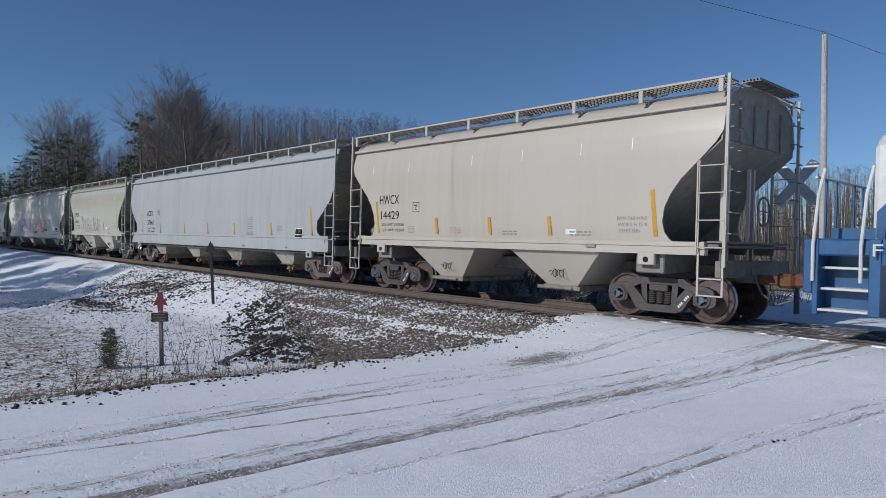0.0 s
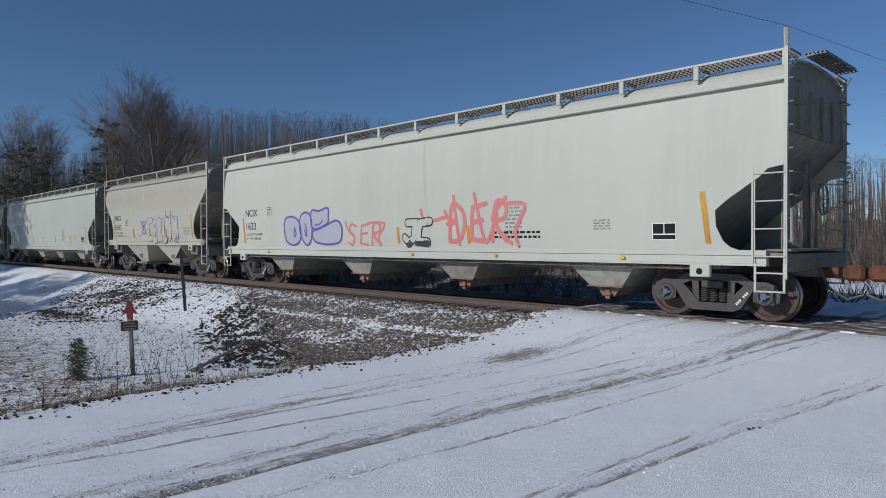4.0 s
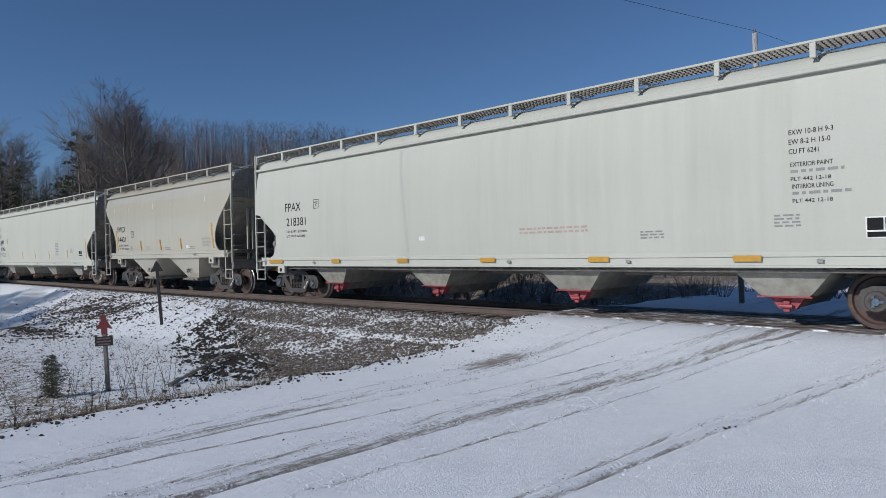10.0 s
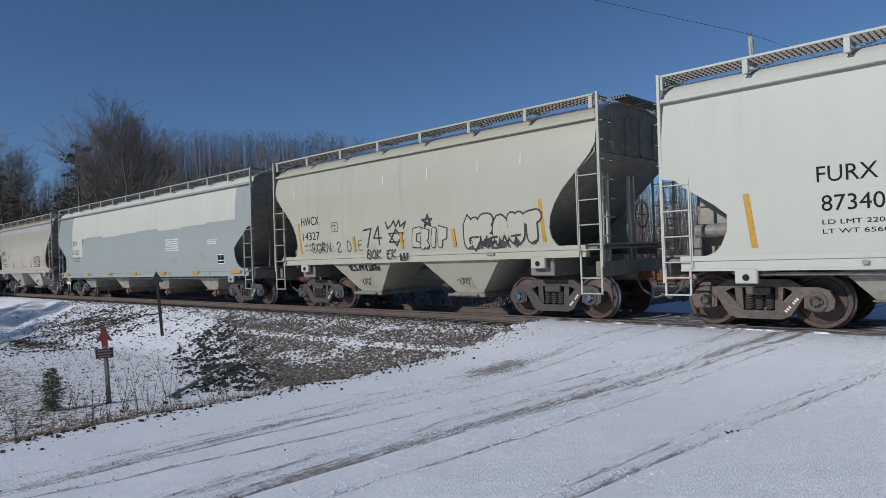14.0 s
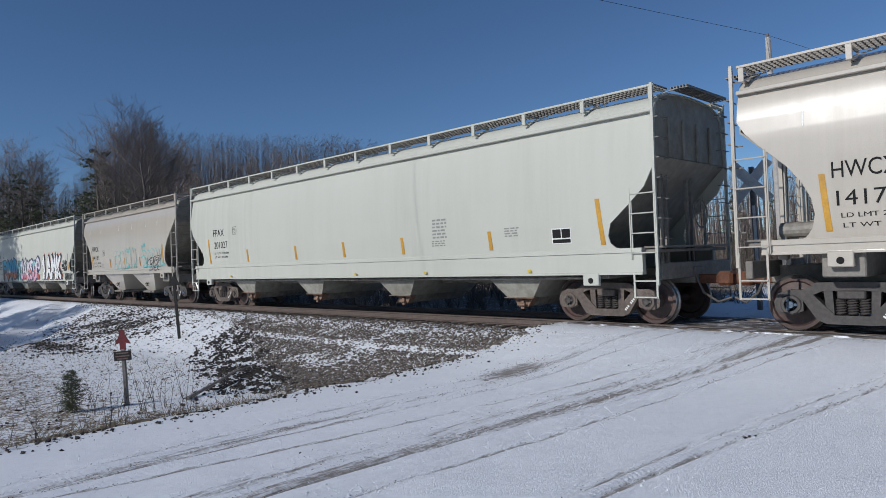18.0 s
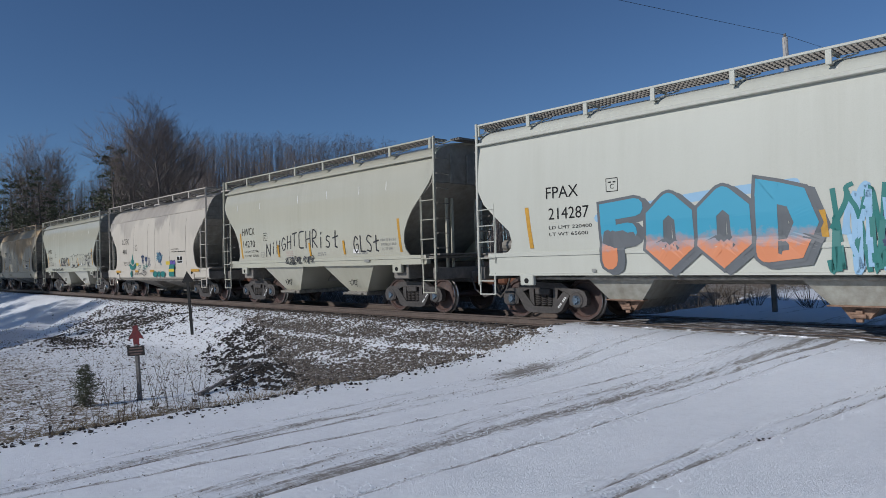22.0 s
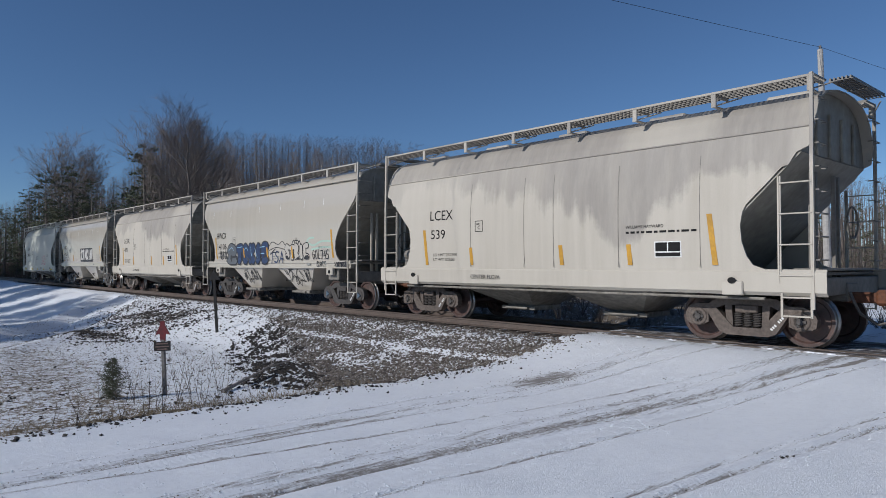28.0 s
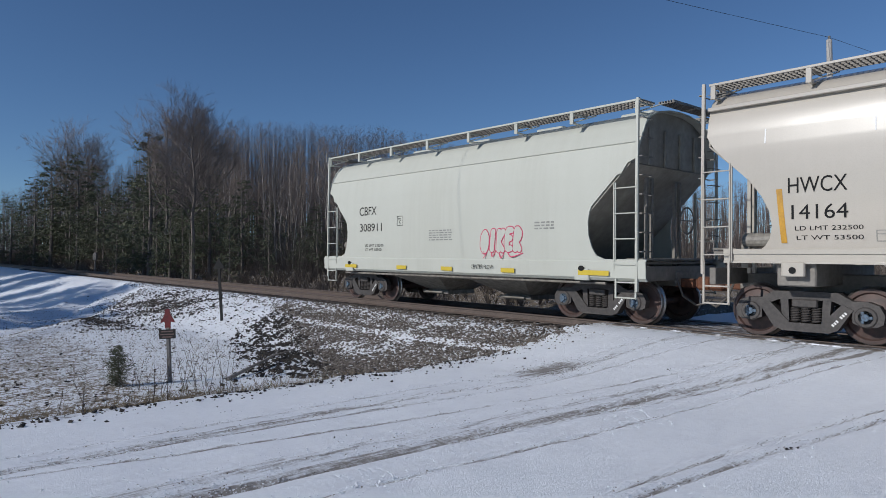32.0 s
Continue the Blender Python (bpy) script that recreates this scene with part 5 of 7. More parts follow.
def patch(car, spec, x0, z0, x1, z1, mat, lift=0.005, name="tape_mark", slant=0.0, label=""):
    """A thin painted or taped rectangle on the side."""
    n = max(1, int((z1 - z0) / 0.15))
    m = M()
    rows = [lay(spec, [(x0 + slant * (1 - i / n), z0 + (z1 - z0) * i / n), (x1 + slant * (1 - i / n), z0 + (z1 - z0) * i / n)], lift) for i in range(n + 1)]
    m.shell(rows, 0.004)
    return part(name, m, mat, car, label)


def bars(car, spec, x0, z0, x1, z1, n, mat, name="small_print"):
    """Print too small to read: thin bars of its size."""
    h = (z1 - z0) / n
    m = M()
    r = random.Random(int(x0 * 97 + z0 * 31))
    for i in range(n):
        x = x0
        while x < x1 - 0.04:
            w = r.uniform(0.05, 0.16)
            m.shell([lay(spec, [(x, z1 - (i + 0.7) * h), (min(x + w, x1), z1 - (i + 0.7) * h)], 0.005), lay(spec, [(x, z1 - (i + 0.2) * h), (min(x + w, x1), z1 - (i + 0.2) * h)], 0.005)], 0.002)
            x += w + 0.04
    return tagged(part(name, m, mat, car), "", "", "", "stuff")


def ribbon(m, spec, pts, w, lift):
    """A sprayed line of width w through points (x, z)."""
    n = len(pts)
    L, R = [], []
    for i in range(n):
        a, b = pts[max(i - 1, 0)], pts[min(i + 1, n - 1)]
        d = math.hypot(b[0] - a[0], b[1] - a[1]) or 1.0
        nx, nz = -(b[1] - a[1]) / d * w / 2, (b[0] - a[0]) / d * w / 2
        L.append((pts[i][0] + nx, pts[i][1] + nz))
        R.append((pts[i][0] - nx, pts[i][1] - nz))
    vs = lay(spec, L + R, lift)
    m.add(vs, [(i, i + 1, n + i + 1, n + i) for i in range(n - 1)])


def curve_pts(keys, k=5):
    """A smooth line through keys."""
    out = []
    q = [keys[0]] + list(keys) + [keys[-1]]
    for i in range(1, len(q) - 2):
        for j in range(k):
            t = j / k
            out.append(tuple(0.5 * (2 * q[i][c] + (q[i + 1][c] - q[i - 1][c]) * t + (2 * q[i - 1][c] - 5 * q[i][c] + 4 * q[i + 1][c] - q[i + 2][c]) * t * t + (3 * q[i][c] - q[i - 1][c] - 3 * q[i + 1][c] + q[i + 2][c]) * t ** 3) for c in (0, 1)))
    return out + [keys[-1]]


def tag(car, spec, x0, z0, x1, z1, letters, mat, w, seed, lift=0.007, loops=False, name="graffiti_tag"):
    """A scrawled tag: looping or angular strokes, letter by letter."""
    r = random.Random(seed)
    cw = (x1 - x0) / letters
    for i in range(letters):
        m = M()
        a, b = x0 + i * cw, x0 + (i + 1.08) * cw
        for s in range(2 if loops else r.choice((2, 3))):
            keys = []
            if loops:
                cx, cz, rx, rz = (a + b) / 2 + r.uniform(-0.05, 0.05) * cw, (z0 + z1) / 2, cw * (0.50 if s == 0 else 0.20), (z1 - z0) * (0.48 if s == 0 else 0.18)
                p0 = r.uniform(0, 6.28)
                keys = [(cx + rx * r.uniform(0.4, 1.3) * math.cos(p0 + q * 0.70), cz + rz * r.uniform(0.45, 1.2) * math.sin(p0 + q * 0.70)) for q in range(10 if s == 0 else 6)]
            else:
                for q in range(r.choice((3, 4, 5))):
                    keys.append((r.uniform(a, b), r.choice((z0, z1, r.uniform(z0, z1))) + r.uniform(-0.06, 0.06) * (z1 - z0)))
            ribbon(m, spec, curve_pts(keys), w * r.uniform(0.8, 1.2), lift + 0.0004 * r.random())
        part(name, m, mat, car)


# hand-sprayed capitals: strokes in a box one wide and one high
STROKES = {
    "A": (((0, 0), (0.5, 1), (1, 0)), ((0.2, 0.36), (0.82, 0.36))), "B": (((0.1, 0), (0.1, 1), (0.75, 0.9), (0.7, 0.58), (0.15, 0.52), (0.9, 0.4), (0.8, 0.05), (0.1, 0)),),
    "C": (((1, 1.02), (0.1, 0.95), (0.02, 0.5), (0.05, 0.05), (0.9, 0)),), "D": (((0.1, 0), (0.1, 1), (0.75, 0.85), (0.95, 0.45), (0.7, 0.05), (0.1, 0)),),
    "E": (((0.9, 1), (0.12, 0.92), (0.15, 0.05), (0.9, 0)), ((0.12, 0.5), (0.75, 0.56))), "F": (((0.95, 1), (0.1, 0.95), (0.15, 0)), ((0.12, 0.5), (0.75, 0.55))),
    "G": (((0.85, 0.85), (0.4, 1), (0.05, 0.5), (0.4, 0.02), (0.85, 0.2), (0.88, 0.5), (0.5, 0.48)),), "H": (((0.1, 0), (0.12, 1)), ((0.85, 0), (0.88, 1)), ((0.1, 0.5), (0.88, 0.56))),
    "I": (((0.45, 0), (0.5, 0.72)), ((0.5, 0.9), (0.56, 0.98))), "J": (((0.25, 1), (1, 1), (0.95, 0.2), (0.5, 0), (0.05, 0.25)),), "K": (((0.1, 0), (0.1, 1)), ((0.9, 1), (0.12, 0.45), (0.95, 0))),
    "L": (((0.1, 1), (0.1, 0.03), (0.9, 0)),), "M": (((0, 0), (0.12, 1), (0.5, 0.35), (0.88, 1), (1, 0)),), "N": (((0, 0), (0.1, 1), (0.85, 0.05), (0.95, 1)),),
    "O": (((0.5, 1), (0.1, 0.75), (0.08, 0.25), (0.5, 0), (0.92, 0.25), (0.9, 0.75), (0.5, 1)),), "P": (((0.1, 0), (0.12, 1), (0.85, 0.9), (0.85, 0.55), (0.12, 0.45)),),
    "R": (((0.1, 0), (0.15, 1), (0.75, 0.92), (0.7, 0.6), (0.18, 0.48), (0.9, 0)),), "S": (((0.9, 0.9), (0.35, 1), (0.1, 0.72), (0.75, 0.38), (0.65, 0.03), (0.05, 0.08)),),
    "T": (((0.5, 0), (0.48, 1)), ((0, 0.93), (1.05, 1.02))), "U": (((0.08, 1), (0.1, 0.25), (0.5, 0), (0.9, 0.25), (0.92, 1)),), "W": (((0, 1), (0.25, 0), (0.5, 0.7), (0.75, 0), (1, 1)),),
    "X": (((0, 0), (1, 1)), ((0, 1), (1, 0))), "Z": (((0.05, 1), (0.95, 1), (0.05, 0), (0.95, 0)),), "t": (((0.55, 0.95), (0.5, 0.05), (0.85, 0.0)), ((0.1, 0.55), (1.0, 0.66))),
    "i": (((0.45, 0), (0.5, 0.6)), ((0.5, 0.82), (0.56, 0.9))), "s": (((0.85, 0.62), (0.4, 0.68), (0.2, 0.48), (0.75, 0.28), (0.65, 0.03), (0.1, 0.05)),), "$": (((0.9, 0.85), (0.3, 0.92), (0.1, 0.66), (0.8, 0.36), (0.7, 0.06), (0.05, 0.12)), ((0.5, 1.1), (0.45, -0.12))),
    "+": (((0.5, 0.1), (0.5, 0.75)), ((0.1, 0.42), (0.95, 0.46))), "1": (((0.2, 0.75), (0.5, 1), (0.5, 0)),), "2": (((0.08, 0.75), (0.4, 1), (0.85, 0.75), (0.1, 0.05), (0.95, 0.0)),),
    "4": (((0.7, 0), (0.7, 1), (0.05, 0.35), (1, 0.35)),), "5": (((0.9, 1), (0.2, 0.98), (0.12, 0.58), (0.8, 0.5), (0.75, 0.08), (0.05, 0.05)),), "7": (((0.05, 0.92), (0.95, 1), (0.4, 0)),),
    "9": (((0.85, 0.7), (0.5, 0.5), (0.15, 0.75), (0.5, 1), (0.85, 0.75), (0.8, 0.0)),), ".": (((0.45, 0.0), (0.6, 0.05)),),
}
CURVY = "BCDGJOPRSU2595s$9"


def scrawl(car, spec, text, x0, z0, x1, z1, mat, w, seed, lean=0.0, round_=True, rise=0.0, lift=0.007):
    """Hand-sprayed capitals, each letter a part; rise: how much higher the last one stands."""
    r = random.Random(seed)
    cw = (x1 - x0) / len(text)
    for i, ch in enumerate(text):
        m = M()
        k, dz = r.uniform(0.70, 0.88), r.uniform(-0.06, 0.06) * (z1 - z0) + rise * i / max(1, len(text) - 1)
        for q, st in enumerate(STROKES.get(ch, ())):
            keys = [(x0 + i * cw + a * cw * k + lean * b * (z1 - z0), z0 + dz + b * (z1 - z0)) for a, b in st]
            line(m, spec, curve_pts(keys, 6) if ch in CURVY and round_ else keys, w * r.uniform(0.85, 1.15), lift + 0.0004 * q)
        if ch in STROKES:
            part("graffiti_letter", m, mat, car)


def line(m, spec, keys, w, lift):
    """A sprayed line with rounded ends and mitred bends, cut short enough to follow the curved side."""
    pts = [keys[0]]
    for (a, b), (c, d) in zip(keys, keys[1:]):
        n = max(1, math.ceil(abs(d - b) / 0.05))
        pts += [(a + (c - a) * k / n, b + (d - b) * k / n) for k in range(1, n + 1) if math.hypot(c - a, d - b) > 1e-6]
    if len(pts) < 2:
        return
    h, n = w / 2, len(pts)
    way = [math.atan2(pts[i + 1][1] - pts[i][1], pts[i + 1][0] - pts[i][0]) for i in range(n - 1)]
    left, right = [], []
    for i, (x, z) in enumerate(pts):
        a, b = way[max(i - 1, 0)], way[min(i, n - 2)]
        half = ((b - a + math.pi) % (2 * math.pi) - math.pi) / 2
        k, q = h * min(1.5, 1 / max(math.cos(half), 0.2)), a + half + math.pi / 2
        left.append((x + k * math.cos(q), z + k * math.sin(q)))
        right.append((x - k * math.cos(q), z - k * math.sin(q)))
    caps = [[(x + h * math.cos(q + t), z + h * math.sin(q + t)) for t in (0.63, 1.26, 1.88, 2.51)] for (x, z), q in ((pts[0], way[0] + math.pi / 2), (pts[-1], way[-1] - math.pi / 2))]
    vs = lay(spec, left + right + caps[0] + caps[1], lift)
    fs = [(i, i + 1, n + i + 1, n + i) for i in range(n - 1)]
    fs += [(0, *range(2 * n, 2 * n + 4), n), (2 * n - 1, *range(2 * n + 4, 2 * n + 8), n - 1)]
    m.add([(x, y - 0.00025 * (k % n) / n, z) for k, (x, y, z) in enumerate(vs)], fs)


def sketch(car, spec, x0, z0, x1, z1, lines, mat, w, lift=0.007, smoothed=True, name="graffiti_tag"):
    """Free strokes, each a few points in a box one hundred wide and high."""
    for i, keys in enumerate(lines):
        m = M()
        pts = [(x0 + (x1 - x0) * a / 100, z0 + (z1 - z0) * b / 100) for a, b in keys]
        line(m, spec, curve_pts(pts, 5) if smoothed and len(pts) > 2 else pts, w, lift + 0.0006 * i)
        part(name, m, mat, car)


def throw(car, spec, text, x0, z0, x1, z1, fill, edge, fat, rim, seed, lean=0.0, block=False, shade=None, shift=(0.1, 0.06), jump=0.05, lift=0.006):
    """Fat sprayed letters with an outline, one over the next; shade: a thrown shadow of the letters, part of the painting."""
    r = random.Random(seed)
    cw = (x1 - x0) / len(text)
    for i, ch in enumerate(text):
        dz, k = r.uniform(-1, 1) * jump * (z1 - z0), 0.80
        runs = []
        for st in STROKES.get(ch, ()):
            keys = [(x0 + fat * 0.5 + i * cw + a * max(cw - fat * 0.85, 0.1) * (1.0 if block else 1.06) + lean * b * (z1 - z0), z0 + dz + fat * 0.5 + b * (z1 - z0 - fat)) for a, b in st]
            runs.append(keys if block else curve_pts(keys, 5))
        up = lift + 0.0012 * (i % 2)
        layers = [(edge, fat + rim * 2, (0, 0), up, "graffiti_outline"), (fill, fat, (0, 0), up + 0.005, "graffiti_letter")]
        if shade is not None:
            layers.insert(0, (shade, fat + rim * 2, shift, lift - 0.003 + 0.0006 * (i % 2), "graffiti_shade"))
        for mat, w, off, y, nm in layers:
            m = M()
            for q, run in enumerate(runs):
                line(m, spec, [(a + off[0], b + off[1]) for a, b in run], w, y + 0.0003 * q)
            part(nm, m, mat, car)


def bubble(car, spec, keys, fill, edge, w, lift=0.007):
    """A rounded sprayed letter: a filled blob with a line round it."""
    ring = curve_pts(list(keys) + [keys[0]], 5)
    cx, cz = sum(p[0] for p in ring) / len(ring), sum(p[1] for p in ring) / len(ring)
    if fill is not None:
        m, n = M(), len(ring)
        rows = [lay(spec, [(cx + (x - cx) * f, cz + (z - cz) * f) for x, z in ring], lift) for f in (0.02, 0.35, 0.7, 1.0)]
        m.add([p for row in rows for p in row], [(a * n + i, a * n + i + 1, (a + 1) * n + i + 1, (a + 1) * n + i) for a in range(3) for i in range(n - 1)])
        part("graffiti_letter", m, fill, car)
    m = M()
    ribbon(m, spec, ring, w, lift + 0.002)
    part("graffiti_outline", m, edge, car)


def consolidated_stencil(car, spec, x0, z0, x1, z1):
    """The black panel with white frames that lists the car's service dates."""
    patch(car, spec, x0, z0, x1, z1, LABELW, 0.005, "stencil_panel")
    c = (x0 + x1) / 2
    patch(car, spec, x0 + 0.02, z0 + (z1 - z0) * 0.38, c - 0.012, z1 - 0.02, INK, 0.007, "stencil_panel")
    patch(car, spec, c + 0.012, z0 + (z1 - z0) * 0.38, x1 - 0.02, z1 - 0.02, INK, 0.007, "stencil_panel")
    patch(car, spec, x0 + 0.02, z0 + 0.02, x1 - 0.02, z0 + (z1 - z0) * 0.30, INK, 0.007, "stencil_panel")
    bars(car, spec, x0 + 0.05, z0 + (z1 - z0) * 0.45, x1 - 0.05, z1 - 0.04, 3, LABELW)


def plate_c(car, spec, x, z):
    m = M()
    for a in ([(x, z), (x + 0.25, z)], [(x, z + 0.25), (x + 0.25, z + 0.25)], [(x, z), (x, z + 0.25)], [(x + 0.25, z), (x + 0.25, z + 0.25)]):
        ribbon(m, spec, a, 0.014, 0.005)
    part("plate_mark", m, INK, car)
    word(car, spec, "C", x + 0.085, z + 0.05, x + 0.17, z + 0.14, INK)
    bars(car, spec, x + 0.04, z + 0.15, x + 0.21, z + 0.20, 1, INK)


def letter_car(i, car, kind):
    spec = SPEC[kind]
    mark, num = REPORT[i]
    if kind == "two_bay":
        word(car, spec, mark, -4.22, 2.42, -3.36, 2.67, INK)
        word(car, spec, num, -4.17, 2.0, -3.35, 2.23, INK)
        word(car, spec, "LD LMT 232500", -4.12, 1.82, -3.15, 1.89, INK)
        word(car, spec, "LT WT 53500", -4.10, 1.67, -3.15, 1.74, INK)
        word(car, spec, "EXW 10-8 H 9-3", 3.52, 1.93, 4.16, 2.0, FAINT)
        word(car, spec, "EW 8-2 H 15-0", 3.54, 1.81, 4.17, 1.88, FAINT)
        word(car, spec, "CU FT 3281", 3.56, 1.69, 4.0, 1.76, FAINT)
        plate_c(car, spec, -2.76, 2.19)
        # on the second last car the paint covers two of the marks
        for x, h in ((-4.36, 0.88), (4.28, 0.88), (-1.83, 0.40), (0.04, 0.40), (1.82, 0.40))[:3 if i == 24 else 5]:
            patch(car, spec, x - 0.045, 1.62, x + 0.045, 1.62 + h, YELLOW, 0.005 if h > 0.5 else 0.015, "tape_mark", 0.07 if h > 0.5 else 0.03)
        bars(car, spec, -1.35, 1.62, -0.95, 1.80, 3, FAINTRED)
        bars(car, spec, 0.45, 1.60, 0.95, 1.72, 2, FAINT)
        bars(car, spec, 2.35, 1.60, 2.95, 1.72, 2, FAINT)
        patch(car, spec, 2.25, 1.64, 2.52, 1.75, LABELW)
        sketch(car, spec, -2.98, 1.64, -2.74, 1.80, (((0, 0), (100, 0), (100, 100), (0, 100), (0, 0)), ((0, 66), (100, 66)), ((50, 50), (50, 10))), FAINT, 0.012, 0.005, False, "plate_mark")
        patch(car, spec, 2.78, 1.385, 3.0, 1.455, FAINT, 0.006, "sill_plate")
        for k in (-4.6, -3.0, -0.6, 1.0, 2.6, 3.8):
            patch(car, spec, k, 3.28, k + 0.02, 3.52, LABELW, 0.004, "weld_seam")
    elif kind in LONG:
        dz = 0.22 if kind == "deep_sill" and i != 1 else 0.0
        zt = {3: 2.29, 7: 2.65, 11: 2.56, 15: 2.40}.get(i, 2.34)
        xm = {1: -7.05, 3: -7.92, 7: -7.84, 9: -7.05, 5: -7.88, 11: -7.54, 15: -7.57}.get(i, -7.7)
        word(car, spec, mark, xm, zt - 0.02 + dz, xm + 0.80, zt + 0.22 + dz, INK)
        word(car, spec, num, xm + 0.05, zt - 0.46 + dz, xm + 0.05 + 0.165 * len(num), zt - 0.22 + dz, INK)
        word(car, spec, "LD LMT 220400", xm + 0.05, zt - 0.66 + dz, xm + 1.1, zt - 0.59 + dz, INK)
        word(car, spec, "LT WT 65600", xm + 0.05, zt - 0.80 + dz, xm + 1.0, zt - 0.73 + dz, INK)
        plate_c(car, spec, xm + 1.45, zt + dz)
        if i not in (7, 11):
            b = 1.36 + (dz if i != 1 else 0.16)
            for x, h in ((-7.85 - (0.25 if dz or i in (3, 9) else 0), 0.88), (8.2 + (0.15 if dz else 0), 0.9), (-5.3, 0.42), (-2.35, 0.42), (0.1, 0.42), (2.6, 0.42), (5.55, 0.42)):
                if i == 3 and h < 0.5 and x not in (0.1, 2.6):
                    continue
                x -= 0.22 if i == 5 else 0.0
                patch(car, spec, x - 0.05, b, x + 0.05, b + h, YELLOW, 0.005, "tape_mark", 0.10 if h > 0.5 else 0.04)
        else:
            for x, w in ((-8.8, 0.75), (-5.6, 0.36), (-2.9, 0.4), (-0.15, 0.42), (2.6, 0.45), (5.35, 0.45), (8.1, 0.7)):
                patch(car, spec, x, 1.09, x + w, 1.19, YELLOW, 0.012, "tape_mark")
        consolidated_stencil(car, spec, 7.25, 1.42 + dz, 7.72, 1.74 + dz)
        bars(car, spec, 3.7, 1.5 + dz, 4.15, 1.66 + dz, 3, FAINT)
        bars(car, spec, 6.0, 1.62 + dz, 6.4, 1.84 + dz, 4, FAINT)
        if i == 7:
            for k, w in enumerate(("EXW 10-8 H 9-3", "EW 8-2 H 15-0", "CU FT 6241")):
                word(car, spec, w, 6.24, 3.06 - 0.15 * k, 6.24 + (0.62, 0.58, 0.42)[k], 3.14 - 0.15 * k, INK)
            word(car, spec, "EXTERIOR PAINT", 6.26, 2.56, 6.85, 2.63, INK)
            bars(car, spec, 6.26, 2.44, 7.0, 2.53, 1, FAINT)
            word(car, spec, "PLT 442 12-18", 6.26, 2.34, 6.82, 2.40, INK)
            word(car, spec, "INTERIOR LINING", 6.28, 2.22, 6.85, 2.29, INK)
            bars(car, spec, 6.28, 2.10, 7.1, 2.19, 1, FAINT)
            word(car, spec, "PLT 442 12-18", 6.28, 2.0, 6.84, 2.06, INK)
            bars(car, spec, 0.95, 1.66, 2.6, 1.82, 2, FAINTRED)
            patch(car, spec, -2.1, 1.62, -1.9, 1.72, LABELW)
        elif i != 11:
            bars(car, spec, 3.74, 1.68 + dz, 4.22, 2.18 + dz, 6, FAINT)
        if i == 5:
            patch(car, spec, 7.82, 1.43, 8.02, 1.62, SP_YELLOW)
        for x in (-6.5, 0.6, 3.4, 6.6):
            patch(car, spec, x, 1.07, x + 0.09, 1.13, SP_YELLOW if i in (3, 5, 13) else FAINT, 0.012, "sill_mark")
    else:
        xm = -3.78 if i == 25 else -3.6
        word(car, spec, mark, xm, 2.53, xm + 0.85, 2.78, INK)
        word(car, spec, num, xm + 0.03, 2.06, xm + 0.03 + 0.18 * len(num), 2.29, INK)
        word(car, spec, "LD LMT 232500", -3.5, 1.62, -2.6, 1.69, INK)
        word(car, spec, "LT WT 53500", -3.5, 1.50, -2.7, 1.57, INK)
        plate_c(car, spec, -1.95, 2.2)
        word(car, spec, "CENTER FLOW", -2.1 if i != 25 else 1.0, 1.07, -1.15 if i != 25 else 1.75, 1.17, INK)
        if i in (17, 25):
            for x, w in ((-4.5, 0.6), (-1.95, 0.42), (-0.1, 0.42), (2.0, 0.42), (4.2, 0.75)):
                patch(car, spec, x, 1.0 if i == 25 else 1.19, x + w, 1.10 if i == 25 else 1.29, SP_YELLOW if i == 25 else YELLOW, 0.012, "tape_mark")
        else:
            for x, h in ((-3.84, 0.9), (-2.12, 0.42), (0.6, 0.42), (2.25, 0.40), (3.88, 0.9)):
                patch(car, spec, x - 0.05, 1.40, x + 0.05, 1.40 + h, YELLOW, 0.005, "tape_mark", 0.10 if h > 0.5 else 0.04)
        if i != 25:
            consolidated_stencil(car, spec, 2.81, 1.54, 3.35, 1.84)
            word(car, spec, "WILLIAMS HAYWARD", 2.2, 2.10, 3.0, 2.16, INK)
            bars(car, spec, 2.2, 1.98, 3.7, 2.06, 1, INK)
        else:
            bars(car, spec, -0.6, 1.75, 0.3, 2.05, 5, FAINT)
            bars(car, spec, 3.0, 1.95, 3.6, 2.15, 3, FAINT)
        for x in (-2.12, -0.42, 0.41, 2.02, 3.7) if i != 25 else ():
            patch(car, spec, x, 1.36, x + 0.014, 3.35, GREYSTEEL, 0.004, "weld_seam", 0.0)


for i, (car, row) in enumerate(zip(TRAIN, CARS)):
    letter_car(i, car, row[0])


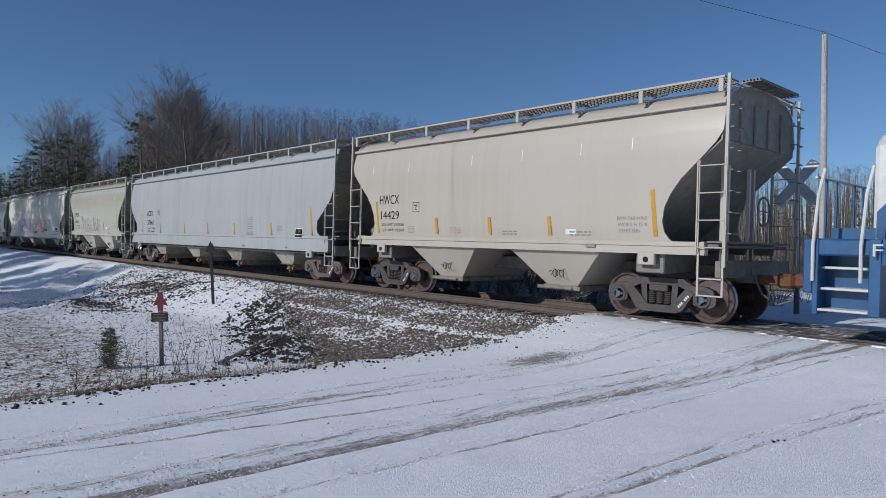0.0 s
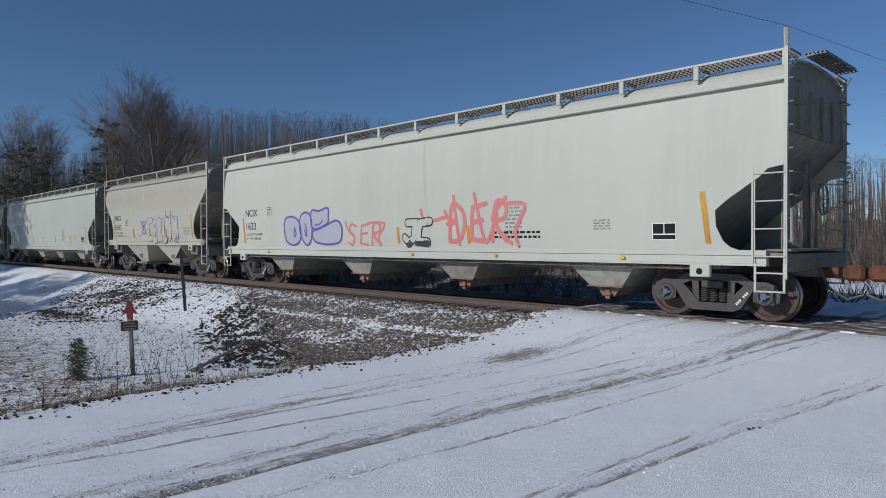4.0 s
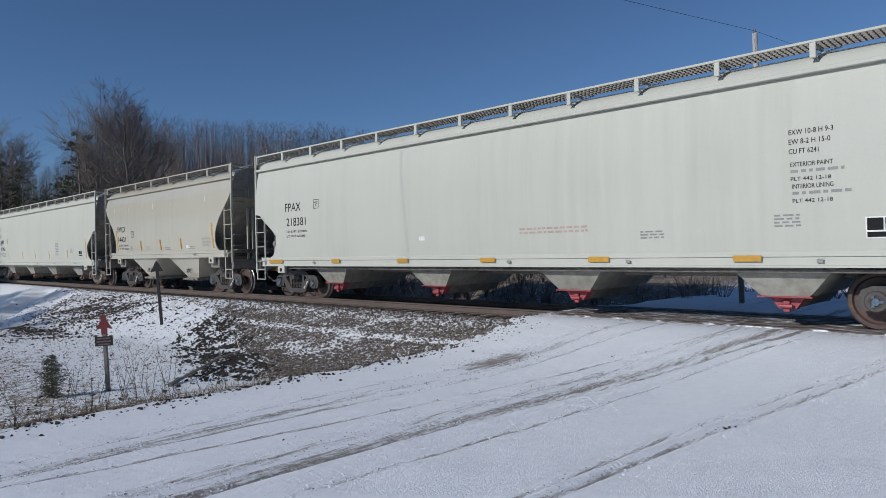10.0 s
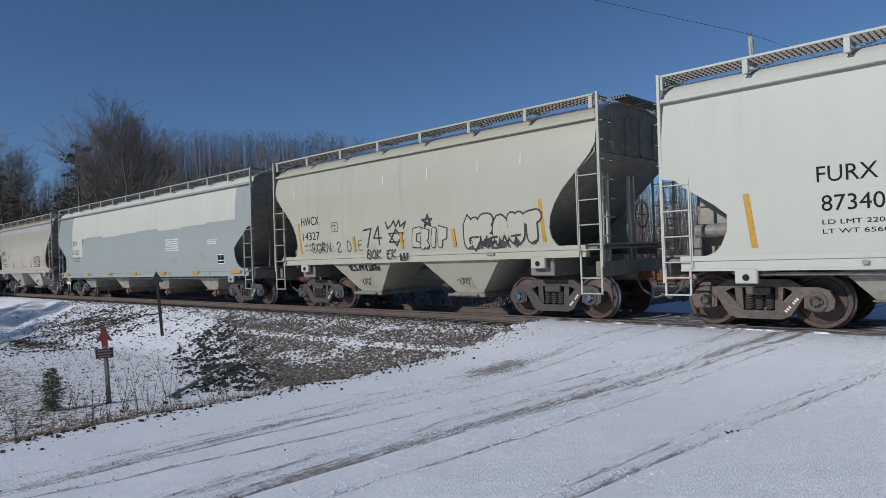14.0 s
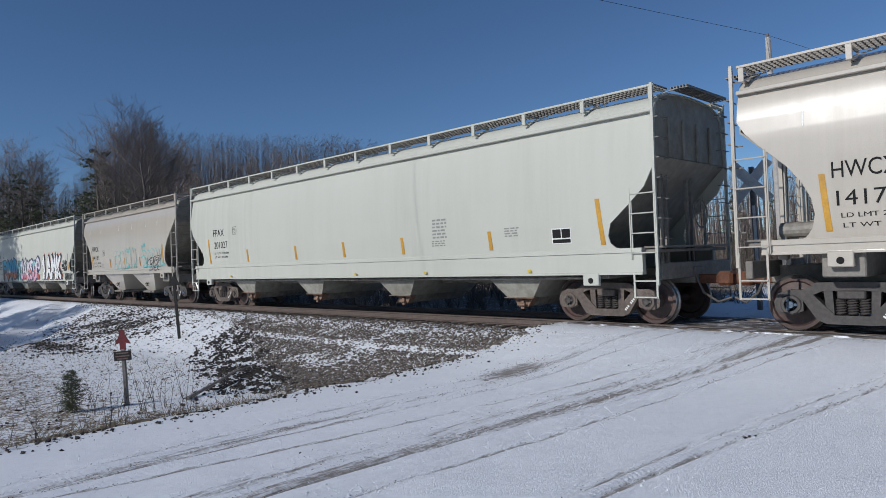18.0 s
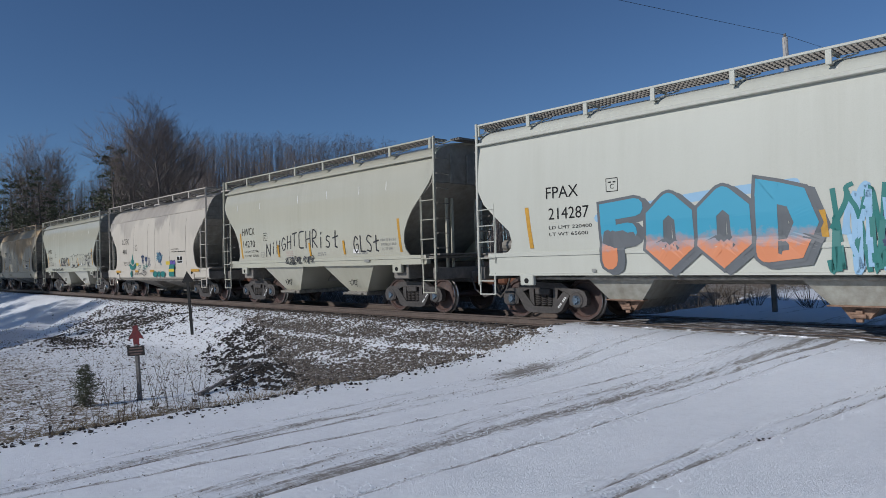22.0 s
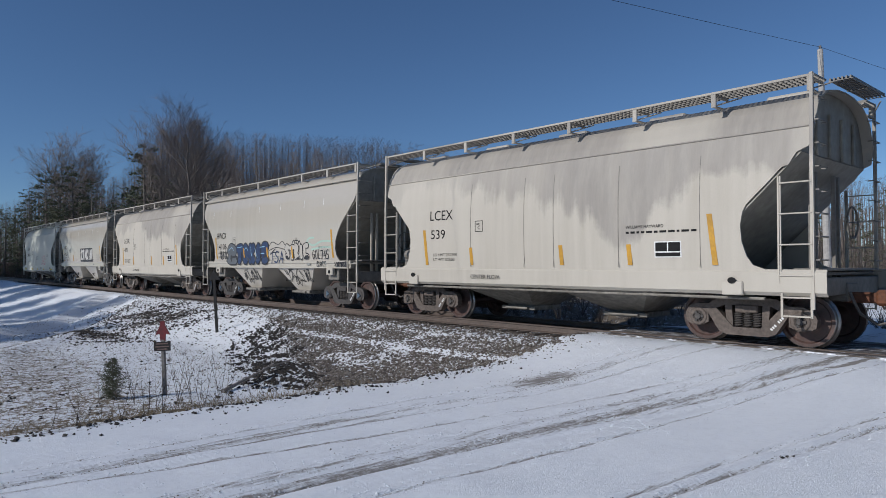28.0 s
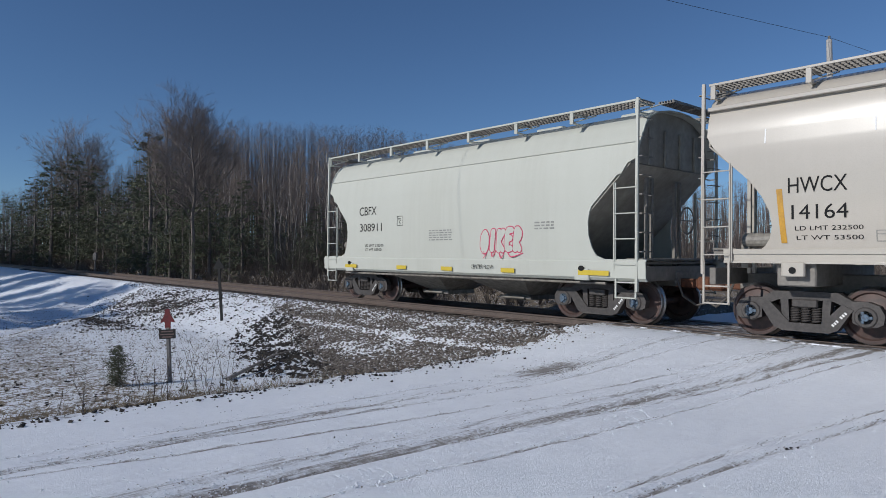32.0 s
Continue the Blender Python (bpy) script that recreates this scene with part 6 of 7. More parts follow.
def paint_cars():
    H, D4, D5, C = SPEC["two_bay"], SPEC["four_bay"], SPEC["deep_sill"], SPEC["centre_flow"]
    t = TRAIN
    scrawl(t[2], H, "ROBETSM", -2.45, 1.50, 1.15, 2.26, SP_PURPLE, 0.028, 21, 0.05)
    sketch(t[2], H, -2.6, 1.5, 1.2, 2.35, (((0, 62), (4, 90), (8, 70), (3, 75)), ((50, 20), (62, 5), (70, 12), (76, 2)), ((64, 100), (66, 60), (68, 0))), SP_PURPLE, 0.022)
    q = lambda *ks: [(-5.43 + (a - 468) / 397 * 3.10, 2.40 - (b - 112) / 146 * 1.06) for a, b in ks]
    bubble(t[3], D4, q((474, 225), (468, 180), (485, 145), (540, 142), (580, 165), (592, 212), (574, 250), (530, 260), (488, 250)), SP_GREY, SP_PURPLE, 0.062)
    bubble(t[3], D4, q((600, 240), (582, 190), (592, 140), (628, 125), (662, 142), (670, 195), (658, 245), (628, 260)), SP_GREY, SP_PURPLE, 0.062, 0.008)
    bubble(t[3], D4, q((672, 232), (676, 205), (720, 195), (770, 180), (830, 164), (860, 185), (862, 225), (840, 252), (760, 258), (695, 250)), SP_GREY, SP_PURPLE, 0.062, 0.006)
    bubble(t[3], D4, q((668, 190), (664, 150), (672, 118), (720, 122), (776, 112), (780, 145), (776, 172), (735, 188), (700, 196)), SP_GREY, SP_PURPLE, 0.062, 0.009)
    m = M()
    for ks in (((545, 185), (556, 215), (541, 226), (543, 192)), ((622, 170), (633, 198), (626, 226), (618, 195)), ((690, 180), (722, 176), (745, 160))):
        ribbon(m, D4, curve_pts(q(*ks)), 0.045, 0.013)
    part("graffiti_outline", m, SP_PURPLE, t[3])
    scrawl(t[3], D4, "SER", -2.08, 1.36, -0.50, 1.92, SP_RED, 0.07, 31, 0.15)
    sketch(t[3], D4, -2.2, 1.3, -0.4, 2.1, (((2, 85), (6, 62), (16, 40)), ((60, 78), (98, 74), (84, 30), (88, 8))), SP_RED, 0.06)
    throw(t[3], D4, "JC", 0.25, 1.33, 1.32, 2.0, WHITE, SP_BLACK, 0.17, 0.035, 32, 0.1, True)
    scrawl(t[3], D4, "DER", 1.95, 1.40, 4.0, 2.25, SP_RED, 0.10, 33, 0.1)
    sketch(t[3], D4, 1.0, 1.3, 4.3, 2.5, (((0, 75), (3, 58), (14, 52), (28, 58), (36, 48)), ((26, 70), (30, 52), (36, 46), (28, 44)), ((35, 98), (36, 75), (40, 5)), ((55, 100), (58, 70), (66, 8), (76, 60)), ((84, 90), (72, 50), (88, 6)), ((82, 78), (100, 74), (92, 30), (94, 2))), SP_RED, 0.09)
    bars(t[3], D4, 3.4, 1.45, 4.7, 1.65, 2, INK)
    sketch(t[4], H, -0.95, 1.70, -0.2, 2.4, (((70, 85), (45, 90), (40, 65), (75, 45), (68, 15), (40, 12)), ((30, 80), (50, 95), (62, 70), (28, 40), (45, 8), (70, 20)), ((0, 92), (95, 5)), ((8, 0), (98, 98))), SP_PURPLE, 0.026)
    throw(t[4], H, "CERLIN", -0.12, 1.44, 3.0, 2.44, CREAM, SP_PURPLE, 0.24, 0.022, 42)
    sketch(t[4], H, 1.8, 2.36, 2.42, 2.72, (((10, 95), (8, 45), (40, 20), (48, 38)), ((95, 85), (92, 40), (60, 15), (50, 36))), SP_PURPLE, 0.045)
    scrawl(t[10], H, "BORN 2 DIE", -3.74, 1.63, -1.45, 1.90, SP_BLACK, 0.022, 51)
    scrawl(t[10], H, "74", -1.42, 1.74, -0.62, 2.22, SP_BLACK, 0.045, 52)
    scrawl(t[10], H, "BOK EK", -1.30, 1.40, -0.15, 1.62, SP_BLACK, 0.032, 53)
    sketch(t[10], H, -0.55, 1.62, 0.28, 2.36, (((18, 55), (82, 55), (50, 12), (18, 55)), ((18, 25), (82, 25), (50, 68), (18, 25)), ((5, 95), (14, 72), (32, 84), (42, 98), (50, 76), (66, 98), (70, 76), (96, 92), (84, 70))), SP_BLACK, 0.04, 0.007, False)
    throw(t[10], H, "CRIP", 0.42, 1.62, 1.58, 2.10, CREAM, SP_BLACK, 0.13, 0.025, 54, 0.1, True)
    sketch(t[10], H, 0.82, 2.12, 1.16, 2.42, (((0, 60), (100, 64), (20, 0), (55, 100), (85, 4), (0, 60)),), SP_BLACK, 0.05, 0.007, False)
    throw(t[10], H, "NEGUT", 2.16, 1.60, 4.24, 2.26, CREAM, SP_BLACK, 0.24, 0.04, 55)
    scrawl(t[10], H, "CHEAT", 2.32, 1.56, 3.80, 1.80, SP_BLACK, 0.045, 56, 0.0, True, 0.0, 0.016)
    tag(t[10], H, -2.3, 1.10, -0.95, 1.24, 10, SP_BLACK, 0.03, 57)
    tag(t[10], H, -0.05, 1.35, 0.25, 1.50, 3, SP_BLACK, 0.03, 58)
    for k in range(8):
        x = -7.45 + 2.0 * k
        patch(t[11], D4, x, 2.84 + 0.05 * math.sin(k * 2.1), x + 2.0, 3.97, WHITE, 0.004, "white_panel", 0.0, "older white paint above grey repaint")
    patch(t[11], D4, -7.45, 2.0, -6.05, 2.86, WHITE, 0.004, "white_panel")
    bars(t[11], D4, 3.2, 1.95, 4.3, 2.45, 6, LABELW)
    bars(t[11], D4, 6.6, 2.1, 7.3, 2.3, 3, LABELW)
    CHALK = spray("chalky_white_spray", (0.47, 0.455, 0.43))
    throw(t[12], H, "NIGHT", 2.30, 1.92, 3.58, 2.20, CHALK, SP_BLACK, 0.055, 0.022, 61, 0.1, True)
    throw(t[12], H, "CHEST", 2.32, 1.65, 3.44, 1.90, CHALK, SP_BLACK, 0.055, 0.022, 62, 0.0, True, None, (0, 0), 0.05, 0.014)
    throw(t[14], H, "CERLIN", -1.36, 1.54, 1.42, 2.34, BEIGE, SP_TEAL, 0.20, 0.024, 71)
    sketch(t[14], H, 0.30, 2.22, 0.75, 2.50, (((0, 80), (22, 55), (30, 20), (60, 12), (75, 50), (98, 90)), ((20, 60), (70, 62)), ((32, 40), (36, 38)), ((58, 40), (62, 38))), SP_TEAL, 0.045)
    sketch(t[14], H, 2.1, 2.26, 2.55, 2.62, (((0, 75), (20, 0), (85, 5), (92, 95), (66, 45), (50, 100), (35, 45), (0, 75)),), SP_TEAL, 0.04, 0.007, False)
    throw(t[14], H, "SOPN", 2.12, 1.56, 4.0, 2.28, BEIGE, SP_TEAL, 0.16, 0.026, 73)
    sketch(t[14], H, 2.0, 1.45, 4.45, 2.4, (((0, 55), (14, 62), (22, 30), (10, 15)), ((90, 92), (90, 40), (94, 22), (100, 20)), ((6, 10), (40, 18), (75, 14), (100, 22))), SP_TEAL, 0.04, 0.015)
    scrawl(t[14], H, "LEASE", 2.65, 1.66, 4.12, 1.96, SP_BLACK, 0.03, 74, 0.15, True, 0.0, 0.017)
    scrawl(t[14], H, "NEK", 3.05, 1.40, 3.95, 1.62, SP_BLACK, 0.03, 75, 0.2, True, 0.0, 0.017)
    sketch(t[14], H, 2.8, 1.45, 4.2, 2.1, (((0, 60), (50, 82), (100, 90)), ((10, 30), (60, 60), (96, 66))), SP_BLACK, 0.022, 0.018)
    BACK_RED = spray("brick_red_spray", (0.42, 0.10, 0.09))
    sketch(t[15], D5, -6.5, 1.15, -2.3, 2.5, (((4, 72), (30, 84), (60, 92), (90, 96)),), SP_MIST, 0.16, 0.002)
    throw(t[15], D5, "FOOD", -6.35, 1.14, -2.42, 2.48, SP_FADE, SP_SLATE, 0.34, 0.06, 80, 0.0, True, SP_SLATE, (0.10, -0.05))
    tag(t[15], D5, -2.3, 1.1, -1.45, 2.3, 3, SP_GREEN, 0.07, 81)
    tag(t[15], D5, -2.1, 1.1, -1.3, 2.2, 3, SP_MIST, 0.08, 82)
    sketch(t[15], D5, -0.9, 1.14, 2.7, 1.75, (((0, 8), (50, 12), (100, 10)), ((4, 34), (50, 40), (98, 36)), ((20, 62), (60, 66), (92, 60)), ((30, 90), (60, 84), (80, 92))), BACK_RED, 0.19, 0.003)
    throw(t[15], D5, "OIKSOP", -1.55, 1.12, 2.85, 2.36, SP_PINK, SP_BLUE, 0.22, 0.075, 83, 0.06, False, SP_SLATE, (0.10, 0.05), 0.09)
    sketch(t[15], D5, -1.5, 1.2, 2.8, 2.3, (((4, 60), (10, 85), (14, 50)), ((24, 90), (30, 40), (36, 20)), ((44, 80), (50, 45), (56, 15)), ((62, 70), (70, 92), (74, 60)), ((80, 30), (86, 80), (94, 86)), ((12, 20), (20, 40)), ((40, 20), (47, 34))), SP_WHITE, 0.06, 0.020)
    sketch(t[15], D5, 1.35, 1.9, 2.2, 2.25, (((0, 40), (40, 90), (100, 60)), ((10, 10), (60, 50))), SP_TEAL, 0.09, 0.021)
    scrawl(t[15], D5, "ZM9", 2.62, 1.95, 3.05, 2.2, SP_SLATE, 0.03, 84, 0.1)
    HALO = spray("salmon_spray", (0.62, 0.26, 0.19))
    throw(t[15], D5, "1AMK", 3.42, 1.12, 7.35, 2.55, SP_BLACK, HALO, 0.36, 0.05, 85, 0.0, True, None, (0, 0), 0.0, 0.002)
    throw(t[15], D5, "1AMK", 3.30, 1.10, 7.20, 2.46, SP_WHITE, SP_BLACK, 0.27, 0.045, 85, 0.0, True, SP_BLACK, (0.14, 0.05), 0.0, 0.012)
    tag(t[15], D5, 7.5, 1.85, 8.25, 2.1, 6, SP_BLACK, 0.04, 84)
    tag(t[15], D5, 7.5, 1.58, 8.25, 1.8, 5, SP_BLACK, 0.04, 85)
    tag(t[15], D5, 7.85, 1.08, 9.1, 1.40, 8, SP_BLACK, 0.04, 86, 0.012)
    scrawl(t[16], H, "NiHGHT", -2.62, 1.66, -0.62, 2.06, SP_BLACK, 0.042, 95, 0.1, True, 0.28)
    scrawl(t[16], H, "CHRist", -0.55, 1.86, 1.62, 2.36, SP_BLACK, 0.045, 97, 0.05)
    tag(t[16], H, -1.42, 1.40, 0.25, 1.60, 8, SP_BLACK, 0.024, 91, 0.010)
    scrawl(t[16], H, "GLSt", 2.3, 1.66, 3.5, 2.10, SP_BLACK, 0.04, 92)
    # leaf, crowns and lettering on the first weathered car
    for x, s in ((-2.3, 1.0),):
        bubble(t[17], C, [(x - 0.05, 1.58), (x - 0.2, 1.72), (x - 0.08, 1.78), (x, 2.02), (x + 0.08, 1.78), (x + 0.2, 1.72), (x + 0.05, 1.58)], SP_GREEN, SP_GREEN, 0.03)
        bubble(t[17], C, [(x - 0.2, 1.46), (x - 0.36, 1.62), (x - 0.36, 1.44), (x - 0.15, 1.34), (x + 0.15, 1.34), (x + 0.36, 1.44), (x + 0.38, 1.62), (x + 0.2, 1.46)], SP_GREEN, SP_GREEN, 0.03)
        bubble(t[17], C, [(x - 0.25, 1.12), (x - 0.1, 1.28), (x, 1.10), (x - 0.1, 0.98)], SP_GREEN, SP_GREEN, 0.03, 0.016)
    sketch(t[17], C, -2.75, 1.36, -1.85, 2.0, (((0, 30), (12, 8), (50, 2), (88, 8), (100, 30), (78, 14), (50, 12), (20, 16), (0, 30)), ((30, 40), (70, 40)), ((32, 28), (68, 28))), SP_GREEN, 0.03, 0.011)
    patch(t[17], C, -1.98, 1.50, -1.58, 1.62, SP_YELLOW, 0.006, "graffiti_block")
    scrawl(t[17], C, "ST.GEM", -1.58, 1.33, -0.45, 1.52, SP_GREEN, 0.026, 93, 0.0, True, 0.0, 0.012)
    sketch(t[17], C, -1.22, 1.58, -0.80, 1.96, (((50, 100), (38, 70), (50, 30), (62, 70), (50, 100)), ((10, 72), (18, 92), (34, 72), (40, 36)), ((90, 72), (82, 92), (66, 72), (60, 36)), ((22, 34), (78, 34)), ((34, 8), (50, 26), (66, 8))), SP_BLUE, 0.055)
    sketch(t[17], C, -0.74, 1.56, -0.46, 1.90, (((10, 95), (12, 55), (50, 38), (88, 55), (90, 95), (66, 70), (50, 92), (34, 70), (10, 95)), ((30, 66), (70, 62)), ((50, 40), (46, 0))), SP_BLUE, 0.055)
    sketch(t[17], C, -0.42, 1.42, -0.08, 1.84, (((50, 100), (90, 74), (50, 48), (10, 74), (50, 100)), ((50, 52), (90, 26), (50, 0), (10, 26), (50, 52)), ((50, 76), (72, 60)), ((28, 60), (50, 26))), SP_BLUE, 0.026, 0.007, False)
    sketch(t[17], C, -1.15, 1.02, -0.5, 1.28, (((0, 40), (40, 100), (100, 50)), ((18, 20), (46, 66), (84, 22)), ((36, 0), (50, 30), (66, 0))), SP_BLACK, 0.03, 0.016)
    MISTY = spray("dull_teal_spray", (0.10, 0.22, 0.27))
    rs = random.Random(17)
    for mat, far, count, w in ((MISTY, 0.42, 26, 0.05), (SP_BLUE, 0.30, 22, 0.055), (MISTY, 0.24, 14, 0.05)):
        for k in range(count):
            a, l = rs.uniform(0, 6.28), far * rs.uniform(0.45, 1.0)
            m = M()
            line(m, C, [(0.98 + 0.2 * l * math.cos(a), 1.82 + 0.2 * l * math.sin(a)), (0.98 + l * math.cos(a), 1.82 + 0.85 * l * math.sin(a))], w * rs.uniform(0.6, 1.2), 0.006 + 0.0012 * rs.random())
            part("graffiti_splash", m, mat, t[17])
    bubble(t[17], C, [(0.75, 1.82), (0.85, 2.0), (1.05, 2.03), (1.2, 1.86), (1.12, 1.66), (0.9, 1.62)], SP_BLUE, SP_BLUE, 0.03)
    for x, w in ((0.5, 0.24), (0.93, 0.15), (1.35, 0.24)):
        bubble(t[17], C, [(x - w, 1.08), (x - w * 0.6, 1.20), (x + w * 0.6, 1.20), (x + w, 1.1), (x + w * 0.5, 1.0), (x - w * 0.5, 1.0)], SP_GREEN, SP_GREEN, 0.02, 0.016)
    patch(t[17], C, 1.6, 1.5, 2.05, 1.64, SP_YELLOW, 0.006, "graffiti_block")
    patch(t[17], C, 2.05, 1.0, 2.6, 1.5, SP_GREEN, 0.03, "graffiti_block")
    patch(t[17], C, 2.05, 1.2, 2.6, 1.32, SP_YELLOW, 0.034, "graffiti_block")
    for k in range(4):
        bubble(t[17], C, [(2.06 + 0.14 * k, 1.50), (2.07 + 0.14 * k, 1.62), (2.13 + 0.14 * k, 1.68), (2.19 + 0.14 * k, 1.62), (2.20 + 0.14 * k, 1.50)], SP_PURPLE, SP_BLUE, 0.025)
    scrawl(t[18], H, "NCHR+$T", -1.54, 1.64, 0.0, 2.08, SP_BLACK, 0.055, 101, 0.05)
    throw(t[18], H, "2JKO", 0.42, 1.58, 1.95, 2.22, SAGE, SP_BLACK, 0.26, 0.03, 102, 0.0, False, None, (0, 0), 0.12)
    throw(t[18], H, "STD", 1.85, 1.64, 3.15, 2.22, SAGE, SP_SLATE, 0.16, 0.02, 105, 0.0, True)
    scrawl(t[18], H, "2.15.19", 3.25, 1.88, 4.45, 2.18, SP_BLACK, 0.06, 103, 0.1, True, 0.14)
    scrawl(t[18], H, "NC", 3.48, 1.56, 3.92, 1.78, SP_BLACK, 0.045, 106)
    tag(t[18], H, -3.45, 1.36, -1.25, 1.48, 13, SP_BLACK, 0.024, 104, 0.012)
    tag(t[22], H, -3.95, 1.64, -3.35, 1.92, 3, SP_BLACK, 0.03, 110)
    throw(t[22], H, "2", -3.32, 1.40, -2.45, 2.18, SP_SLATE, SP_BLACK, 0.30, 0.045, 111)
    throw(t[22], H, "TOKIE", -2.50, 1.42, 0.08, 2.18, SP_BLUE, SP_BLACK, 0.30, 0.05, 112, 0.06)
    sketch(t[22], H, -3.25, 1.45, 0.05, 2.15, (((4, 70), (12, 88), (18, 70)), ((28, 86), (40, 90)), ((45, 70), (50, 84), (54, 70)), ((62, 88), (63, 30)), ((72, 80), (76, 30)), ((84, 84), (95, 86)), ((86, 50), (94, 52))), SP_MIST, 0.028, 0.020)
    sketch(t[22], H, 0.15, 1.45, 1.45, 2.22, (((0, 75), (25, 98), (55, 85), (80, 98), (98, 70)), ((10, 40), (40, 66), (20, 50), (60, 52)), ((5, 60), (45, 72), (90, 62))), SP_BLACK, 0.025)
    scrawl(t[22], H, "TSA", 0.25, 1.46, 1.25, 1.85, SP_BLUE, 0.045, 115, 0.15)
    throw(t[22], H, "STRIC", 1.34, 1.58, 2.88, 2.08, BEIGE, SP_BLACK, 0.15, 0.032, 119)
    sketch(t[22], H, 1.85, 2.0, 2.4, 2.32, (((0, 40), (20, 70), (35, 40)), ((50, 95), (52, 40)), ((34, 66), (72, 68)), ((70, 30), (88, 62), (100, 34))), SP_BLACK, 0.035)
    PALE_GREEN = spray("pale_green_spray", (0.36, 0.50, 0.42))
    sketch(t[22], H, 2.75, 1.62, 4.4, 2.3, (((0, 60), (10, 92), (30, 96)), ((12, 70), (30, 60), (60, 78), (98, 74)), ((20, 40), (60, 50), (98, 48))), PALE_GREEN, 0.06, 0.003)
    scrawl(t[22], H, "GOL745", 3.12, 1.60, 4.12, 1.88, SP_BLACK, 0.032, 117, 0.1)
    scrawl(t[22], H, "DXT", 3.42, 1.36, 3.96, 1.50, SP_BLACK, 0.03, 120, 0.1, True, 0.0, 0.012)
    tag(t[22], H, 4.45, 1.36, 5.22, 1.48, 7, SP_BLACK, 0.028, 118, 0.012)
    tag(t[22], H, -2.3, 0.85, -0.95, 1.20, 7, SP_BLACK, 0.024, 124)
    tag(t[22], H, 1.05, 0.85, 2.75, 1.22, 7, SP_BLACK, 0.03, 125)
    patch(t[24], H, -0.05, 1.58, 2.70, 2.42, SP_BLACK, 0.004, "graffiti_piece")
    throw(t[24], H, "2TAKIN", 0.06, 1.66, 2.62, 2.34, CHALK, CHALK, 0.14, 0.012, 126, 0.0, True, None, (0, 0), 0.02)
    throw(t[25], C, "OIKER", 1.28, 1.46, 2.60, 2.02, WHITE, SP_MAGENTA, 0.14, 0.022, 121, 0.08)
    sketch(t[25], C, 1.3, 1.30, 2.65, 1.62, (((10, 10), (22, 80), (30, 20), (40, 70), (52, 10), (60, 70), (74, 20), (100, 46)),), SP_MAGENTA, 0.026)
    for o in t[11].children:
        if o.name.startswith("roof"):
            o.data = o.data.copy()
            o.data.materials[0] = WHITE
    # red gates under one white car
    for o in t[7].children_recursive:
        if o.name.startswith("outlet_gate"):
            o.data = o.data.copy()
            o.data.materials[0] = RED_GATE


paint_cars()


# ---- the locomotive ahead of the first car ----
LOCOBLUE = plain("blue_loco_paint", (0.022, 0.10, 0.24), (0.016, 0.07, 0.17), 6, 0.35)
LOCOWHITE = plain("white_loco_paint", (0.60, 0.61, 0.60), (0.50, 0.50, 0.49), 6, 0.4)


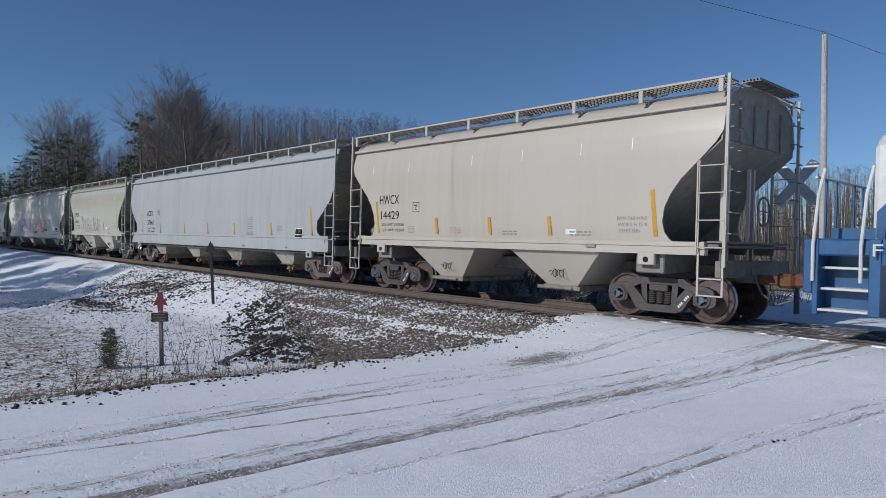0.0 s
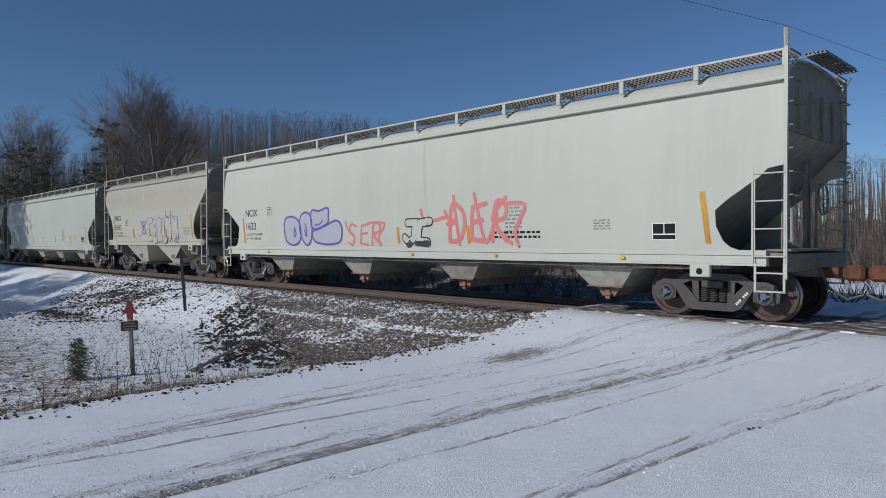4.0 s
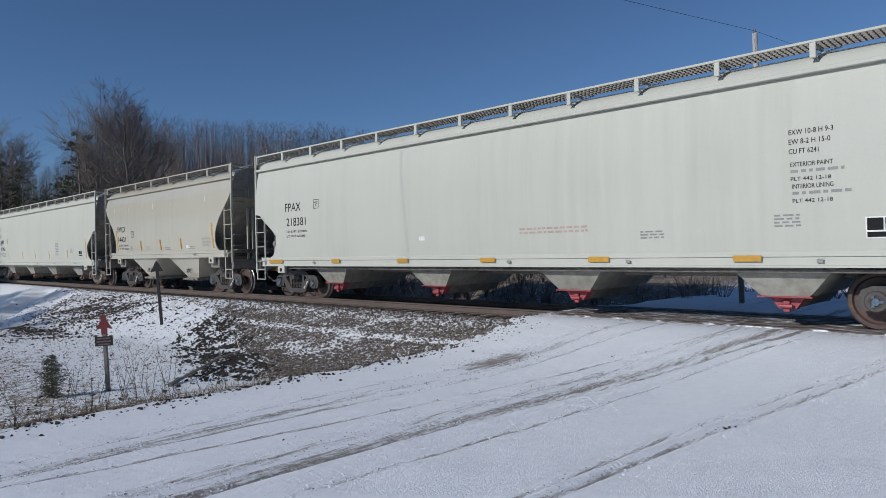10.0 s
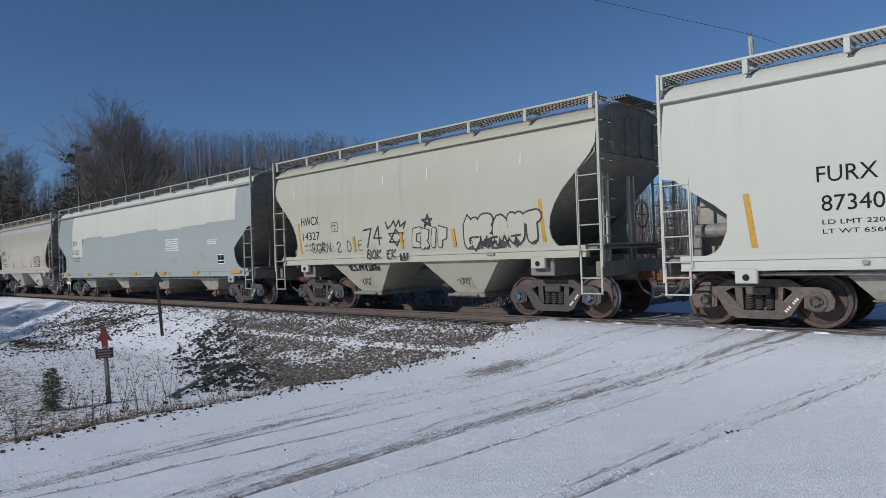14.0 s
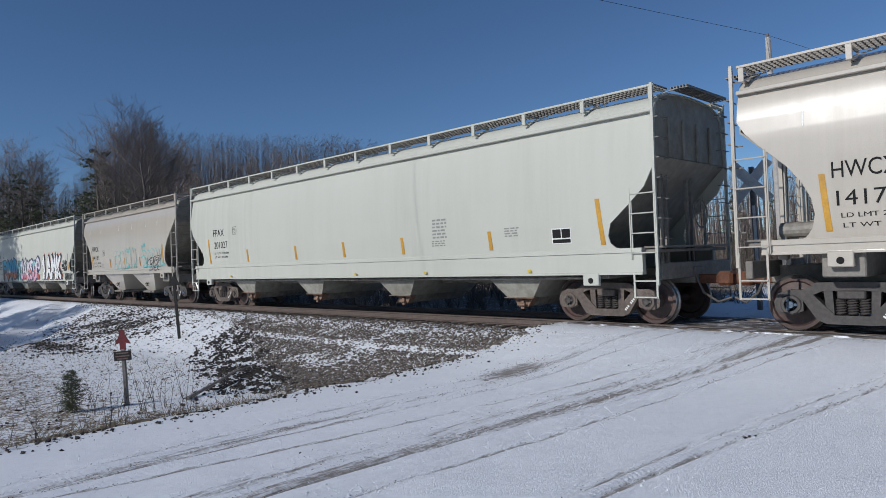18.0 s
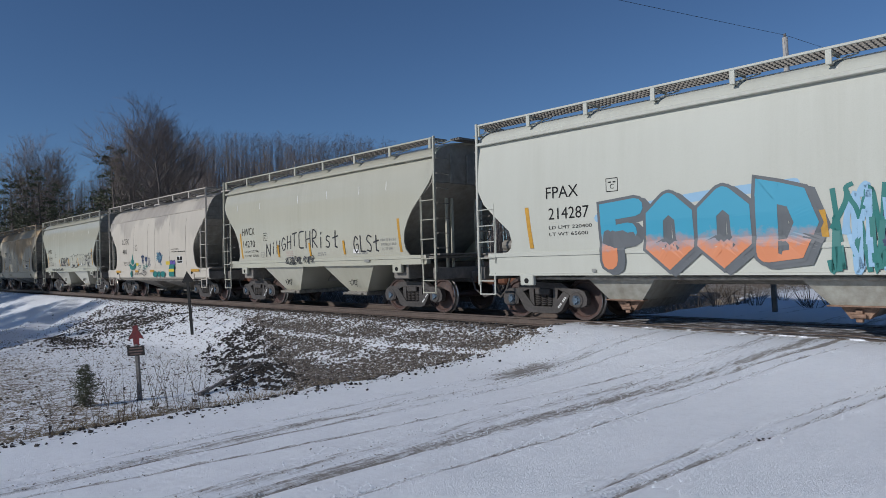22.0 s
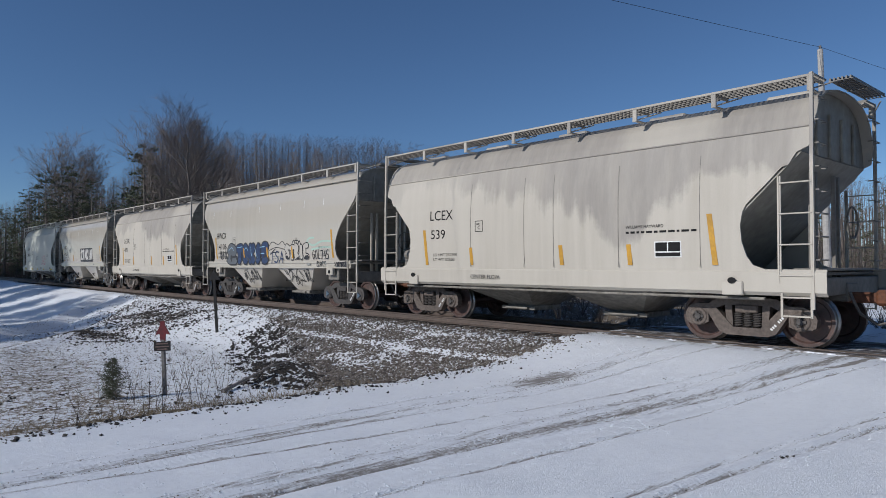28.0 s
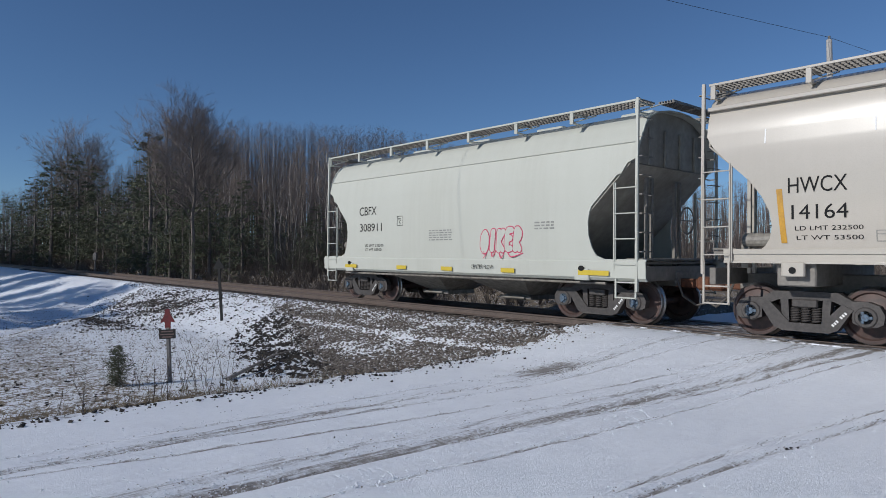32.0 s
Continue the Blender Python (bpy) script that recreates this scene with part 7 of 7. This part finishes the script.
def build_locomotive():
    lo = new("locomotive")
    part("deck", M().box(-9, 9, -1.5, 1.5, 1.35, 1.62, 0.03), LOCOBLUE, lo)
    part("side_sill", M().box(-8.03, 8.03, -1.53, -1.50, 1.22, 1.62, 0.005), LOCOBLUE, lo)
    part("fuel_tank", M().box(-2.6, 2.6, -1.35, 1.35, 0.42, 1.35, 0.15), BLACKSTEEL, lo)
    part("end_plate", M().box(-9.15, -9.0, -1.45, 1.45, 0.75, 1.62, 0.02), LOCOBLUE, lo)
    hood = [(-0.95, 1.62), (0.95, 1.62), (0.95, 3.9), (0.7, 4.15), (-0.7, 4.15), (-0.95, 3.9)]
    part("long_hood", M().loft([[(x, y, z) for y, z in hood] for x in (-5.6, 4.4)]), LOCOWHITE, lo, "white hood with a blue lower band")
    nose = [(-0.93, 1.62), (0.93, 1.62), (0.93, 3.10), (0.72, 3.28), (-0.72, 3.28), (-0.93, 3.10)]
    part("low_hood", M().loft([[(x, y * k, 1.62 + (z - 1.62) * k) for y, z in nose] for x, k in ((-8.32, 0.97), (-8.26, 1.0), (-5.6, 1.0))]), LOCOWHITE, lo, "white low hood with a striped end")
    for sgn in (-1, 1):
        part("nose_band", M().prism([(-8.27, 1.64), (-5.6, 1.64), (-5.6, 3.0), (-7.4, 2.95), (-8.1, 2.24), (-8.27, 2.05)], *sorted((sgn * 0.935, sgn * 0.95))), LOCOBLUE, lo)
    for k in range(7):
        part("end_stripe", M().prism([(-0.85 + 0.25 * k, 1.70), (-0.73 + 0.25 * k, 1.70), (-0.63 + 0.25 * k, 3.05), (-0.75 + 0.25 * k, 3.05)], -0.005, 0.005, pose(-8.33, 0, 0, 0, 0, 90)), BLACKSTEEL, lo)
    for sgn in (-1, 1):
        part("hood_band", M().box(-5.6, 4.4, *sorted((sgn * 0.955, sgn * 0.97)), 1.64, 2.5), LOCOBLUE, lo)
    part("cab", M().box(4.4, 6.9, -1.5, 1.5, 1.62, 4.4, 0.12), LOCOBLUE, lo)
    part("cab_window", M().box(4.9, 5.8, -1.515, -1.49, 3.1, 3.8, 0.03), BLACKSTEEL, lo)
    part("short_hood", M().box(6.9, 8.2, -0.95, 0.95, 1.62, 3.2, 0.2), LOCOBLUE, lo)
    word(lo, SPEC["two_bay"], "F", -8.13, 1.36, -8.0, 1.54, LOCOWHITE, 0.0, 0.02)
    for k in (-1, 1):
        for sgn in (-1, 1):
            st = part("stairs", M().box(*sorted((k * 8.98, k * 8.90)), *sorted((sgn * 1.0, sgn * 1.52)), 0.42, 1.62, 0.01), LOCOBLUE, lo)
            part("stair_side", M().box(*sorted((k * 8.20, k * 8.04)), *sorted((sgn * 1.0, sgn * 1.52)), 0.45, 1.62, 0.01), LOCOBLUE, lo)
            for i in range(4):
                z = 0.48 + i * 0.33
                tr = part("tread", M().box(*sorted((k * 8.92, k * 8.20)), *sorted((sgn * (1.50 - i * 0.08), sgn * (1.15 - i * 0.08))), z, z + 0.04, 0.008), LOCOWHITE, lo, "white-edged step")
                part("riser", M().box(*sorted((k * 8.92, k * 8.20)), *sorted((sgn * (1.16 - i * 0.08), sgn * (1.13 - i * 0.08))), z, z + 0.33), LOCOBLUE, lo)
            for x in (8.97, 8.30):
                part("handrail", M().tube([(k * x, sgn * 1.54, 0.95), (k * x, sgn * 1.56, 1.5), (k * (x - 0.05), sgn * 1.52, 2.3), (k * (x - 0.12), sgn * 1.48, 2.72)], 0.028, 8), LOCOWHITE, lo)
        part("coupler", M().box(*sorted((k * 9.1, k * 9.75)), -0.16, 0.16, 0.75, 1.0, 0.04), RUST, lo)
        part("end_rail", M().tube([(k * 9.0, -1.4, 2.6), (k * 9.0, 1.4, 2.6)], 0.022, 6), LOCOWHITE, lo)
        for y in (-0.95, -0.45, 0.45, 0.95):
            part("end_stanchion", M().tube([(k * 9.0, y, 1.6), (k * 9.0, y, 2.6)], 0.022, 6), LOCOBLUE, lo)
        b = build_bogie(False)
        b.parent = lo
        b.matrix_basis = pose(k * 6.0, 0, 0)
    for i in range(9):
        part("stanchion", M().tube([(-7 + i * 1.4, -1.5, 1.6), (-7 + i * 1.4, -1.5, 2.65)], 0.02, 6), LOCOWHITE, lo)
    part("side_rail", M().tube([(-7.7, -1.5, 2.68), (4.3, -1.5, 2.68)], 0.02, 6), LOCOWHITE, lo)
    tagged(lo, "blue and white diesel locomotive with white-edged stairs", "locomotive")
    MOVING.append((lo, 5.05))


build_locomotive()

# ---- wire, second pole, crossing sign ----
def build_wire():
    a, b = Vector((14.85, 26, 10.15)), Vector((-27.0, 0.8, 9.4))
    m = M()
    m.tube([a.lerp(b, t / 24) - Vector((0, 0, 0.35 * math.sin(math.pi * t / 24))) for t in range(25)], 0.007, 5)
    part("wire", m, BLACKP, pl, "thin dark overhead wire").matrix_parent_inverse = pl.matrix_basis.inverted()
    c = a + (a - b).normalized() * 30 + Vector((0, 0, -0.6))
    m = M().tube([a.lerp(c, t / 16) - Vector((0, 0, 0.25 * math.sin(math.pi * t / 16))) for t in range(17)], 0.007, 5)
    part("wire", m, BLACKP, pl, "thin dark overhead wire").matrix_parent_inverse = pl.matrix_basis.inverted()
    w = TRACK.inverted() @ b
    q = thing("utility_pole", "weathered wooden power pole at the far end of the wire", "utility pole", at=Matrix.Translation((b.x, b.y, gz(w.x, w.y))))
    part("pole", M().tube([(0, 0, -0.5), (0, 0, 5), (0, 0, b.z - gz(w.x, w.y))], 0.15, 12, 0.10), POLEWOOD, q)


build_wire()


def build_crossbuck():
    w = TRACK.inverted() @ Vector((7.95, 15.0, 0))
    c = thing("crossing_sign", "white crossbuck boards on a steel post at the crossing", "road sign", at=TRACK @ pose(w.x, w.y, gz(w.x, w.y)))
    part("post", M().box(-0.05, 0.05, 0.02, 0.12, -0.3, 3.3, 0.01), POST, c)
    for k in (-1, 1):
        part("blade", M().box(-0.61, 0.61, -0.012 * k - 0.012, -0.012 * k + 0.008, -0.115, 0.115, 0.004), LABELW, c, "", pose(0, 0, 2.95, 0, k * 48, 0))
        part("reflector_strip", M().box(0.02 * k - 0.03, 0.02 * k + 0.03, 0.0, 0.02, 0.8, 2.4), LABELW, c) if k > 0 else None


build_crossbuck()


# ---- stones, clods, weeds ----
def inside(fn, n, seed, s0, s1, a0, a1):
    q, r, out = np.random.RandomState(seed), random.Random(seed), []
    while len(out) < n:
        s, a = q.uniform(s0, s1, 20000), q.uniform(a0, a1, 20000)
        ok = q.uniform(0, 1, 20000) < fn(s, a)
        out += [(float(x), -float(k), r) for x, k in zip(s[ok], a[ok])]
    return out[:n]


OCTA = [(0, 2, 4), (2, 1, 4), (1, 3, 4), (3, 0, 4), (2, 0, 5), (1, 2, 5), (3, 1, 5), (0, 3, 5)]


def pebble(m, r, s, y, size, z=None, flat=0.7):
    z = gz(s, y) if z is None else z
    q = Euler((r.uniform(0, 6), r.uniform(0, 6), r.uniform(0, 6))).to_matrix()
    vs = []
    for v in ((1, 0, 0), (-1, 0, 0), (0, 1, 0), (0, -1, 0), (0, 0, 1), (0, 0, -1)):
        p = q @ (Vector(v) * size * r.uniform(0.6, 1.2))
        vs.append((s + p.x, y + p.y, z + size * 0.25 + p.z * flat))
    m.add(vs, OCTA)


def stuff(name, m, mat, label, category):
    ob = new(name, mesh_of(name, m, mat, 0, False))
    ob.matrix_basis = TRACK
    return tagged(ob, label, category, "", "stuff")


def island_stone(name, stops, rough=0.85):
    n = N(name)
    k = n.noise(40, 4, 0.6, n.pos())
    col = n.mix(n.math("MULTIPLY", k, 0.4), n.ramp(n.island(), stops), tuple(c * 0.6 for c in stops[0][1]))
    return n.done(col, rough, 0.0, k, 0.3, 0.004)


STONE = island_stone("ballast_stone", [(0.0, (0.058, 0.047, 0.039)), (0.45, (0.135, 0.112, 0.094)), (0.8, (0.20, 0.172, 0.148)), (1.0, (0.34, 0.315, 0.29))])
CLOD = island_stone("dark_earth_clods", [(0.0, (0.013, 0.011, 0.010)), (0.7, (0.034, 0.028, 0.024)), (1.0, (0.08, 0.066, 0.055))])
SNOWCLOD = plain("snow_clods", (0.74, 0.76, 0.80), (0.60, 0.63, 0.68), 40, 0.85)


def scatter():
    m = M()
    rim = lambda s: np.interp(s, [-24, -21, -18.6, -15.9, -12.7, -8.2, -6], [1.9, 2.3, 3.0, 4.1, 5.3, 7.9, 8.2])
    g = lambda s, a: (1 - road_mask(s, -a)) * smooth(1.9, 2.4, a) * smooth(rim(s) + 0.3, rim(s) - 0.4, a) * np.where(np.abs(a - 3.1) < 0.14, 0.3, 1.0) * np.where(wave(s, a, 2.6, 17) > -0.25, 1.0, 0.3)
    for s, y, r in inside(g, 15500, 5, -23, -8.0, 1.9, 8.2):
        pebble(m, r, s, y, r.uniform(0.014, 0.042))
    g2 = lambda s, a: (0.8 * np.exp(-(((s + 27.6) / 3.8) ** 2 + ((a - 3.5) / 1.2) ** 2)) + 0.7 * np.exp(-(((s + 26.0) / 2.3) ** 2 + ((a - 6.4) / 0.8) ** 2))) * np.where(wave(s, a, 2.2, 27) > -0.1, 1.0, 0.25)
    for s, y, r in inside(g2, 2300, 6, -38, -16, 1.9, 10):
        pebble(m, r, s, y, 0.015 + 0.04 * r.random() ** 2)
    g3 = lambda s, a: np.where((s > -8.4) & (s < 3), 0.0, 0.25 + 0.75 * smooth(-24, -15, s))
    for s, y, r in inside(g3, 2400, 7, -38, -8.3, 0.85, 2.1):
        pebble(m, r, s, y, r.uniform(0.025, 0.05))
    for i in range(900):
        r = random.Random(60000 + i)
        a = r.uniform(2.3, 8.6)
        pebble(m, r, -8.35 + 0.6 * r.gauss(0, 0.6) + 0.07 * (6 - a), -a, 0.008 + 0.024 * r.random() ** 2)
    stuff("ballast_stones", m, STONE, "brown-grey crushed ballast stones beside the rails", "gravel")
    m = M()
    g4 = lambda s, a: smooth(rim(s) - 0.6, rim(s) + 0.3, a) * smooth(rim(s) + 2.0, rim(s) + 0.7, a) * smooth(-20.3, -18, s) * smooth(-10.2, -12.4, s) * np.where(wave((0.67 * s - 0.742 * a) * 1.6, (-0.742 * s - 0.67 * a) * 3.6, 1.0, 24) > -0.10, 1.0, 0.30) * np.where(wave(s * 9.0, a * 17.0, 1.0, 28) > 0.08, 1.0, 0.10)
    for s, y, r in inside(g4, 4300, 8, -20.5, -10, 2.4, 9):
        pebble(m, r, s, y, 0.014 + 0.042 * r.random() ** 2, None, 0.8)
    for s, y, r in inside(g2, 3200, 9, -38, -16, 1.9, 10):
        pebble(m, r, s, y, 0.016 + 0.05 * r.random() ** 2, None, 0.7)
    for i in range(1100):
        r = random.Random(900 + i)
        a = r.uniform(4.5, 14)
        pebble(m, r, -7.9 + r.gauss(0, 0.24), -a, 0.009 + 0.034 * r.random() ** 3)
    for i in range(3000):
        r = random.Random(40000 + i)
        s, a = r.uniform(-36, -9.5), r.uniform(2.6, 13)
        pebble(m, r, s, -a, 0.012 + 0.03 * r.random() ** 2, None, 0.6)
    for s, a, k in ((-4.9, 4.35, 0.03), (-2.25, 7.1, 0.035), (-5.15, 9.6, 0.022), (-2.05, 5.4, 0.03), (-0.55, 8.6, 0.03), (-1.9, 5.0, 0.028), (-6.9, 9.9, 0.018), (-7.3, 9.0, 0.018), (-2.2, 9.4, 0.022)):
        r = random.Random(int(a * 100))
        for j in range(3):
            pebble(m, r, s + r.uniform(-0.05, 0.05), -a + r.uniform(-0.10, 0.10), k * r.uniform(0.35, 0.7), None, 0.5)
    stuff("earth_clods", m, CLOD, "dark frozen earth clods and small stones on snow", "clods")
    m = M()
    r = random.Random(12)
    for i in range(9000):
        rut, a = RUTS[r.choice((0, 1, 1, 2, 4, 4, 5, 5, 6, 6, 7, 7, 9))], 2.4 + 11 * r.random() ** 1.3
        s = float(rut_s(rut, -a)) + r.gauss(0, 1) * (rut[2] * 1.3 + 0.05)
        pebble(m, r, s, -a, 0.004 + 0.009 * r.random() ** 2)
    stuff("snow_crumbs", m, SNOWCLOD, "crumbs of packed snow along the wheel tracks", "snow")
    m = M()
    for i in range(4200):
        rut, a = RUTS[r.choice((0, 1, 1, 1, 2, 2, 3, 4, 4, 5, 5, 6, 6, 7, 8, 9, 9))], 2.2 + 11.5 * r.random() ** 1.2
        s = float(rut_s(rut, -a)) + r.gauss(0, 0.7) * rut[2]
        pebble(m, r, s, -a, 0.003 + 0.009 * r.random() ** 2, None, 0.5)
    for i in range(500):
        s, a = -6.3 + r.gauss(0, 0.22), 5.3 + r.gauss(0, 0.6)
        pebble(m, r, s, -a, 0.005 + 0.012 * r.random() ** 2, None, 0.5)
    stuff("road_grit", m, STONE, "dark grit in the wheel tracks of the snowy road", "grit")


scatter()
STRAW = island_stone("dry_grass", [(0.0, (0.16, 0.115, 0.06)), (0.5, (0.27, 0.205, 0.115)), (1.0, (0.36, 0.29, 0.18))])
BRUSH = island_stone("bare_brush", [(0.0, (0.07, 0.055, 0.044)), (0.6, (0.15, 0.118, 0.094)), (1.0, (0.26, 0.215, 0.175))])


def grow():
    m = M()
    g = lambda s, a: np.where(a > 5.5, np.exp(-((s + 9.5) / 0.75) ** 2) * (0.35 + 0.65 * np.exp(-((a - 9.0) / 2.2) ** 2)), 0.12 * np.exp(-((s + 8.8) / 0.4) ** 2))
    for s, y, r in inside(g, 8500, 31, -12.5, -8.1, 3, 16):
        p = Vector((s, y, gz(s, y)))
        h = r.uniform(0.04, 0.16)
        spike(m, p, p + Vector((r.uniform(-0.9, 0.9), r.uniform(-0.9, 0.9), 1)) * h, 0.0045)
    for i in range(8500):
        r = random.Random(5000 + i)
        s, a = r.uniform(-34, -9.5), r.uniform(5.5, 17)
        p = Vector((s, -a, gz(s, -a)))
        spike(m, p, p + Vector((r.uniform(-0.8, 0.8), r.uniform(-0.8, 0.8), 1)) * r.uniform(0.02, 0.09), 0.004)
    stuff("dry_grass", m, STRAW, "dry straw-coloured grass standing out of thin snow", "grass")
    m = M()
    for i in range(46):
        r = random.Random(300 + i)
        s, a = -10.6 + r.gauss(0, 0.75), 9.0 + r.gauss(0, 0.8)
        p = Vector((s, -a, gz(s, -a)))
        top = p + Vector((r.uniform(-0.25, 0.25), r.uniform(-0.25, 0.25), r.uniform(0.35, 0.95)))
        spike(m, p, top, 0.006)
        for j in range(5):
            q = p.lerp(top, r.uniform(0.4, 1.0))
            spike(m, q, q + Vector((r.uniform(-0.12, 0.12), r.uniform(-0.12, 0.12), r.uniform(0.03, 0.16))), 0.004)
    for i in range(230):
        r = random.Random(700 + i)
        s, y = r.uniform(-46, -4.5), r.uniform(4.2, 9.5)
        p = Vector((s, y, gz(s, y)))
        for j in range(14):
            d = Vector((r.uniform(-0.8, 0.8), r.uniform(-0.8, 0.8), r.uniform(0.4, 1.2)))
            spike(m, p + Vector((d.x * 0.2, d.y * 0.2, 0)), p + d * r.uniform(0.4, 1.0), 0.010)
    stuff("weed_stalks", m, BRUSH, "thin leafless weed stalks", "weeds")
    m = M()
    for i in range(3700):
        r = random.Random(20000 + i)
        s, y = r.uniform(-170, -4), r.uniform(8.5, 26) if i < 2600 else r.uniform(5.0, 11)
        if s > -12 and y < 14:
            continue
        p = Vector((s, y, gz(s, y)))
        h = (0.8 + 4.2 * r.random() ** 1.6) if i < 2600 else r.uniform(0.5, 1.7)
        for j in range(9):
            d = Vector((r.uniform(-0.5, 0.5), r.uniform(-0.5, 0.5), 1))
            q = p + d * h * r.uniform(0.5, 1.0)
            spike(m, p, q, 0.018)
            spike(m, p.lerp(q, 0.6), p.lerp(q, 0.6) + Vector((r.uniform(-0.5, 0.5), r.uniform(-0.5, 0.5), r.uniform(0.1, 0.7))) * h * 0.4, 0.010)
    stuff("undergrowth", m, BRUSH, "dense dark brushwood at the foot of the wood", "brush")


grow()
p = spot(-0.497, 11.2)
fir = needle_tree(97, 0.80, 0.22, 0.02, 0.34, 0.5, 0.05)
fir.name = "spruce_seedling"
fir.matrix_basis = Matrix.Translation(p) @ Matrix.Diagonal((1.0, 1.0, 0.85, 1))
tagged(fir, "small bushy evergreen seedling standing in snow", "tree")
a, b = spot(-0.3327, 11.8), spot(-0.2332, 15.9)
DRYWOOD = plain("bleached_dead_wood", (0.34, 0.315, 0.29), (0.17, 0.15, 0.135), 16, 0.85)
branch = thing("fallen_branch", "long bleached dead branch lying on the snow", "branch")
part("stem", M().tube([a + Vector((0, 0, 0.03)), a.lerp(b, 0.3) + Vector((0.04, 0, 0.09)), a.lerp(b, 0.65) + Vector((0, 0.08, 0.12)), b + Vector((0, 0, 0.07))], 0.036, 6, 0.012), DRYWOOD, branch)
for f, dx, dz in ((0.45, 0.35, 0.22), (0.68, -0.12, 0.26), (0.85, 0.30, 0.10)):
    q = a.lerp(b, f) + Vector((0, 0.03, 0.09))
    part("twig", M().tube([q, q + Vector((dx * 0.5, 0.12, dz * 0.6)), q + Vector((dx, 0.3, dz))], 0.012, 5, 0.004), DRYWOOD, branch)


# ---- what moves ----
RUN = [(0, 0.0), (1, 11.47), (2.5, 28.96), (4.5, 52.47), (6, 70.09), (7, 81.61), (8, 93.24), (9, 105.16), (10, 117.03), (11, 128.96), (12, 140.47),
       (13, 152.15), (14, 164.01), (17, 198.94), (18, 210.61), (19, 222.70), (20, 234.41), (21, 246.46), (22, 258.27), (23, 270.45), (24, 282.28),
       (25, 294.03), (28, 330.19), (29, 341.86), (30, 353.60), (31, 365.66), (32, 377.30)]


def run_at(t):
    return float(np.interp(t, [a for a, _ in RUN], [b for _, b in RUN]))


def motions():
    """The train rolls by; all its wheels turn alike."""
    for car, at in MOVING:
        rows = []
        for t, run in RUN:
            s = at + run
            tilt = math.degrees(math.atan2(rail_z(s + 5) - rail_z(s - 5), 10))
            rows.append((t, TRACK @ pose(s, 0, rail_z(s), 0, -tilt, 0)))
        walk(car, rows)
    first = {}
    times = [i / 30 for i in range(961)]
    for ws, k in AXLES:
        if k not in first:
            walk(ws, [(t, pose(k * 0.889, 0, WHEEL_R, 0, math.degrees(run_at(t) / WHEEL_R), 0)) for t in times])
            first[k] = ws
        else:
            ws.rotation_mode = "QUATERNION"
            ws.animation_data_create()
            ws.animation_data.action = first[k].animation_data.action
            ws.animation_data.action_slot = first[k].animation_data.action_slot


motions()
